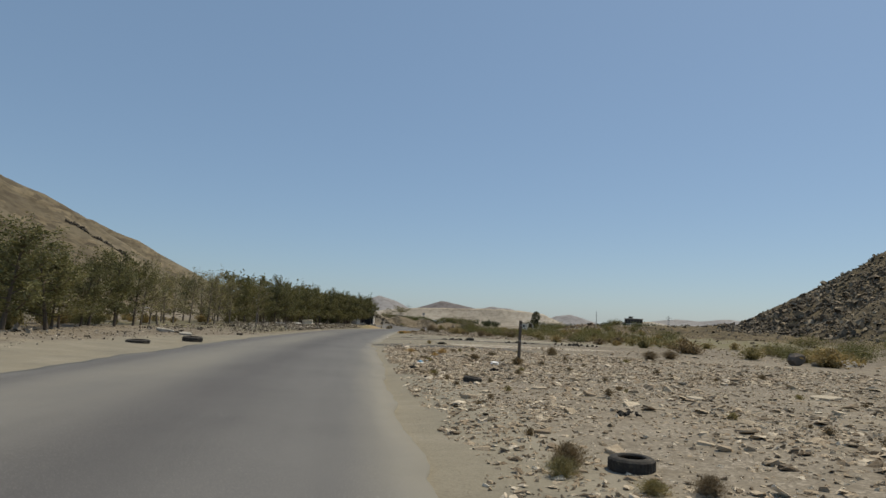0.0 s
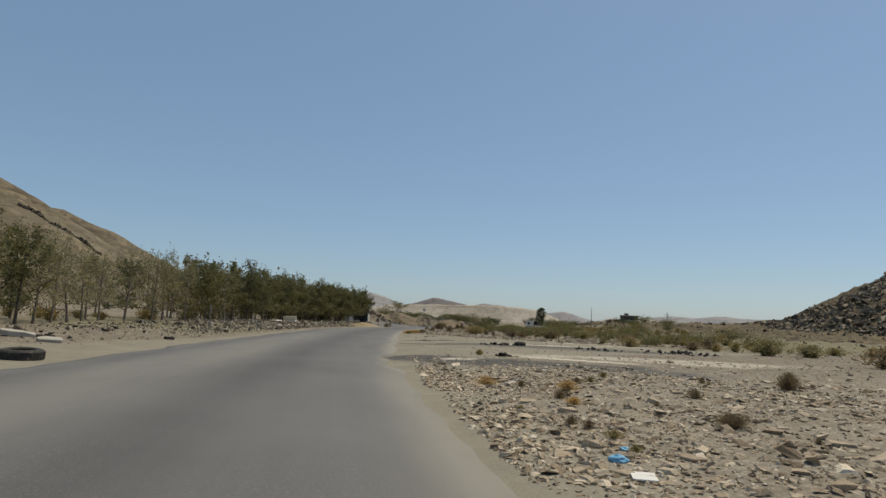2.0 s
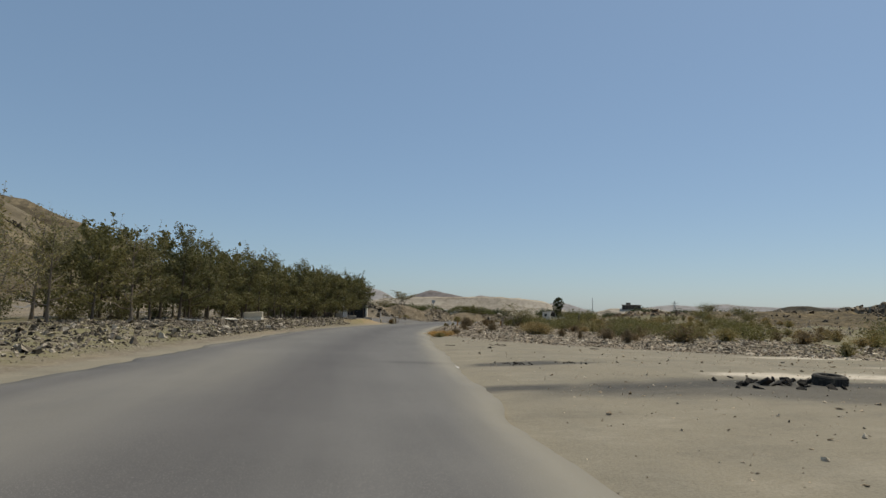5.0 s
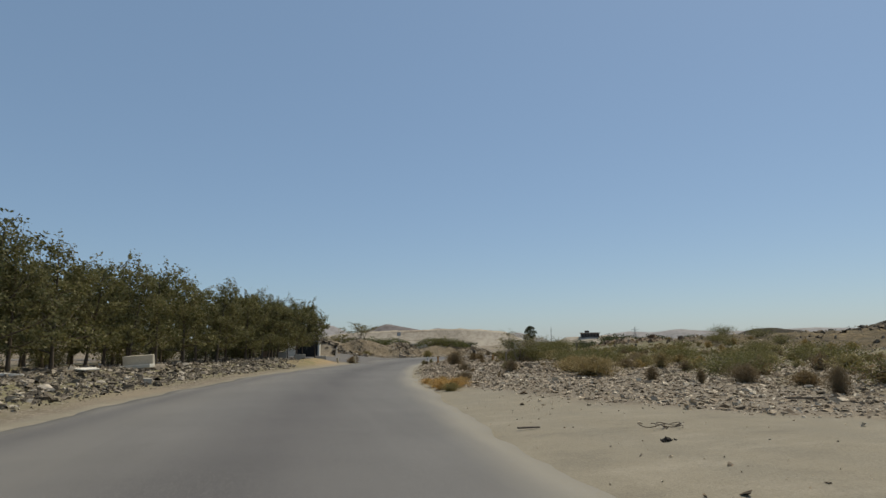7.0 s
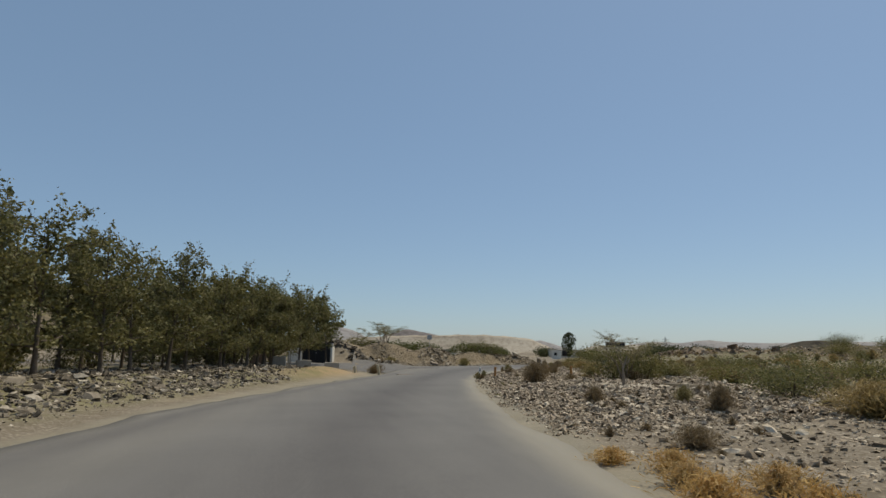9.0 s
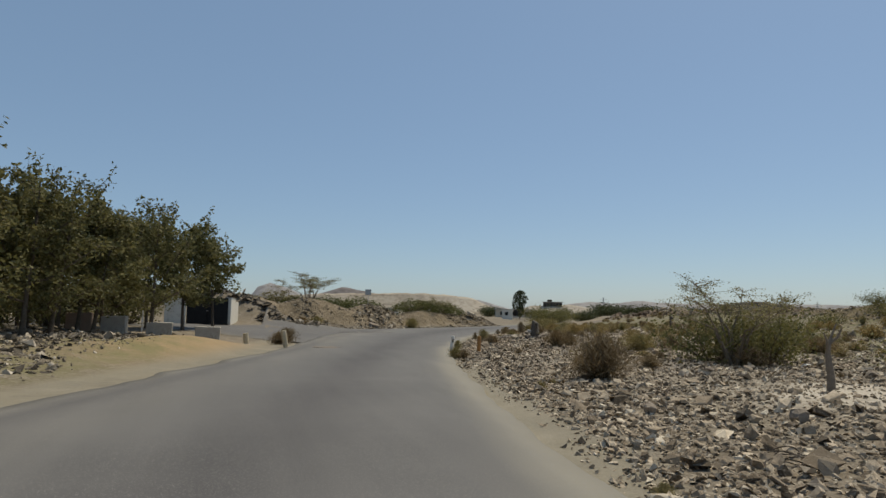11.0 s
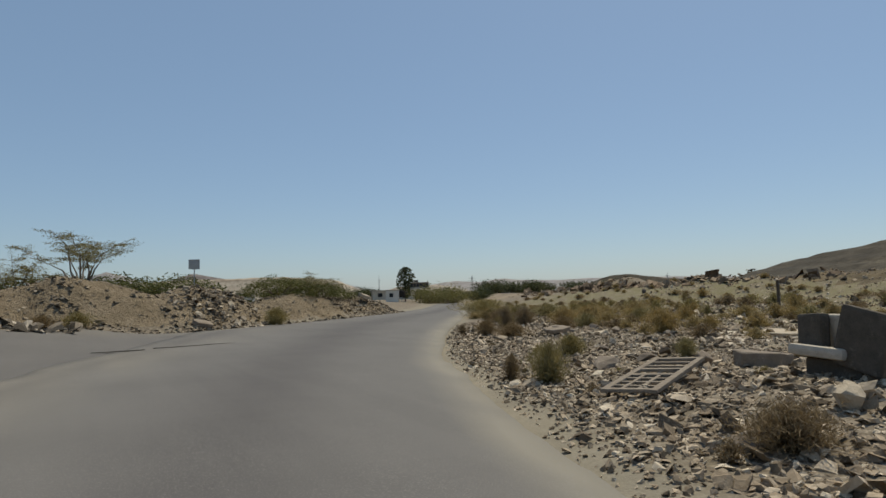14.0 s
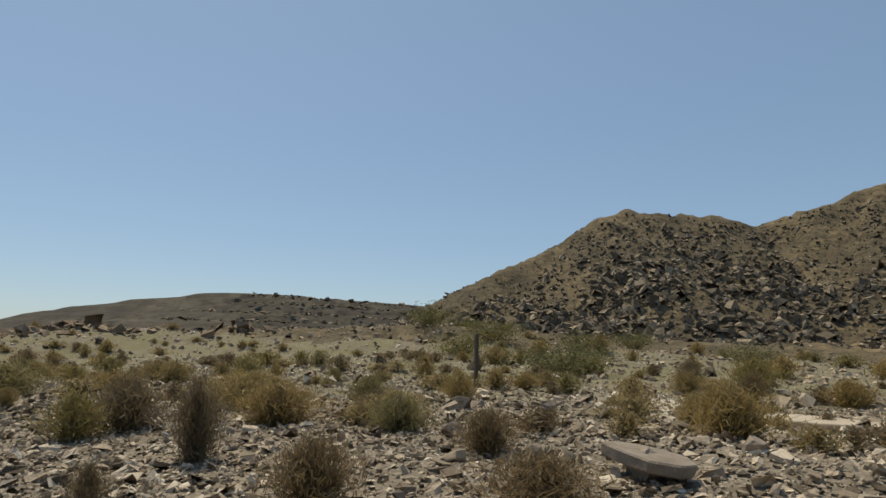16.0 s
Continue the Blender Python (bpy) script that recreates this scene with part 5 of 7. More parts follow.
def root_stems(seed):
    r = np.random.default_rng(seed)
    tubes = []
    for k in range(8):
        a, q = r.uniform(0, 6.28), r.uniform(0.05, 0.28)
        tubes.append(tube([(0.03 * math.cos(a), 0.03 * math.sin(a), -0.05), (q * 0.5 * math.cos(a), q * 0.5 * math.sin(a), 0.2), (q * math.cos(a + 0.3), q * math.sin(a + 0.3), r.uniform(0.4, 0.65))], [0.016, 0.011, 0.004], 4))
    v, f = joined(tubes)
    return mesh_from("root_crown", v, f, M_GREYBARK, True)


ROOTS = [root_stems(470), root_stems(471)]


def dry_bush(kind_, x, y, height, wide=1.0):
    global ball_count
    ball_count += 1
    me = BALLS[kind_][ball_count % len(BALLS[kind_])]
    far_off = kind_.startswith("far_")
    kind_ = kind_.replace("far_", "")
    ob = new("dry_bush" if kind_ != "rust" else "grass_tussock")
    part_mesh("twig_mass", me, ob)
    if not far_off:
        part_mesh("root_crown", ROOTS[ball_count % 2], ob, "woody grey stems")
    ob.matrix_world = pose(x, y, ground_z(x, y) - 0.02, 0, 0, ball_count * 77.0) @ Matrix.Diagonal((height * wide, height * wide, height, 1))
    return tagged(ob, BALL_LABELS[kind_], "bush" if kind_ != "rust" else "grass", "dry bushes on the waste ground")


# stony flat at the start
for kind_, x, y, h, w in [
    ("brown", 5.8, 28.5, 0.28, 2.12), ("rust", 5.1, 33.6, 0.31, 2.08), ("brown", 11.4, 34.5, 0.54, 1.35), ("rust", 3.6, 35.3, 0.25, 2.6), ("brown", 2.75, 7.6, 0.36, 1.4),
    ("olive", 2.5, 7.1, 0.28, 1.5), ("olive", 3.2, 6.3, 0.2, 1.8), ("brown", 3.75, 6.2, 0.25, 1.5), ("brown", 6.9, 25.2, 0.38, 1.5), ("straw", 6.2, 47.6, 0.3, 1.3),
    ("rust", 4.4, 31.4, 0.2, 2.0), ("brown", 16.5, 33.0, 0.6, 1.7), ("brown", 19.0, 35.5, 0.6, 1.8),
]:
    dry_bush(kind_, x, y, h, w)
# edge of the open sand
for kind_, x, y, h, w in [
    ("brown", 17.4, 81.8, 0.95, 0.79), ("brown", 19.2, 84.9, 0.6, 2.26), ("brown", 16.7, 87.2, 0.67, 0.56), ("brown", 18.6, 87.2, 0.85, 1.63), ("olive", 7.7, 89.3, 0.37, 2.17),
    ("brown", 16.6, 90.3, 0.66, 1.07), ("rust", 7.9, 91.2, 0.21, 2.27), ("rust", 8.1, 92.9, 0.37, 2.6), ("rust", 8.0, 94.7, 0.31, 2.5), ("straw", 16.4, 95.1, 1.07, 2.6),
    ("brown", 10.0, 95.5, 0.46, 2.12), ("brown", 23.9, 98.5, 0.74, 1.3), ("straw", 17.3, 98.8, 1.06, 2.54), ("brown", 14.2, 100.7, 0.84, 1.14),
]:
    dry_bush(kind_, x, y, h, w)
for kind_, x, y, h, w in [
    ("brown", 22.2, 102.1, 0.69, 1.88), ("straw", 25.3, 103.2, 1.2, 1.15), ("olive", 14.8, 103.3, 0.6, 1.07), ("brown", 12.6, 104.9, 0.61, 1.48),
]:
    dry_bush(kind_, x, y, h, w)
for x, y, h, w in [(7.6, 90.3, 0.45, 2.2), (8.3, 90.9, 0.5, 2.0), (7.8, 91.9, 0.42, 2.6), (8.9, 92.2, 0.45, 2.2), (8.5, 93.8, 0.4, 2.4)]:
    dry_bush("rust", x, y, h, w)
# rubble before the junction
for kind_, x, y, h, w in [
    ("olive", 10.8, 109.6, 0.17, 1.41), ("brown", 16.4, 120.5, 0.46, 2.07), ("brown", 18.7, 120.7, 0.45, 1.85), ("brown", 23.0, 121.4, 0.78, 2.02),
    ("brown", 32.6, 127.3, 0.97, 2.16), ("olive", 15.0, 127.8, 0.54, 1.17), ("olive", 23.4, 128.0, 0.9, 1.62), ("brown", 27.0, 130.4, 0.87, 1.05),
    ("olive", 17.0, 133.3, 0.52, 0.87), ("brown", 15.7, 118.6, 1.35, 1.3), ("brown", 21.0, 130.9, 0.9, 1.3), ("brown", 21.9, 131.4, 0.85, 1.2), ("brown", 15.2, 127.4, 0.4, 1.3),
]:
    dry_bush(kind_, x, y, h, w)
# scrub past the armchair
for kind_, x, y, h, w in [
    ("brown", 20.0, 136.3, 0.53, 1.93), ("brown", 9.0, 138.1, 0.74, 1.63), ("straw", 33.1, 139.0, 0.76, 1.61), ("brown", 9.5, 139.9, 0.98, 1.25),
    ("olive", 41.6, 141.1, 1.22, 1.67), ("olive", 25.3, 141.7, 0.53, 1.04), ("straw", 36.6, 141.7, 0.77, 1.58), ("olive", 21.7, 141.8, 0.86, 0.99), ("brown", 44.6, 141.8, 0.96, 1.15),
    ("brown", 21.4, 142.5, 0.61, 0.6), ("straw", 40.7, 143.8, 0.88, 1.35), ("brown", 36.8, 144.1, 0.97, 0.78),
]:
    dry_bush(kind_, x, y, h, w)
for kind_, x, y, h, w in [
    ("olive", 14.5, 169.0, 0.9, 1.8), ("olive", 25.6, 173.5, 1.4, 1.3),
]:
    dry_bush(kind_, x, y, h, w)
def bend_spot(away, y):
    return float(max(right_edge(y) + 1.6, 33.0) + away), float(y)


r_ = np.random.default_rng(641)
for k in range(16):
    dry_bush(["straw", "straw", "olive"][k % 3], *bend_spot(r_.uniform(0, 12), r_.uniform(152, 168)), float(r_.uniform(0.6, 0.95)), float(r_.uniform(1.7, 2.6)))
# scrub below the rocky hill
for kind_, x, y, h, w in [
    ("straw", 31.5, 147.6, 0.97, 1.68), ("straw", 42.1, 147.7, 0.64, 1.39), ("straw", 40.9, 148.7, 0.58, 1.71),
    ("straw", 37.0, 151.1, 0.75, 1.23), ("brown", 28.0, 151.4, 0.6, 2.09), ("brown", 30.5, 151.5, 0.7, 1.37), ("olive", 32.7, 152.6, 0.71, 1.69), ("olive", 36.5, 153.2, 0.79, 1.35),
    ("brown", 28.3, 153.5, 0.79, 1.27), ("brown", 33.1, 154.6, 0.73, 1.03), ("brown", 30.5, 155.2, 1.2, 0.62), ("brown", 28.5, 155.6, 0.49, 0.91),
]:
    dry_bush(kind_, x, y, h, w)
for kind_, x, y, h, w in [
    ("straw", 35.7, 155.6, 0.83, 2.36), ("olive", 32.2, 157.4, 0.79, 1.33), ("brown", 32.8, 156.9, 0.98, 1.27), ("straw", 35.8, 160.4, 0.5, 1.14),
    ("straw", 40.3, 165.7, 0.66, 1.5), ("olive", 40.8, 172.2, 1.35, 1.38), ("brown", 13.0, 168.6, 0.8, 1.7), ("olive", 44.0, 176.8, 1.5, 3.2),
    ("olive", 25.0, 144.9, 0.62, 1.5), ("straw", 33.4, 147.2, 0.6, 1.5), ("brown", 34.6, 161.4, 0.9, 1.6), ("olive", 37.4, 166.2, 0.9, 1.7),
]:
    dry_bush(kind_, x, y, h, w)

r_ = np.random.default_rng(91)
for k in range(80):
    y = r_.uniform(62, 132)
    x = float(right_edge(y)) + r_.uniform(13, 42)
    dry_bush(["far_straw", "far_olive", "far_brown", "far_olive"][k % 4], x, y, float(r_.uniform(0.6, 1.15)), float(r_.uniform(1.3, 2.4)))
for k in range(34):
    y = r_.uniform(22, 60)
    x = float(r_.uniform(26, 60))
    dry_bush(["far_olive", "far_straw", "far_olive", "far_brown"][k % 4], x, y, float(r_.uniform(0.7, 1.4)), float(r_.uniform(1.5, 2.8)))
for k in range(30):
    y = r_.uniform(146, 176)
    x = float(right_edge(y)) + float(r_.uniform(12, 26))
    dry_bush(["far_straw", "far_brown", "far_olive"][k % 3], x, y, float(r_.uniform(0.6, 1.0)), float(r_.uniform(1.0, 1.6)))
for k in range(30):
    y = r_.uniform(118, 152)
    x = float(r_.uniform(44, 66))
    dry_bush(["far_straw", "far_olive", "far_straw"][k % 3], x, y, float(r_.uniform(0.7, 1.2)), float(r_.uniform(1.1, 1.8)))


grass_spots = []
for k in range(46):
    y = r_.uniform(38, 88)
    x = float(np.interp(y, ROW_Y, ROW_X)) - r_.uniform(0.5, 10)
    grass_spots.append((["far_olive", "far_olive", "far_straw"][k % 3], x, y, float(r_.uniform(0.6, 1.3)), float(r_.uniform(1.2, 2.0))))


weed_spots = []
for k in range(64):
    y = r_.uniform(7, 40)
    x = float(right_edge(y)) + 1.6 + 13 * float(r_.uniform() ** 1.3)
    weed_spots.append((["far_brown", "far_brown", "far_olive", "far_brown"][k % 4], x, y, float(r_.uniform(0.10, 0.24)), float(r_.uniform(1.2, 2.0))))
for k in range(40):
    y = r_.uniform(92, 150)
    x = float(right_edge(y)) + 1.2 + 9 * float(r_.uniform() ** 1.2)
    weed_spots.append((["far_brown", "far_olive", "far_brown"][k % 3], x, y, float(r_.uniform(0.12, 0.3)), float(r_.uniform(1.1, 1.8))))


for k in range(280):
    y = r_.uniform(124, 205)
    x = float(right_edge(y)) + (7 if y < 168 else 1.2) + 26 * float(r_.uniform())
    weed_spots.append((["far_straw", "far_straw", "far_brown"][k % 3], x, y, float(r_.uniform(0.25, 0.6)), float(r_.uniform(1.4, 3.0))))


def weeds(name, kinds, material, spots_, label):
    """Many small dry plants joined into one mesh of stuff."""
    vs, fs, n = [], [], 0
    for k, (kind_, x, y, h, w) in enumerate(spots_):
        if kind_ not in kinds:
            continue
        me = BALLS[kind_][k % len(BALLS[kind_])]
        co = np.empty(len(me.vertices) * 3)
        me.vertices.foreach_get("co", co)
        co = co.reshape(-1, 3) * np.array([h * w, h * w, h])
        c, s = math.cos(k * 1.7), math.sin(k * 1.7)
        vs.append(np.stack([co[:, 0] * c - co[:, 1] * s + x, co[:, 0] * s + co[:, 1] * c + y, co[:, 2] + ground_z(x, y) - 0.02], -1))
        fs.extend(tuple(i + n for i in p.vertices) for p in me.polygons)
        n += len(co)
    return tagged(new(name, mesh_from(name, np.concatenate(vs), fs, material)), label, "weeds", kind="stuff")


weeds("weeds", ("far_brown",), M_BROWNTWIG, weed_spots, "small brown dry weeds between stones")
weeds("weeds", ("far_olive",), M_OLIVE, weed_spots, "small olive dry weeds between stones")
weeds("weeds", ("far_straw",), M_STRAW, weed_spots, "low straw-coloured grass on the open flat")
weeds("undergrowth", ("far_olive",), M_OLIVE, grass_spots, "olive dry undergrowth below roadside trees")
weeds("undergrowth", ("far_straw",), M_STRAW, grass_spots, "straw-coloured dry undergrowth below roadside trees")


def shrub(seed, height, wide, leaves, size, material, bark=None, loose=1.0):
    """A many-stemmed leafy shrub: stems and foliage meshes."""
    r = np.random.default_rng(seed)
    tubes, centres = [], []
    for k in range(11):
        az, reach = k * 2.399 + r.normal(0, 0.3), wide * 0.5 * math.sqrt((k + 0.6) / 11) * r.uniform(0.8, 1.15)
        top = height * (1.0 - 0.45 * (reach / (wide * 0.55)) ** 2) * r.uniform(0.75, 1.1)
        end = Vector((reach * math.cos(az), reach * math.sin(az), top))
        mid = end * 0.5 + Vector(tuple(r.normal(0, 0.12, 3)))
        tubes.append(tube([Vector((0.1 * math.cos(az), 0.1 * math.sin(az), -0.1)), mid, end], [0.05, 0.03, 0.008], 5))
        for _ in range(leaves // 11):
            u = r.uniform(0.25, 1.08)
            p = mid.lerp(end, (u - 0.5) * 2) if u > 0.5 else mid * (u * 2)
            g = 0.14 * wide * loose
            centres.append((p.x + r.normal(0, g), p.y + r.normal(0, g), max(0.08, p.z + r.normal(0, 0.13 * height * loose))))
    v, f = leaf_quads(np.array(centres), size, r, 0.4, 0.1)
    tv, tf = joined(tubes)
    return mesh_from("stem", tv, tf, bark or M_BARK, True), mesh_from("foliage", v, f, material)


SHRUBS = [shrub(500 + k, 1.7, 4.6, 2400, 0.17, M_GREEN) for k in range(4)]


def dome_shrub(seed, height, wide, leaves, size):
    """A low dense shrub, clipped into a dome by the wind."""
    r = np.random.default_rng(seed)
    d = r.normal(0, 1, (leaves, 3))
    d[:, 2] = np.abs(d[:, 2])
    d /= np.linalg.norm(d, axis=1)[:, None]
    az = np.arctan2(d[:, 1], d[:, 0])
    lobes = 0.78 + 0.34 * value_noise(az * 1.6 + 9, d[:, 2] * 4, 1.0, seed)
    q = lobes * r.uniform(0.45, 1, leaves) ** 0.45
    v, f = leaf_quads(d * q[:, None] * np.array([wide * 0.5, wide * 0.5, height]), size, r, 0.45, 0.1)
    tubes = [tube([(0, 0, -0.1), (0.2 * wide * math.cos(a), 0.2 * wide * math.sin(a), 0.4 * height), (0.38 * wide * math.cos(a), 0.38 * wide * math.sin(a), 0.62 * height)], [0.06, 0.035, 0.01], 5) for a in np.arange(0, 6.2, 0.7)]
    tv, tf = joined(tubes)
    return mesh_from("stem", tv, tf, M_BARK, True), mesh_from("foliage", v, f, M_DOME)


FINE = [dome_shrub(520 + k, 1.7, 5.0, 6500, 0.12) for k in range(3)]
r_ = np.random.default_rng(95)
spots = [(21.6, 91.6, 0.85), (25, 96, 0.9), (30, 101, 1.0), (20.2, 105.0, 0.85), (24, 110, 1.1), (27.5, 118, 1.0), (33, 113, 1.1), (38, 120, 1.0), (30, 128, 0.8), (36, 131, 0.8), (22, 84, 0.7), (30, 88, 0.9), (40, 104, 1.1), (45, 112, 1.2), (50, 124, 1.0), (34, 79, 0.9), (43, 90, 1.0), (27, 72, 0.8), (38, 72, 0.9), (52, 98, 1.2)]
spots += [(34, 46, 0.7), (39, 44, 0.8), (44, 50, 0.9), (48, 43, 0.8), (54, 55, 1.0), (30, 39, 0.6), (60, 60, 1.1), (52, 66, 1.0),
         (58, 148.5, 0.7), (62, 146, 0.8), (66, 150, 0.8), (60, 141, 0.7), (47, 146, 0.75), (48.5, 144.5, 0.7), (64, 136, 0.7), (57, 132, 0.7), (70, 147, 0.8),
         (80, 252, 2.0), (84, 256, 2.3), (88, 254, 1.9), (84, 249, 1.7)]
for k, (x, y, s) in enumerate(spots):
    s = s * 0.8 if 62 < y < 132 else s
    plant("green_shrub", SHRUBS[k % 4], x, y, "bushy green thorn shrub on dry ground", "shrub", "green thorn shrubs", 61.0 * k, s, 0.05, float(r_.uniform(0.85, 1.2)), ("stem", "foliage"))


for k, (x, y, s) in enumerate([(28.5, 183, 1.0), (32, 186.5, 1.0), (35, 191, 1.0), (16.5, 180.5, 1.5), (20.5, 182.5, 1.45), (12.5, 182, 1.5), (8.0, 181, 1.4), (23.4, 186, 1.2)]):
    plant("green_shrub", FINE[k % 3], x, y, "flat-topped green shrub behind an earth bank", "shrub", "green thorn shrubs", 70.0 * k, s, 0.05, 1.35, ("stem", "foliage"))


def acacia(seed, height, wide, leaves, size, bare=0.5):
    """A flat-topped acacia: forked trunk, fan of limbs and a thin umbrella of leaf sprays."""
    r = np.random.default_rng(seed)
    tubes, centres = [], []
    for k in range(9):
        az, reach = k * 2.399 + r.normal(0, 0.3), wide * 0.5 * math.sqrt((k + 0.7) / 9)
        end = Vector((reach * math.cos(az), reach * math.sin(az), height * (1 - 0.25 * (2 * reach / wide) ** 2) * r.uniform(0.74, 1.05)))
        low = Vector((0.05 * math.cos(az), 0.05 * math.sin(az), -0.1))
        knee = Vector((end.x * 0.26, end.y * 0.26, height * 0.40)) + Vector(tuple(r.normal(0, 0.1, 3)))
        elbow = Vector((end.x * 0.58, end.y * 0.58, end.z * 0.78)) + Vector(tuple(r.normal(0, 0.12, 3)))
        tubes.append(tube([low, knee, elbow, end], [0.06, 0.034, 0.018, 0.007], 6))
        for _ in range(18):
            start = elbow.lerp(end, r.uniform(-0.5, 1))
            d = Vector((r.normal(0, 1), r.normal(0, 1), r.uniform(0.0, 0.5))).normalized()
            ln = wide * r.uniform(0.07, 0.17)
            tip = start + d * ln
            tip.z = max(tip.z, end.z - height * 0.22)
            tubes.append(tube([start, start.lerp(tip, 0.5) + Vector((0, 0, 0.05)), tip], [0.013, 0.009, 0.004], 3))
            for _ in range(leaves // 162):
                u = r.uniform(0.2, 1.1)
                p = start.lerp(tip, u)
                centres.append((p.x + r.normal(0, 0.10), p.y + r.normal(0, 0.10), p.z + r.normal(0, 0.05)))
    v, f = leaf_quads(np.array(centres), size, r, 0.4)
    tv, tf = joined(tubes)
    return mesh_from("trunk", tv, tf, M_GREYBARK, True), mesh_from("crown", v, f, M_LEAF_DRY)


ACACIAS = [acacia(540 + k, 3.6, 5.6, 4600 if k == 0 else 8500, 0.078) for k in range(3)]
plant("acacia_tree", ACACIAS[0], 22.6, 121.6, "flat-topped acacia with sparse feathery leaves", "tree", "acacias", 20, 0.86, wide=1.2)
plant("acacia_tree", ACACIAS[1], 14.8, 178.0, "flat-topped acacia behind an earth bank", "tree", "acacias", 80, 1.12, wide=1.3)
plant("acacia_tree", ACACIAS[2], 11.4, 179.5, "low spreading acacia behind an earth bank", "tree", "acacias", 150, 0.92, wide=1.15)
plant("acacia_tree", ACACIAS[2], 30.6, 183.5, "low flat-topped acacia behind an earth bank", "tree", "acacias", 10, 0.54, wide=2.0)
plant("acacia_tree", ACACIAS[0], 33.6, 187.0, "low flat-topped acacia behind an earth bank", "tree", "acacias", 190, 0.5, wide=2.0)
plant("green_shrub", SHRUBS[1], 22.8, 122.8, "bright green bushy foliage under an acacia", "shrub", "green thorn shrubs", 10, 1.1, wide=0.65, parts=("stem", "foliage"))
plant("green_shrub", SHRUBS[2], 24.0, 121.6, "bright green bushy foliage under an acacia", "shrub", "green thorn shrubs", 100, 1.05, wide=0.7, parts=("stem", "foliage"))


def conifer(seed, height, wide):
    """A dark columnar tree with a ragged top."""
    r = np.random.default_rng(seed)
    n = 2200
    u = r.uniform(0, 1, n) ** 0.9
    az = r.uniform(0, 2 * np.pi, n)
    lobes = 0.35 + 1.1 * value_noise(az * 1.3, u * 6, 1.0, seed)
    rad = wide * 0.5 * np.interp(u, [0, 0.12, 0.4, 0.75, 0.92, 1.0], [0.35, 0.7, 0.95, 1.0, 0.75, 0.25]) * lobes
    rr = rad * np.sqrt(r.uniform(0.15, 1, n))
    v, f = leaf_quads(np.stack([rr * np.cos(az), rr * np.sin(az), 0.10 * height + u * 0.9 * height], -1), 0.5, r, 0.5)
    tv, tf = tube([(0, 0, -0.1), (0, 0, height * 0.5), (0, 0, height * 0.95)], [0.2, 0.12, 0.02], 7)
    return mesh_from("trunk", tv, tf, M_BARK, True), mesh_from("crown", v, f, M_DARKGREEN)


CONIFERS = [conifer(560 + k, 8.0, 4.0) for k in range(3)]
plant("conifer_tree", CONIFERS[0], 78.5, 259.3, "tall dark green conifer standing alone", "tree", "", 0, 0.95, wide=0.85)
UNDER = [shrub(570 + k, 1.9, 4.0, 1500, 0.2, M_LEAF) for k in range(3)]
for k in range(46):
    y = 10 + 2.75 * k + r_.normal(0, 0.8)
    x = float(np.interp(y, ROW_Y, ROW_X)) - (1.6 if y < 92 else 2.6) - 5.5 * r_.uniform()
    if y < 44 or 62 < y < 86:
        continue
    plant("green_shrub", SHRUBS[k % 4] if y < 60 and k % 2 else UNDER[k % 3], x, y, "low green undergrowth between roadside trees", "shrub", "green thorn shrubs", 50.0 * k, float(r_.uniform(0.5, 0.85)), 0.05, 0.9, ("stem", "foliage"))
# added shrubs: they screen the pale ground and stand in for a dark object
for k, (x, y) in enumerate([(-3.5, 149.5), (-1.5, 150.5), (0.3, 149.0), (-6.5, 149.0), (-9.0, 150.0), (-12.0, 149.0), (-5.0, 152.0), (-8.0, 145.0), (-3.0, 144.5)]):
    plant("green_shrub", UNDER[k % 3], x, y, "added shrubs filling a dark gap behind trees", "shrub", "green thorn shrubs", 40.0 * k, 1.25, 0.05, 0.9, ("stem", "foliage"))
GROVE = [shrub(580 + k, 3.0, 6.0, 1100, 0.5, M_DARKGREEN) for k in range(3)]
r_ = np.random.default_rng(97)
for k in range(34):
    a = r_.uniform(0, 1)
    x, y = 60 + 130 * a + r_.normal(0, 4), 300 + 40 * r_.uniform() - 20 * a
    plant("grove_tree", GROVE[k % 3], x, y, "dark green tree in a distant grove", "tree", "distant grove", 40.0 * k, float(r_.uniform(0.9, 1.5)), wide=float(r_.uniform(0.7, 1.1)))
for k in range(6):
    x, y = 96 + 4.0 * k + r_.normal(0, 2), 262 + r_.normal(0, 6)
    plant("grove_tree", GROVE[k % 3], x, y, "dark rounded tree beyond the road", "tree", "distant grove", 40.0 * k, float(r_.uniform(0.8, 1.2)), wide=float(r_.uniform(0.8, 1.1)))


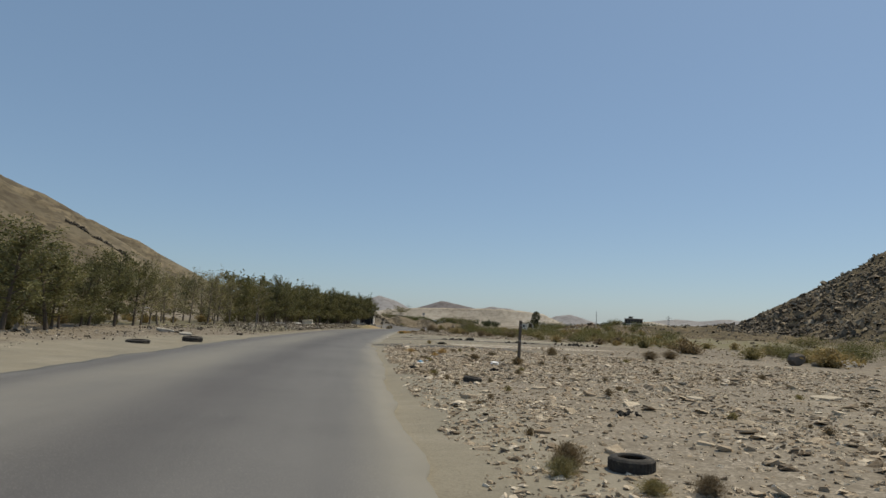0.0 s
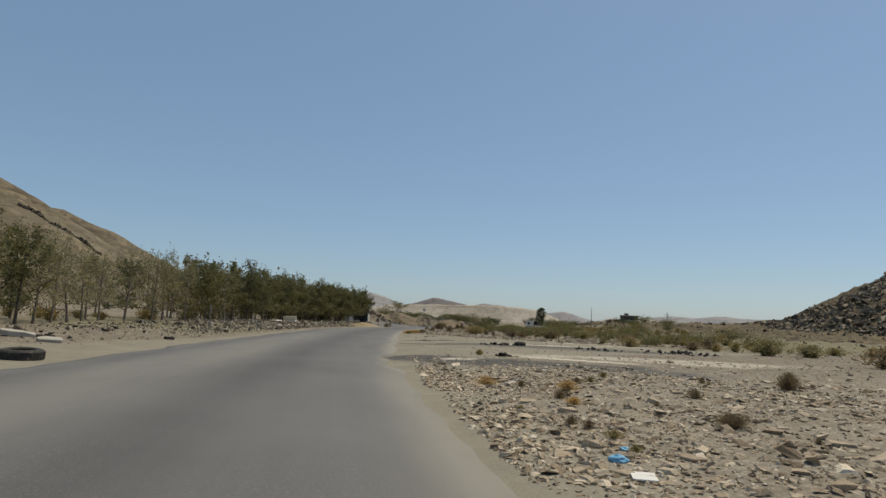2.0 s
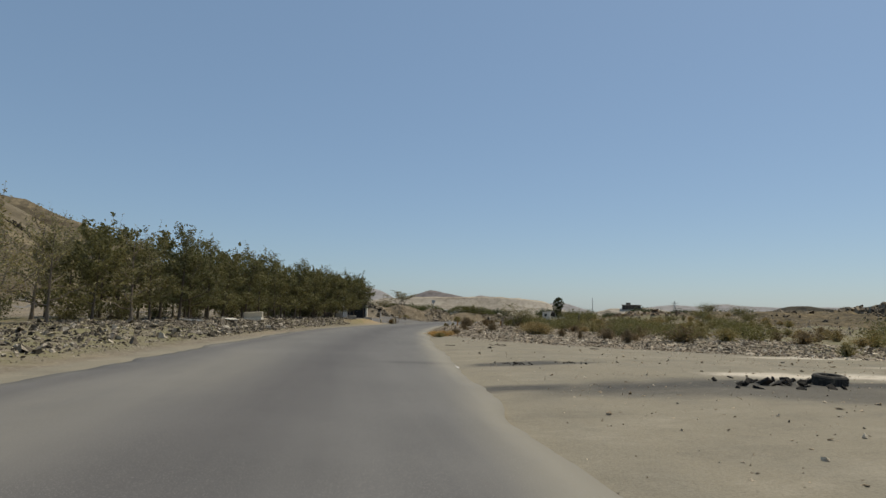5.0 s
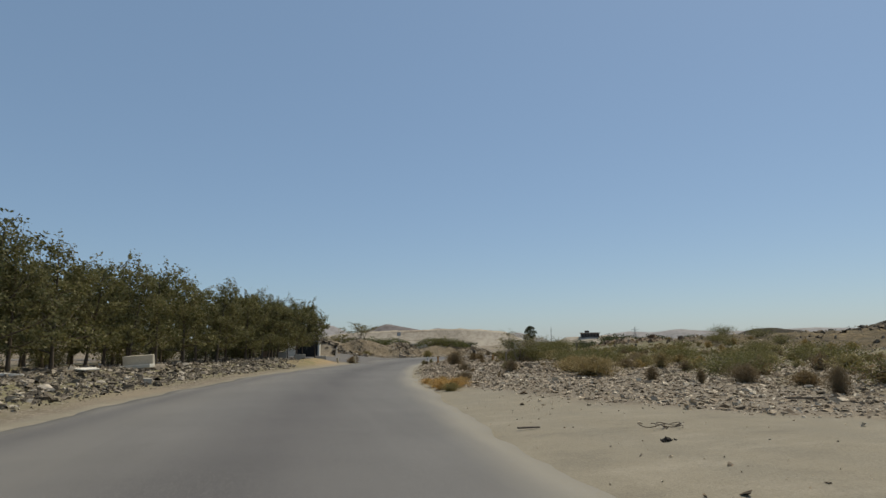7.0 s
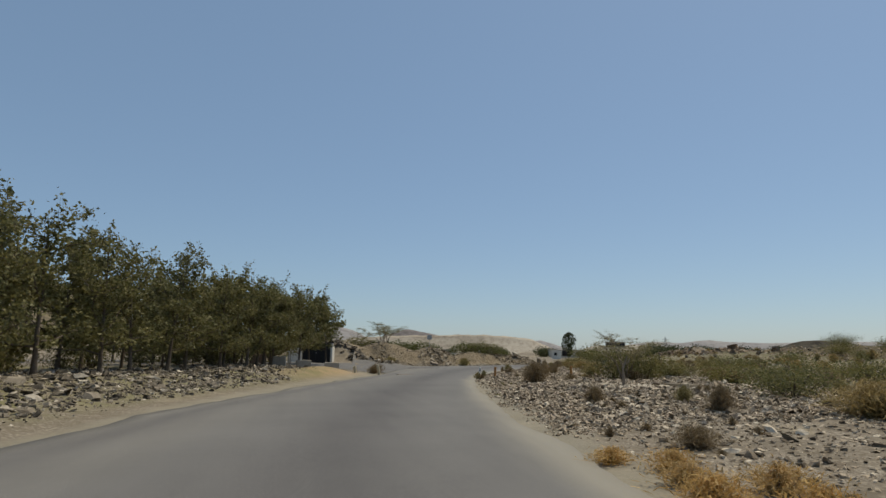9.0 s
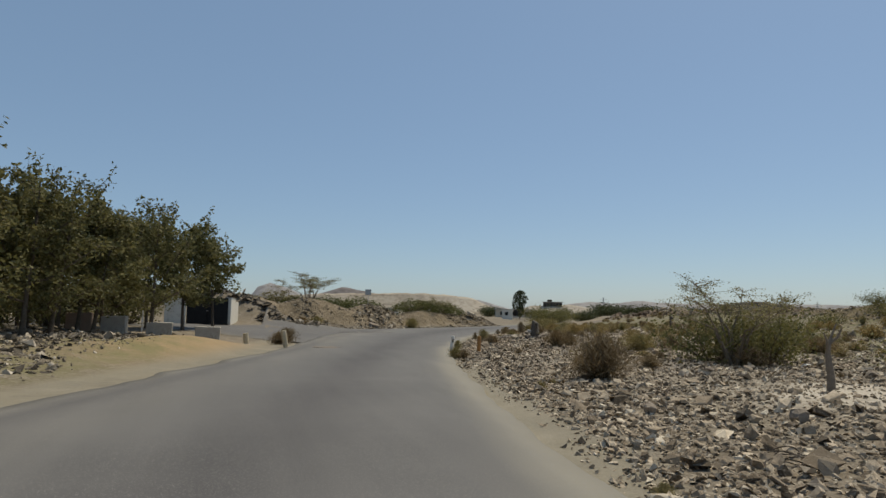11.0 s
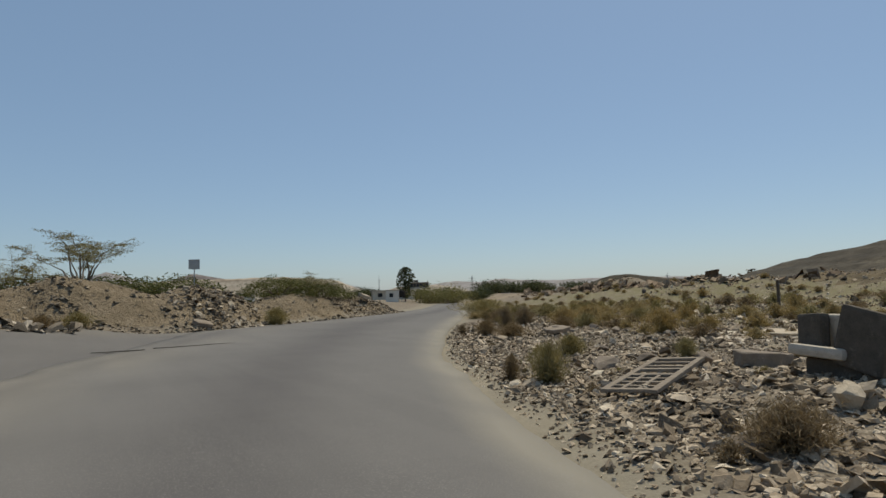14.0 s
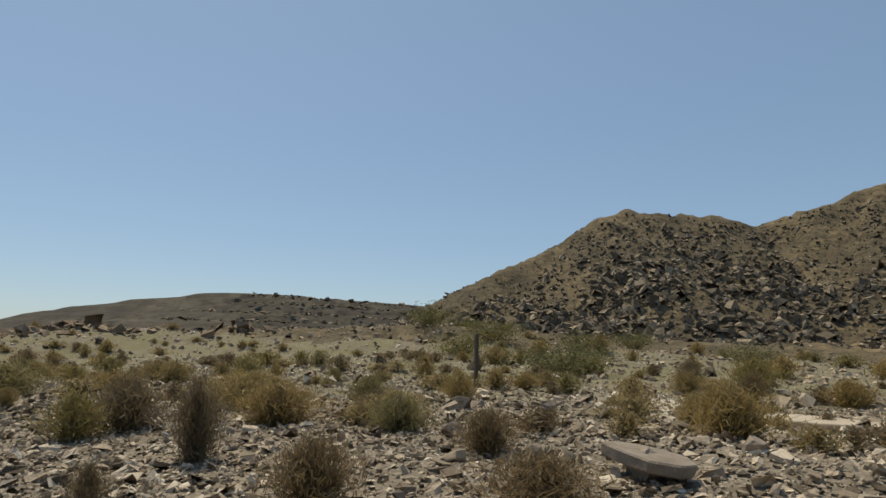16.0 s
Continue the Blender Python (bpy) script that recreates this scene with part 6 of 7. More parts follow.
# ---------------------------------------------------------------- things beside the road
def make_tyre(x, y, radius, width, label, tilt=0.0, rz=0.0, sink=0.03, lean=0.0):
    ob = thing("tyre", x, y, ground_z(x, y) - sink, label, "tyre", "discarded tyres")
    ob.matrix_world = pose(x, y, ground_z(x, y) - sink, tilt, lean, rz)
    h = width
    prof = [(0.60, 0.10), (0.64, 0.0), (0.80, -0.02), (0.93, 0.05), (1.0, 0.17), (1.0, 0.83), (0.93, 0.95), (0.80, 1.02), (0.64, 1.0), (0.60, 0.90), (0.66, 0.80), (0.88, 0.72), (0.90, 0.28), (0.66, 0.20), (0.60, 0.10)]
    part("carcass", lathe([(a * radius, b * h) for a, b in prof], 36), M_TYRE, ob)
    bm = bmesh.new()
    for k in range(36):
        a = 2 * math.pi * k / 36
        for q in (0.3, 0.52, 0.74):
            box(bm, (radius * 0.03, radius * 0.11, h * 0.16), (radius * 1.005 * math.cos(a), radius * 1.005 * math.sin(a), q * h), (0, 0, math.degrees(a) + 8))
    part("tread", bm, M_TYRE, ob)
    return ob


make_tyre(3.45, 7.35, 0.27, 0.18, "worn black car tyre lying flat among weeds", rz=20)
make_tyre(3.6, 17.9, 0.26, 0.19, "dusty black tyre lying on gravel", 6, 80)
make_tyre(-8.9, 39.4, 0.56, 0.32, "large black truck tyre lying on sand", 3, 40)
make_tyre(-10.4, 34.4, 0.56, 0.22, "flattened truck tyre half sunk in sand", 2, 0, 0.06)
make_tyre(11.8, 60.3, 0.36, 0.26, "small black tyre lying on ash", 4, 10)
make_tyre(73.4, 167.3, 0.62, 0.34, "black tyre lying on a gravel slope", 0, 0, 0.0, -22)
make_tyre(-12.2, 71.5, 0.33, 0.22, "black tyre lying under the trees", 5, 0)


def make_post(x, y, height, thick, label, tilt=(0, 0), material=None, notch=True):
    ob = thing("fence_post", x, y, ground_z(x, y) - 0.05, label, "post", "old fence posts")
    ob.matrix_world = pose(x, y, ground_z(x, y) - 0.05, *tilt, 15)
    part("shaft", boxed((thick, thick * 0.85, height), (0, 0, height / 2), (0, 0, 0), thick * 0.12, thick * 0.06, int(x * 10)), material or M_POST, ob)
    if notch:
        part("wire_staple", boxed((thick * 1.15, 0.012, 0.03), (0, -thick * 0.45, height * 0.9), bevel=0.002), M_STEEL, ob, "rusty wire staple")
        part("wire_staple", boxed((thick * 1.15, 0.012, 0.03), (0, -thick * 0.45, height * 0.55), bevel=0.002), M_STEEL, ob, "rusty wire staple")
    return ob


make_post(6.95, 25.2, 1.82, 0.105, "weathered dark wooden fence post on stony ground", (1, 1))
make_post(42.0, 150.0, 1.72, 0.13, "leaning dark wooden fence post in scrub", (0, -1.5))
make_post(-9.2, 67.6, 1.9, 0.09, "slim grey wooden post beside the trees", (0, 1), M_WOOD)
make_post(37.0, 192.0, 1.5, 0.09, "dark post in front of the rubble bank", (0, 0))
make_post(33.0, 187.0, 1.7, 0.09, "thin dark post on the rubble bank", (0, 0))
make_post(2.2, 141.0, 1.9, 0.07, "thin pale post under the trees", (0, 0), M_WHITEPAINT, False)


def make_bollard(x, y, height, radius, material, label, tilt=(0, 0), rz=0.0, sink=0.12):
    ob = thing("bollard", x, y, ground_z(x, y) - sink, label, "bollard", "roadside bollards")
    ob.matrix_world = pose(x, y, ground_z(x, y) - sink, *tilt, rz)
    prof = [(radius, 0), (radius, height * 0.96), (radius * 0.93, height), (radius * 0.6, height * 1.004), (0.001, height * 1.004)]
    part("body", lathe(prof, 16), material, ob)
    part("cap", lathe([(radius * 1.02, height * 0.975), (radius * 1.02, height * 1.006), (radius * 0.7, height * 1.014), (0.001, height * 1.016)], 16), material, ob)
    return ob


make_bollard(7.4, 136.4, 0.62, 0.12, M_YELLOW, "short faded yellow bollard beside the sand heap", (0, -6))
make_bollard(9.2, 135.4, 0.92, 0.12, M_YELLOW, "leaning faded yellow bollard in a dry bush", (3, -11))
for x, y in ((17.15, 130.9),):
    make_bollard(x, y, 0.84, 0.085, M_ORANGE, "rusty orange bollard standing in rubble", (2, 2), sink=0.15)
for x, y in ((21.3, 131.2), (23.1, 130.8), (26.3, 128.9)):
    make_bollard(x, y, 0.8, 0.095, M_ORANGE, "brown weathered bollard standing in rubble", (-3, 1), sink=0.15)
leaning = make_bollard(16.25, 132.1, 0.85, 0.075, M_WHITEPAINT, "leaning white bollard at the road edge", (2, 7), 0, 0.15)
part("reflector", boxed((0.06, 0.02, 0.16), (0.0, -0.076, 0.66), bevel=0.004), M_TYRE, leaning, "dark reflector plate")


def make_block(x, y, w, d, h, rz, material, label):
    ob = thing("concrete_block", x, y, ground_z(x, y) - 0.03, label, "concrete block", "blocks across the gateway", rz)
    part("body", boxed((w, d, h), (0, 0, h / 2), bevel=0.035, jitter=0.02, seed=int(10 * x)), material, ob)
    part("lifting_eye", lathe([(0.03, h - 0.01), (0.045, h + 0.03), (0.03, h + 0.05), (0.012, h + 0.03), (0.03, h - 0.01)], 10), M_STEEL, ob, "rusty lifting eye")
    return ob


make_block(0.0, 137.5, 1.05, 0.6, 0.85, 6, M_REDBLOCK, "brown concrete barrier block at a gateway")
make_block(1.5, 137.3, 1.05, 0.6, 0.88, -4, M_CONCRETE, "grey concrete barrier block at a gateway")
make_block(3.4, 137.6, 1.15, 0.6, 0.66, 3, M_CONCRETE, "grey concrete barrier block at a gateway")
make_block(5.6, 137.4, 1.15, 0.6, 0.66, -3, M_CONCRETE, "grey concrete barrier block at a gateway")


# walled yard with a black gate
def gate_wall():
    z0 = ground_z(5, 156.5)
    ob = thing("boundary_wall", 0, 156.5, z0 - 0.1, "white plastered wall running back beside a gate", "wall")
    part("side_wall", boxed((0.28, 4.7, 2.15), (6.47, 2.35, 1.07), (0, 0, -3.9), bevel=0.02), M_WHITEWALL, ob)
    part("coping", boxed((0.36, 4.75, 0.06), (6.47, 2.35, 2.18), (0, 0, -3.9), bevel=0.015), M_CONCRETE, ob, "grey concrete coping")
    part("side_wall", boxed((0.26, 2.2, 1.95), (6.77, 5.85, 0.97), (0, 0, -6.5), bevel=0.03, jitter=0.03, seed=5), M_WHITEWALL, ob, "cracked leaning end of the wall")
    part("pier", boxed((1.5, 0.35, 2.22), (2.45, 0, 1.11), bevel=0.02), M_WHITEWALL, ob)
    part("coping", boxed((1.55, 0.42, 0.07), (2.45, 0, 2.255), bevel=0.015), M_CONCRETE, ob, "grey concrete coping")
    g = thing("metal_gate", 0, 156.45, z0, "closed black sheet-metal double gate", "gate")
    for x0 in (3.25, 4.78):
        leaf = part("gate_leaf", boxed((1.45, 0.05, 1.95), (x0 + 0.73, 0, 1.05), bevel=0.008), M_BLACKGATE, g)
        for zz in (0.15, 1.05, 1.95):
            part("rail", boxed((1.45, 0.03, 0.06), (x0 + 0.73, -0.042, zz), bevel=0.006), M_BLACKGATE, leaf)
        for xx in (0.06, 0.5, 0.95, 1.40):
            part("stile", boxed((0.05, 0.03, 1.8), (x0 + xx, -0.045, 1.05), bevel=0.006), M_BLACKGATE, leaf)
    part("meeting_strip", boxed((0.2, 0.03, 1.95), (4.74, 0.045, 1.05), bevel=0.005), M_BLACKGATE, g)
    part("sill", boxed((3.1, 0.12, 0.12), (4.74, 0.02, 0.02), bevel=0.01), M_BLACKGATE, g)
    part("latch", boxed((0.16, 0.05, 0.05), (4.74, -0.07, 1.05), bevel=0.01), M_STEEL, g, "steel latch")


gate_wall()


def fallen_sofa_block():
    """A broken concrete kerb unit that lies like a bench under the trees."""
    x, y = -6.35, 105.8
    ob = thing("concrete_unit", x, y, ground_z(x, y) - 0.02, "L-shaped pale concrete unit dumped under trees", "concrete unit", rz=-12)
    part("back", boxed((1.7, 0.28, 0.72), (0, 0.25, 0.40), (6, -4, 0), 0.03), M_CREAM, ob)
    part("base", boxed((1.7, 0.7, 0.20), (0.1, -0.18, 0.14), (0, -4, 0), 0.03), M_WHITEWALL, ob)


fallen_sofa_block()
put_slab(-9.5, 96.0, 1.8, 0.8, 0.1, 20, "white board lying in the rubble", (0, 4), 0.12, 21, M_WHITEPAINT, "board")
put_slab(-7.3, 99.8, 1.3, 0.7, 0.06, 50, "white sheet of board among stones", (6, 0), 0.15, 22, M_WHITEPAINT, "board")
put_slab(-4.2, 97.6, 0.4, 0.32, 0.28, 15, "square concrete stump in the verge", (0, 0), 0.0, 23, M_CONCRETE, "concrete_stump")
put_slab(-12.5, 47.0, 1.2, 0.7, 0.2, 35, "grey slab among verge rubble", (5, 8), 0.0, 24, M_CONCRETE)
put_slab(-10.9, 46.0, 0.9, 0.5, 0.2, 10, "grey slab among verge rubble", (12, 3), 0.0, 25, M_CONCRETE)


def armchair():
    """A wrecked armchair dumped on the rubble."""
    x, y = 23.0, 137.45
    ob = thing("armchair", x, y, ground_z(x, y) - 0.02, "wrecked dusty upholstered armchair dumped on rubble", "armchair", rz=-106)
    ob.matrix_world = pose(x, y, ground_z(x, y) - 0.02, 0, 0, -106) @ Matrix.Diagonal((0.9, 0.74, 0.92, 1))
    part("armrest", boxed((0.74, 0.24, 0.86), (0.50, -0.02, 0.57), (-6, 13, 8), 0.05), M_FABRIC, ob, "dark torn armrest")
    part("armrest", boxed((0.50, 0.22, 0.66), (-0.50, 0.14, 0.58), (-5, -4, -6), 0.05), M_FABRIC, ob, "dark torn armrest")
    part("base", boxed((1.0, 0.5, 0.26), (0.0, 0.16, 0.13), (0, 0, 0), 0.03), M_FABRIC, ob, "dark broken base")
    part("seat", boxed((0.98, 0.52, 0.17), (-0.16, -0.06, 0.36), (-5, 2, 3), 0.07), M_FABRIC_PALE, ob, "pale torn seat cushion")
    back = part("backrest", boxed((0.60, 0.12, 0.62), (-0.06, 0.34, 0.60), (8, 0, -4), 0.04), M_FABRIC_PALE, ob, "torn pale lining")
    # solid black panel: the shade inside the hole is put in as colour
    part("tear", boxed((0.16, 0.03, 0.30), (0.06, 0.275, 0.62), (8, 0, -4), 0.012), M_CHAR, back, "dark torn hole")


armchair()


def screen_panel():
    """An old wooden shutter with small square holes, lying tilted on the stones."""
    x, y = 22.0, 139.6
    ob = thing("wooden_shutter", x, y, ground_z(x, y) + 0.2, "weathered grey wooden shutter with square holes on rubble", "shutter")
    ob.matrix_world = pose(x, y, ground_z(x, y) + 0.20, -3, -6, 22)
    for yy in (-0.36, 0.36):
        part("rail", boxed((2.3, 0.10, 0.06), (0, yy, 0), (0, 0, 0), 0.012, 0.006, 3), M_WOOD, ob)
    for xx in (-1.1, -0.15, 0.25, 1.1):
        part("cross_rail", boxed((0.12, 0.64, 0.055), (xx, 0, 0.003), (0, 0, 0), 0.012, 0.006, 5), M_WOOD, ob)
    for xx in (-0.86, -0.62, -0.38):
        part("slat", boxed((0.06, 0.64, 0.04), (xx, 0, 0.0), bevel=0.008), M_WOOD, ob)
    for yy in (-0.12, 0.12):
        part("slat", boxed((0.9, 0.06, 0.04), (-0.62, yy, 0.004), bevel=0.008), M_WOOD, ob)
    for xx in (0.5, 0.8):
        part("slat", boxed((0.06, 0.64, 0.04), (xx, 0, 0.0), bevel=0.008), M_WOOD, ob)


screen_panel()


def heap(x, y, count, spread, size, material, label, name="charred_heap"):
    r = random.Random(int(x * 31 + y))
    ob = thing(name, x, y, ground_z(x, y) - 0.01, label, "waste heap")
    for k in range(count):
        a, q = r.uniform(0, 6.28), abs(r.gauss(0, spread))
        s = size * r.uniform(0.5, 1.3)
        dx, dy = q * math.cos(a), q * math.sin(a)
        up = ground_z(x + dx, y + dy) - ground_z(x, y) + max(0.02, 0.8 * size * (1 - q / (2.2 * spread))) * r.uniform(0.2, 0.9)
        part("scrap", boxed((s, s * r.uniform(0.3, 0.8), s * r.uniform(0.15, 0.5)), (dx, dy, up), (r.uniform(-40, 40), r.uniform(-40, 40), r.uniform(0, 180)), s * 0.03, s * 0.12, k), material, ob)
    return ob


heap(6.95, 46.4, 22, 0.24, 0.2, M_CHAR, "small heap of charred black waste on ash")
heap(5.1, 21.6, 9, 0.2, 0.13, M_CHAR, "small scraps of charred waste")
heap(2.45, 23.1, 6, 0.10, 0.16, M_CHAR, "piece of black rubber on the verge")
heap(10.4, 60.2, 30, 0.9, 0.2, M_CHAR, "burnt debris spread on dark ash")
heap(6.3, 66.9, 48, 0.5, 0.065, M_CHAR, "burnt black chips on a dark ash patch")
heap(8.0, 66.5, 14, 0.4, 0.09, M_CHAR, "burnt black chips on a dark ash patch")
heap(20.5, 55.8, 30, 1.1, 0.25, M_CHAR, "low line of burnt debris")
heap(16.0, 57.6, 24, 0.9, 0.2, M_CHAR, "burnt debris spread on dark ash")
heap(7.7, 75.6, 9, 0.16, 0.1, M_CHAR, "dark stone scraps on sand")
heap(5.3, 11.2, 8, 0.18, 0.14, M_CHAR, "dark scraps among stones")
heap(2.4, 19.0, 5, 0.12, 0.12, M_CHAR, "dark scraps among stones")
heap(-11.6, 47.6, 20, 0.5, 0.22, M_CHAR, "dark debris in the verge")
heap(-8.6, 54.2, 8, 0.2, 0.2, M_CHAR, "black scrap on the sandy verge")
heap(22.4, 132.6, 16, 0.4, 0.3, M_CHAR, "dark rubbish among rubble")
put_boulder(33.0, 146.6, 0.5, "dark rock beside a slab", 1, 20, material=M_DARKROCK, group="")
put_boulder(22.0, 136.1, 0.5, "dark rock below an armchair", 3, 50, material=M_DARKROCK, group="")


def plank(x, y, length, rz, label, material=None, width=0.12, thick=0.04, tilt=0.0):
    ob = new("plank")
    bpy.data.objects.remove(ob)
    bm = boxed((length, width, thick), (0, 0, thick / 2), bevel=thick * 0.15, jitter=thick * 0.15, seed=int(100 * x))
    me = bpy.data.meshes.new("plank")
    bm.to_mesh(me)
    bm.free()
    me.materials.append(material or M_WOOD)
    ob = new("plank", me)
    ob.matrix_world = pose(x, y, ground_z(x, y) + 0.02, 0, tilt, rz)
    return tagged(ob, label, "plank")


plank(4.1, 36.2, 0.55, -8, "short charred plank on the gravel", M_CHAR)
plank(15.05, 80.45, 1.25, -14, "long thin plank lying on sand", M_POST, 0.06)
plank(6.3, 78.1, 0.45, -2, "thin dark stick on sand", M_POST, 0.05, 0.03)
plank(12.0, 74.0, 0.4, -30, "thin dark stick on sand", M_POST, 0.05, 0.03)


def wire_loops(x, y, radius, seed):
    """A tangle of old wire lying on the sand."""
    r = np.random.default_rng(seed)
    pieces = []
    for k in range(4):
        a0, q = r.uniform(0, 6.28), radius * r.uniform(0.6, 1.0)
        ox, oy = r.normal(0, radius * 0.4, 2)
        pieces.append(tube([(ox + q * math.cos(a0 + t_ * 0.45), oy + 0.7 * q * math.sin(a0 + t_ * 0.45), 0.03 + 0.02 * k + 0.03 * math.sin(t_)) for t_ in range(11)], [0.009] * 11, 4))
    v, f = joined(pieces)
    ob = new("wire_tangle", mesh_from("wire_tangle", v, f, M_POST, True))
    ob.matrix_world = pose(x, y, ground_z(x, y))
    return tagged(ob, "tangle of dark rusty wire on sand", "wire")


wire_loops(8.4, 76.8, 0.3, 631)
wire_loops(12.9, 110.2, 0.26, 632)
plank(15.5, 131.5, 0.34, 20, "white board scrap at the road edge", M_WHITEPAINT, 0.3, 0.02)
plank(3.05, 25.9, 0.36, 70, "white board scrap on the gravel", M_WHITEPAINT, 0.25, 0.015)
plank(5.6, 22.6, 0.32, 70, "dark thin board on the gravel", M_CHAR, 0.14, 0.02)
plank(24.2, 112.4, 0.5, 60, "white board scrap on rubble", M_WHITEPAINT, 0.18, 0.02)


def crumpled(x, y, size, material, label, seed):
    bm = bmesh.new()
    bmesh.ops.create_icosphere(bm, subdivisions=3, radius=size * 0.5)
    for v in bm.verts:
        n = noise.noise(v.co * (6 / size) * 0.5 + Vector((seed, 0, 0)))
        v.co *= 1 + 0.55 * n
        v.co.z *= 0.45
    me = bpy.data.meshes.new("plastic_bag")
    bm.to_mesh(me)
    bm.free()
    me.materials.append(material)
    ob = new("plastic_bag", me)
    ob.matrix_world = pose(x, y, ground_z(x, y) + size * 0.14, 0, 0, seed * 40)
    return tagged(ob, label, "plastic bag")


def tar_seam(x, y, length, rz):
    """A worn strip of dark tar with ragged sides, standing a little proud of the asphalt."""
    n = 24
    u = np.linspace(-0.5, 0.5, n)
    wide = 0.09 * (0.4 + 1.2 * value_noise(u * 9, 0 * u, 1.0, int(10 * x))) * (1 - (2 * np.abs(u)) ** 6)
    mid = 0.16 * (value_noise(u * 4, 0 * u + 5, 1.0, int(10 * y)) - 0.5)
    v, f = [], []
    for k in range(n):
        v += [(u[k] * length, mid[k] - wide[k], 0.0), (u[k] * length, mid[k] - wide[k] * 0.6, 0.02), (u[k] * length, mid[k] + wide[k] * 0.6, 0.02), (u[k] * length, mid[k] + wide[k], 0.0)]
        if k:
            f += [(4 * k - 4 + q, 4 * k + q, 4 * k + q + 1, 4 * k - 3 + q) for q in range(3)]
    ob = new("tar_seam", mesh_from("tar_seam", v, f, M_CHAR))
    ob.matrix_world = pose(x, y, 0.035, 0, 0, rz)
    return tagged(ob, "dark ragged tar seam across dusty asphalt", "road seam", kind="structure")


tar_seam(18.1, 156.9, 2.9, 14)
tar_seam(15.6, 156.0, 1.6, 6)
crumpled(3.15, 26.7, 0.2, M_BLUE, "crumpled blue plastic bag on gravel", 1)
crumpled(3.5, 27.3, 0.12, M_BLUE, "small torn blue plastic bag", 2)
crumpled(5.9, 24.9, 0.34, M_WHITEBAG, "crumpled white plastic bag on gravel", 3)
crumpled(4.2, 66.0, 0.2, M_WHITEBAG, "crumpled white plastic bag on sand", 4)
crumpled(24.6, 120.6, 0.3, M_WHITEBAG, "white plastic bag on rubble", 5)


def dead_stump():
    r = np.random.default_rng(601)
    ob = thing("dead_tree", 18.9, 114.8, ground_z(18.9, 114.8) - 0.05, "bare dead tree stem standing in rubble", "dead tree")
    v, f = joined([tube([(0, 0, -0.1), (0.03, 0.02, 0.4), (0.0, 0.05, 0.85)], [0.10, 0.075, 0.06], 8)])
    part_mesh("trunk", mesh_from("trunk", v, f, M_GREYBARK, True), ob)
    for pts in ([(0, 0.05, 0.8), (0.14, 0.1, 1.15), (0.34, 0.1, 1.5)], [(0, 0.05, 0.8), (-0.04, 0.0, 1.1), (-0.14, 0.0, 1.3)], [(0.14, 0.1, 1.1), (0.30, 0.05, 1.2), (0.38, 0.0, 1.42)]):
        v, f = tube(pts, [0.05, 0.035, 0.012], 6)
        part_mesh("branch", mesh_from("branch", v, f, M_GREYBARK, True), ob)


dead_stump()


def road_sign():
    x, y = 20.9, 175.2
    ob = thing("road_sign", x, y, ground_z(x, y) - 0.1, "square grey sign plate on a steel pole", "road sign")
    part("pole", lathe([(0.035, 0), (0.035, 1.95), (0.001, 1.96)], 12), M_STEEL, ob)
    plate = part("plate", boxed((0.68, 0.025, 0.62), (0.0, -0.05, 1.70), (0, 0, 0), 0.01), M_SIGN, ob)
    for zz in (1.55, 1.86):
        part("bracket", boxed((0.4, 0.03, 0.04), (0, -0.022, zz), bevel=0.004), M_STEEL, plate)
    ob.matrix_world = pose(x, y, ground_z(x, y) - 0.1, 0, 0, -24)


road_sign()


def hut():
    x, y = 71.8, 252.2
    ob = thing("guard_hut", x, y, ground_z(x, y) - 0.1, "small white guard hut beside the road", "hut", rz=-25)
    part("body", boxed((2.6, 2.4, 2.5), (0, 0, 1.25), bevel=0.03), M_WHITEWALL, ob)
    part("roof", boxed((2.8, 2.6, 0.14), (0, 0, 2.56), bevel=0.02), M_CONCRETE, ob, "flat roof slab")
    part("window", boxed((0.8, 0.06, 0.8), (-0.2, -1.21, 1.5), bevel=0.01), M_GLASS, ob, "dark window")
    part("door", boxed((0.06, 0.9, 1.95), (1.31, 0.3, 1.0), bevel=0.01), M_GLASS, ob, "dark door")
    b = thing("water_tank", x + 2.6, y + 0.6, ground_z(x, y) - 0.1, "dark water tank on a stand beside a hut", "water tank")
    part("tank", lathe([(0.001, 1.0), (0.6, 1.0), (0.65, 1.3), (0.65, 2.2), (0.5, 2.5), (0.001, 2.55)], 20), M_CHAR, b)
    for sx in (-0.4, 0.4):
        for sy in (-0.4, 0.4):
            part("leg", boxed((0.08, 0.08, 1.05), (sx, sy, 0.5), bevel=0.01), M_STEEL, b)


hut()


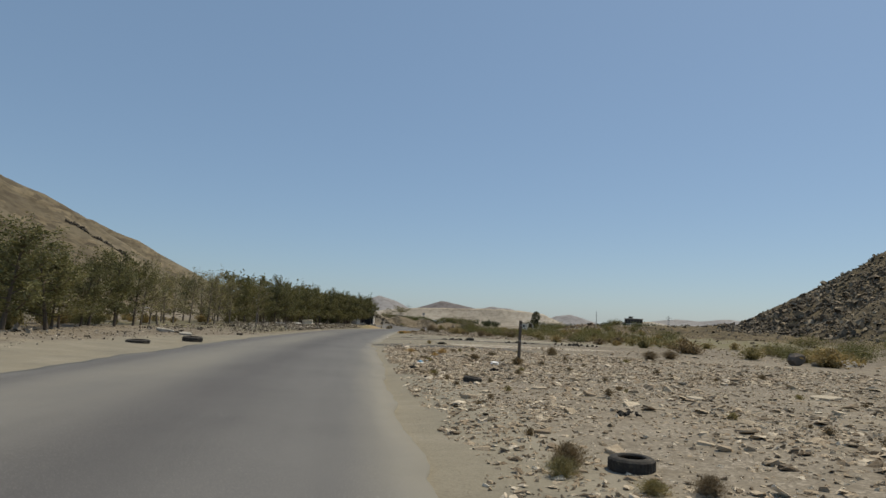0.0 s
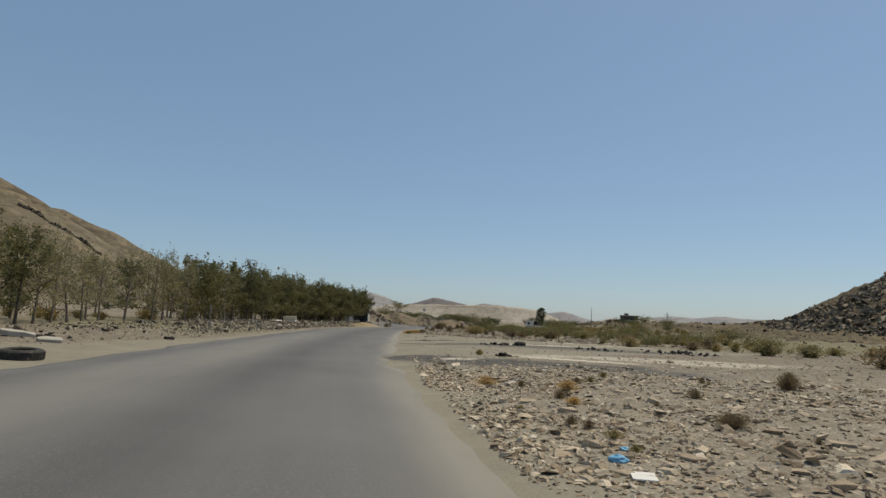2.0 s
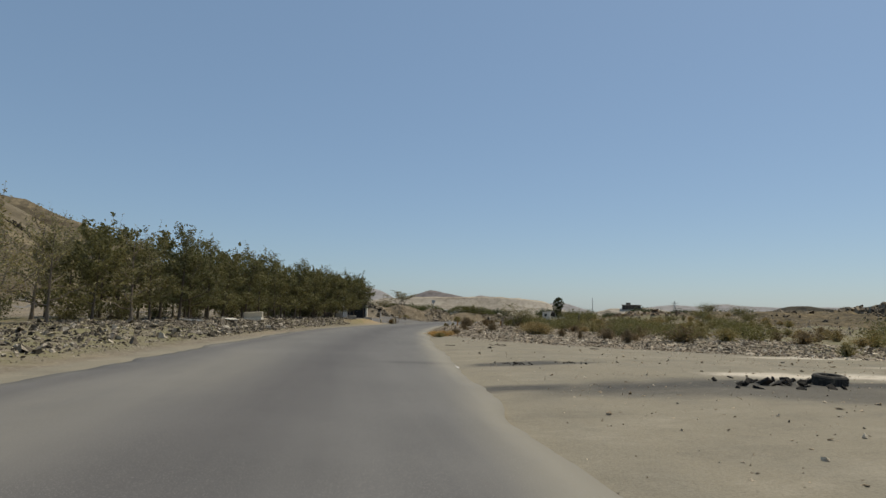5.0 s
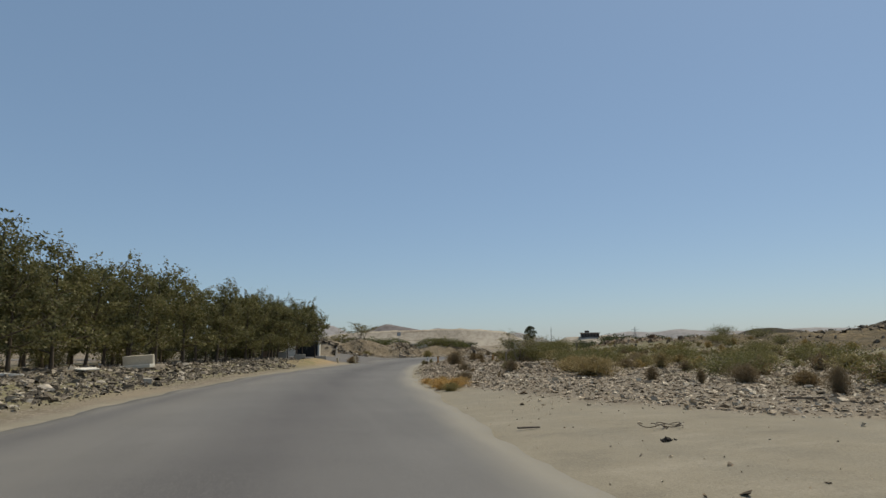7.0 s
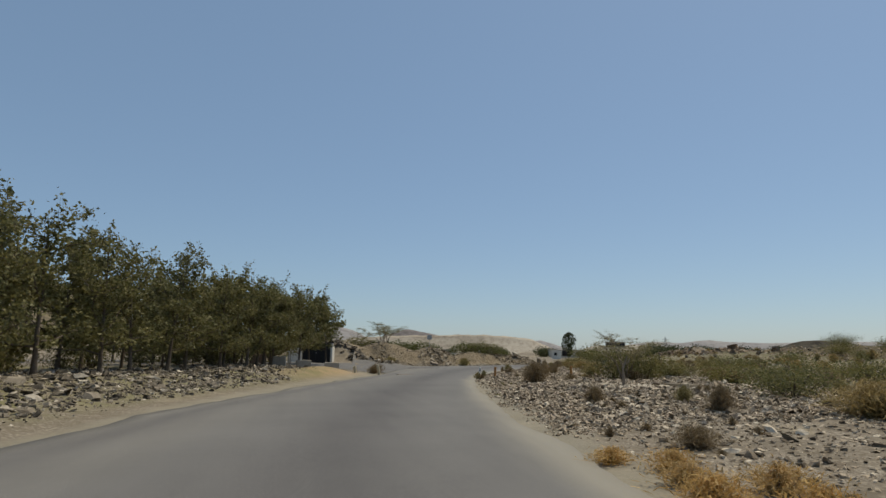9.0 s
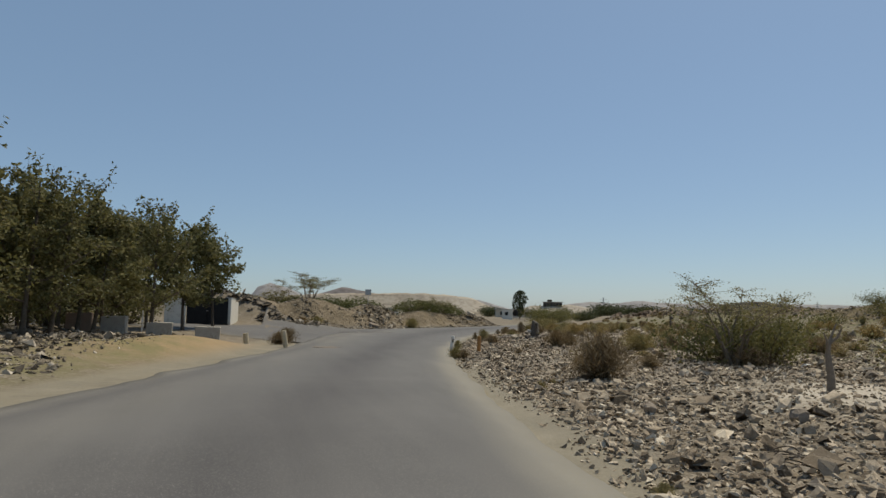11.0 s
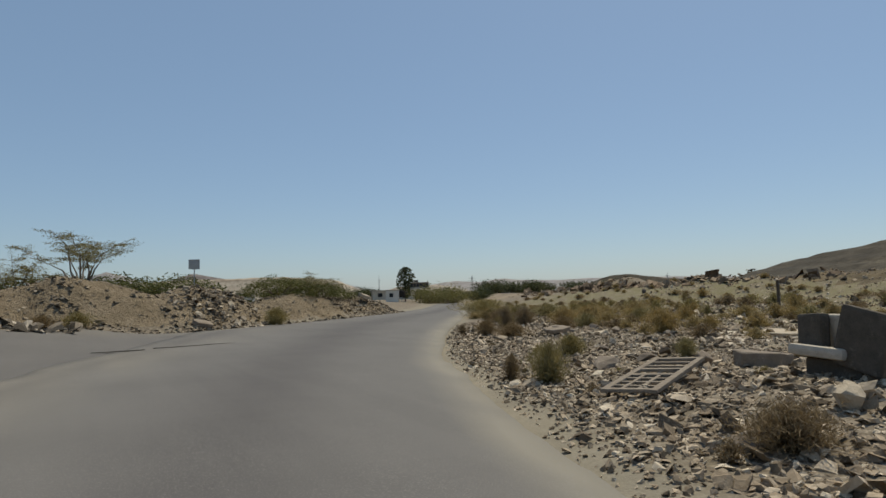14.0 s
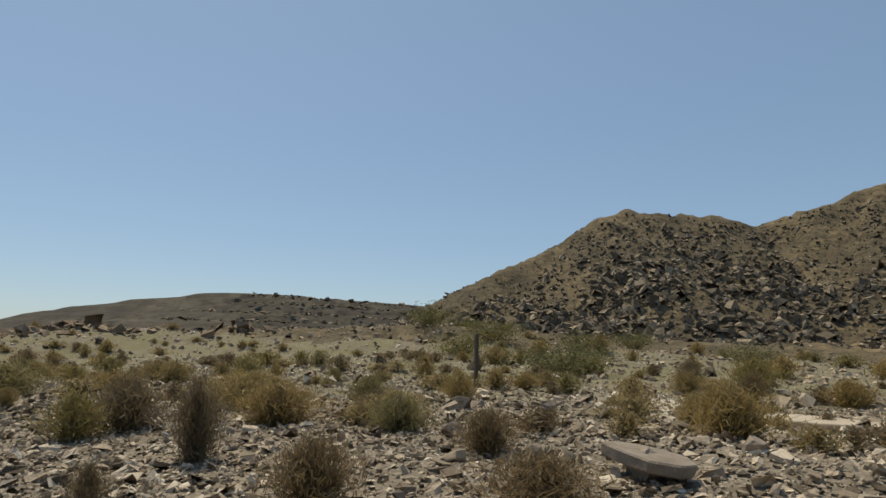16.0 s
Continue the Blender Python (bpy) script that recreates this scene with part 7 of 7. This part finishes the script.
def far_buildings():
    x, y = 414.0, 880.0
    ob = thing("hilltop_building", x, y, 13.0, "flat-roofed dark building on a far rise", "building", rz=-25)
    part("body", boxed((25, 12, 7.0), (0, 0, 3.5), bevel=0.1), M_POST, ob)
    part("roof", boxed((27, 14, 0.9), (0, 0, 7.4), bevel=0.1), M_CONCRETE, ob, "overhanging flat roof")
    part("stair_tower", boxed((6, 6, 3), (-4, 0, 9.2), bevel=0.1), M_POST, ob)
    for k in range(6):
        part("window", boxed((2.6, 0.3, 4.2), (-10 + 4 * k, -6.05, 3.4), bevel=0.05), M_GLASS, ob, "dark window opening")
    mast = thing("mast", 365, 900, 4.0, "thin steel lattice mast far away", "mast")
    part("pole", lathe([(0.7, 0), (0.35, 22), (0.05, 27)], 6), M_STEEL, mast)
    part("cross_arm", boxed((4, 0.3, 0.3), (0, 0, 20), bevel=0.05), M_STEEL, mast)
    w = thing("compound_wall", 30, 250, ground_z(30, 250) - 0.2, "long low white compound wall", "wall")
    part("wall", boxed((26, 0.3, 2.0), (0, 0, 1.0), bevel=0.03), M_WHITEWALL, w)
    part("coping", boxed((26.2, 0.4, 0.1), (0, 0, 2.05), bevel=0.02), M_CONCRETE, w)
    h = thing("house", 95, 300, ground_z(95, 300) - 0.2, "single-storey cream house beyond trees", "house", rz=-20)
    part("body", boxed((12, 8, 2.6), (0, 0, 1.3), bevel=0.05), M_CREAM, h)
    part("roof", boxed((12.6, 8.6, 0.3), (0, 0, 2.75), bevel=0.05), M_CONCRETE, h)
    for k in range(3):
        part("window", boxed((1.3, 0.1, 1.1), (-4 + 4 * k, -4.03, 1.5), bevel=0.02), M_GLASS, h, "dark window")


far_buildings()


def pylon(x, y, height):
    ob = thing("power_pylon", x, y, ground_z(x, y), "distant steel power pylon", "pylon", "distant pylons")
    pieces = []
    for sx, sy in ((-1, -1), (1, -1), (1, 1), (-1, 1)):
        pieces.append(tube([(sx * 2.2, sy * 2.2, -1), (sx * 0.5, sy * 0.5, height * 0.7), (sx * 0.2, sy * 0.2, height)], [0.14, 0.12, 0.08], 4))
    for k in range(6):
        z = height * k / 7
        w = 2.2 - 1.7 * min(1, z / (height * 0.7))
        pieces.append(tube([(-w, -w, z), (w, -w, z + height / 8)], [0.08, 0.08], 4))
        pieces.append(tube([(w, w, z), (-w, w, z + height / 8)], [0.08, 0.08], 4))
    v, f = joined(pieces)
    part_mesh("tower", mesh_from("tower", v, f, M_STEEL), ob)
    for z, w in ((0.72, 4.5), (0.86, 3.6)):
        part("arm", boxed((w * 2, 0.25, 0.3), (0, 0, z * height), bevel=0.03), M_STEEL, ob)


for x, y, h in ((330, 620, 17), (520, 560, 17), (70, 740, 22)):
    pylon(x, y, h)


# ---------------------------------------------------------------- larger broken stones, each its own piece
PIECES = []
for k in range(8):
    bm = bmesh.new()
    r = random.Random(900 + k)
    box(bm, (1, r.uniform(0.55, 0.9), r.uniform(0.28, 0.5)), jitter=0.17, seed=900 + k)
    bmesh.ops.bevel(bm, geom=list(bm.edges), offset=0.05, segments=1, affect="EDGES")
    me = bpy.data.meshes.new("stone")
    bm.to_mesh(me)
    bm.free()
    me.materials.append(M_PIECE)
    PIECES.append(me)
rubble_bank = tagged(new("rubble_bank", slab_mesh("rubble_bank", 0.5, 0.36, 0.14, 77, M_RUBBLE)), "bank of loose broken stones along the road", "rubble", kind="structure")
rubble_bank.matrix_world = pose(17.0, 122.8, ground_z(17.0, 122.8) - 0.05)
inverse = rubble_bank.matrix_world.inverted()
r_ = np.random.default_rng(99)
for k in range(280):
    y = float(r_.uniform(103, 158))
    x = float(right_edge(y)) + 1.3 + 8.5 * float(r_.uniform() ** 1.4)
    s = float(0.12 * (2.9 ** (r_.uniform() ** 2.0)))
    ob = new("stone", PIECES[k % 8])
    ob.parent = rubble_bank
    ob.matrix_basis = inverse @ pose(x, y, ground_z(x, y) + 0.12 * s, float(r_.normal(0, 18)), float(r_.normal(0, 18)), float(r_.uniform(0, 360))) @ Matrix.Diagonal((s, s, s, 1))
M_FLATPIECE = stone_material("flat_stone", FLAKES, 12, True)
FLATS = []
for k in range(8):
    bm = bmesh.new()
    r = random.Random(940 + k)
    box(bm, (1, r.uniform(0.55, 0.9), r.uniform(0.14, 0.3)), jitter=0.12, seed=940 + k)
    bmesh.ops.bevel(bm, geom=list(bm.edges), offset=0.03, segments=1, affect="EDGES")
    me = bpy.data.meshes.new("flat_stone")
    bm.to_mesh(me)
    bm.free()
    me.materials.append(M_FLATPIECE)
    FLATS.append(me)
stone_flat = tagged(new("stone_flat", slab_mesh("stone_flat", 0.4, 0.3, 0.06, 78, M_FLAKE)), "open flat of loose pale stones beside the road", "gravel", kind="structure")
stone_flat.matrix_world = pose(5.0, 16.0, ground_z(5.0, 16.0) - 0.02)
inverse = stone_flat.matrix_world.inverted()
for k in range(260):
    y = float(r_.uniform(2, 42))
    x = float(right_edge(y)) + 1.2 + 10 * float(r_.uniform() ** 1.4)
    s = float(0.11 * (3.0 ** (r_.uniform() ** 1.8)))
    ob = new("flat_stone", FLATS[k % 8])
    ob.parent = stone_flat
    ob.matrix_basis = inverse @ pose(x, y, ground_z(x, y) + 0.05 * s, float(r_.normal(0, 8)), float(r_.normal(0, 8)), float(r_.uniform(0, 360))) @ Matrix.Diagonal((s, s, s, 1))
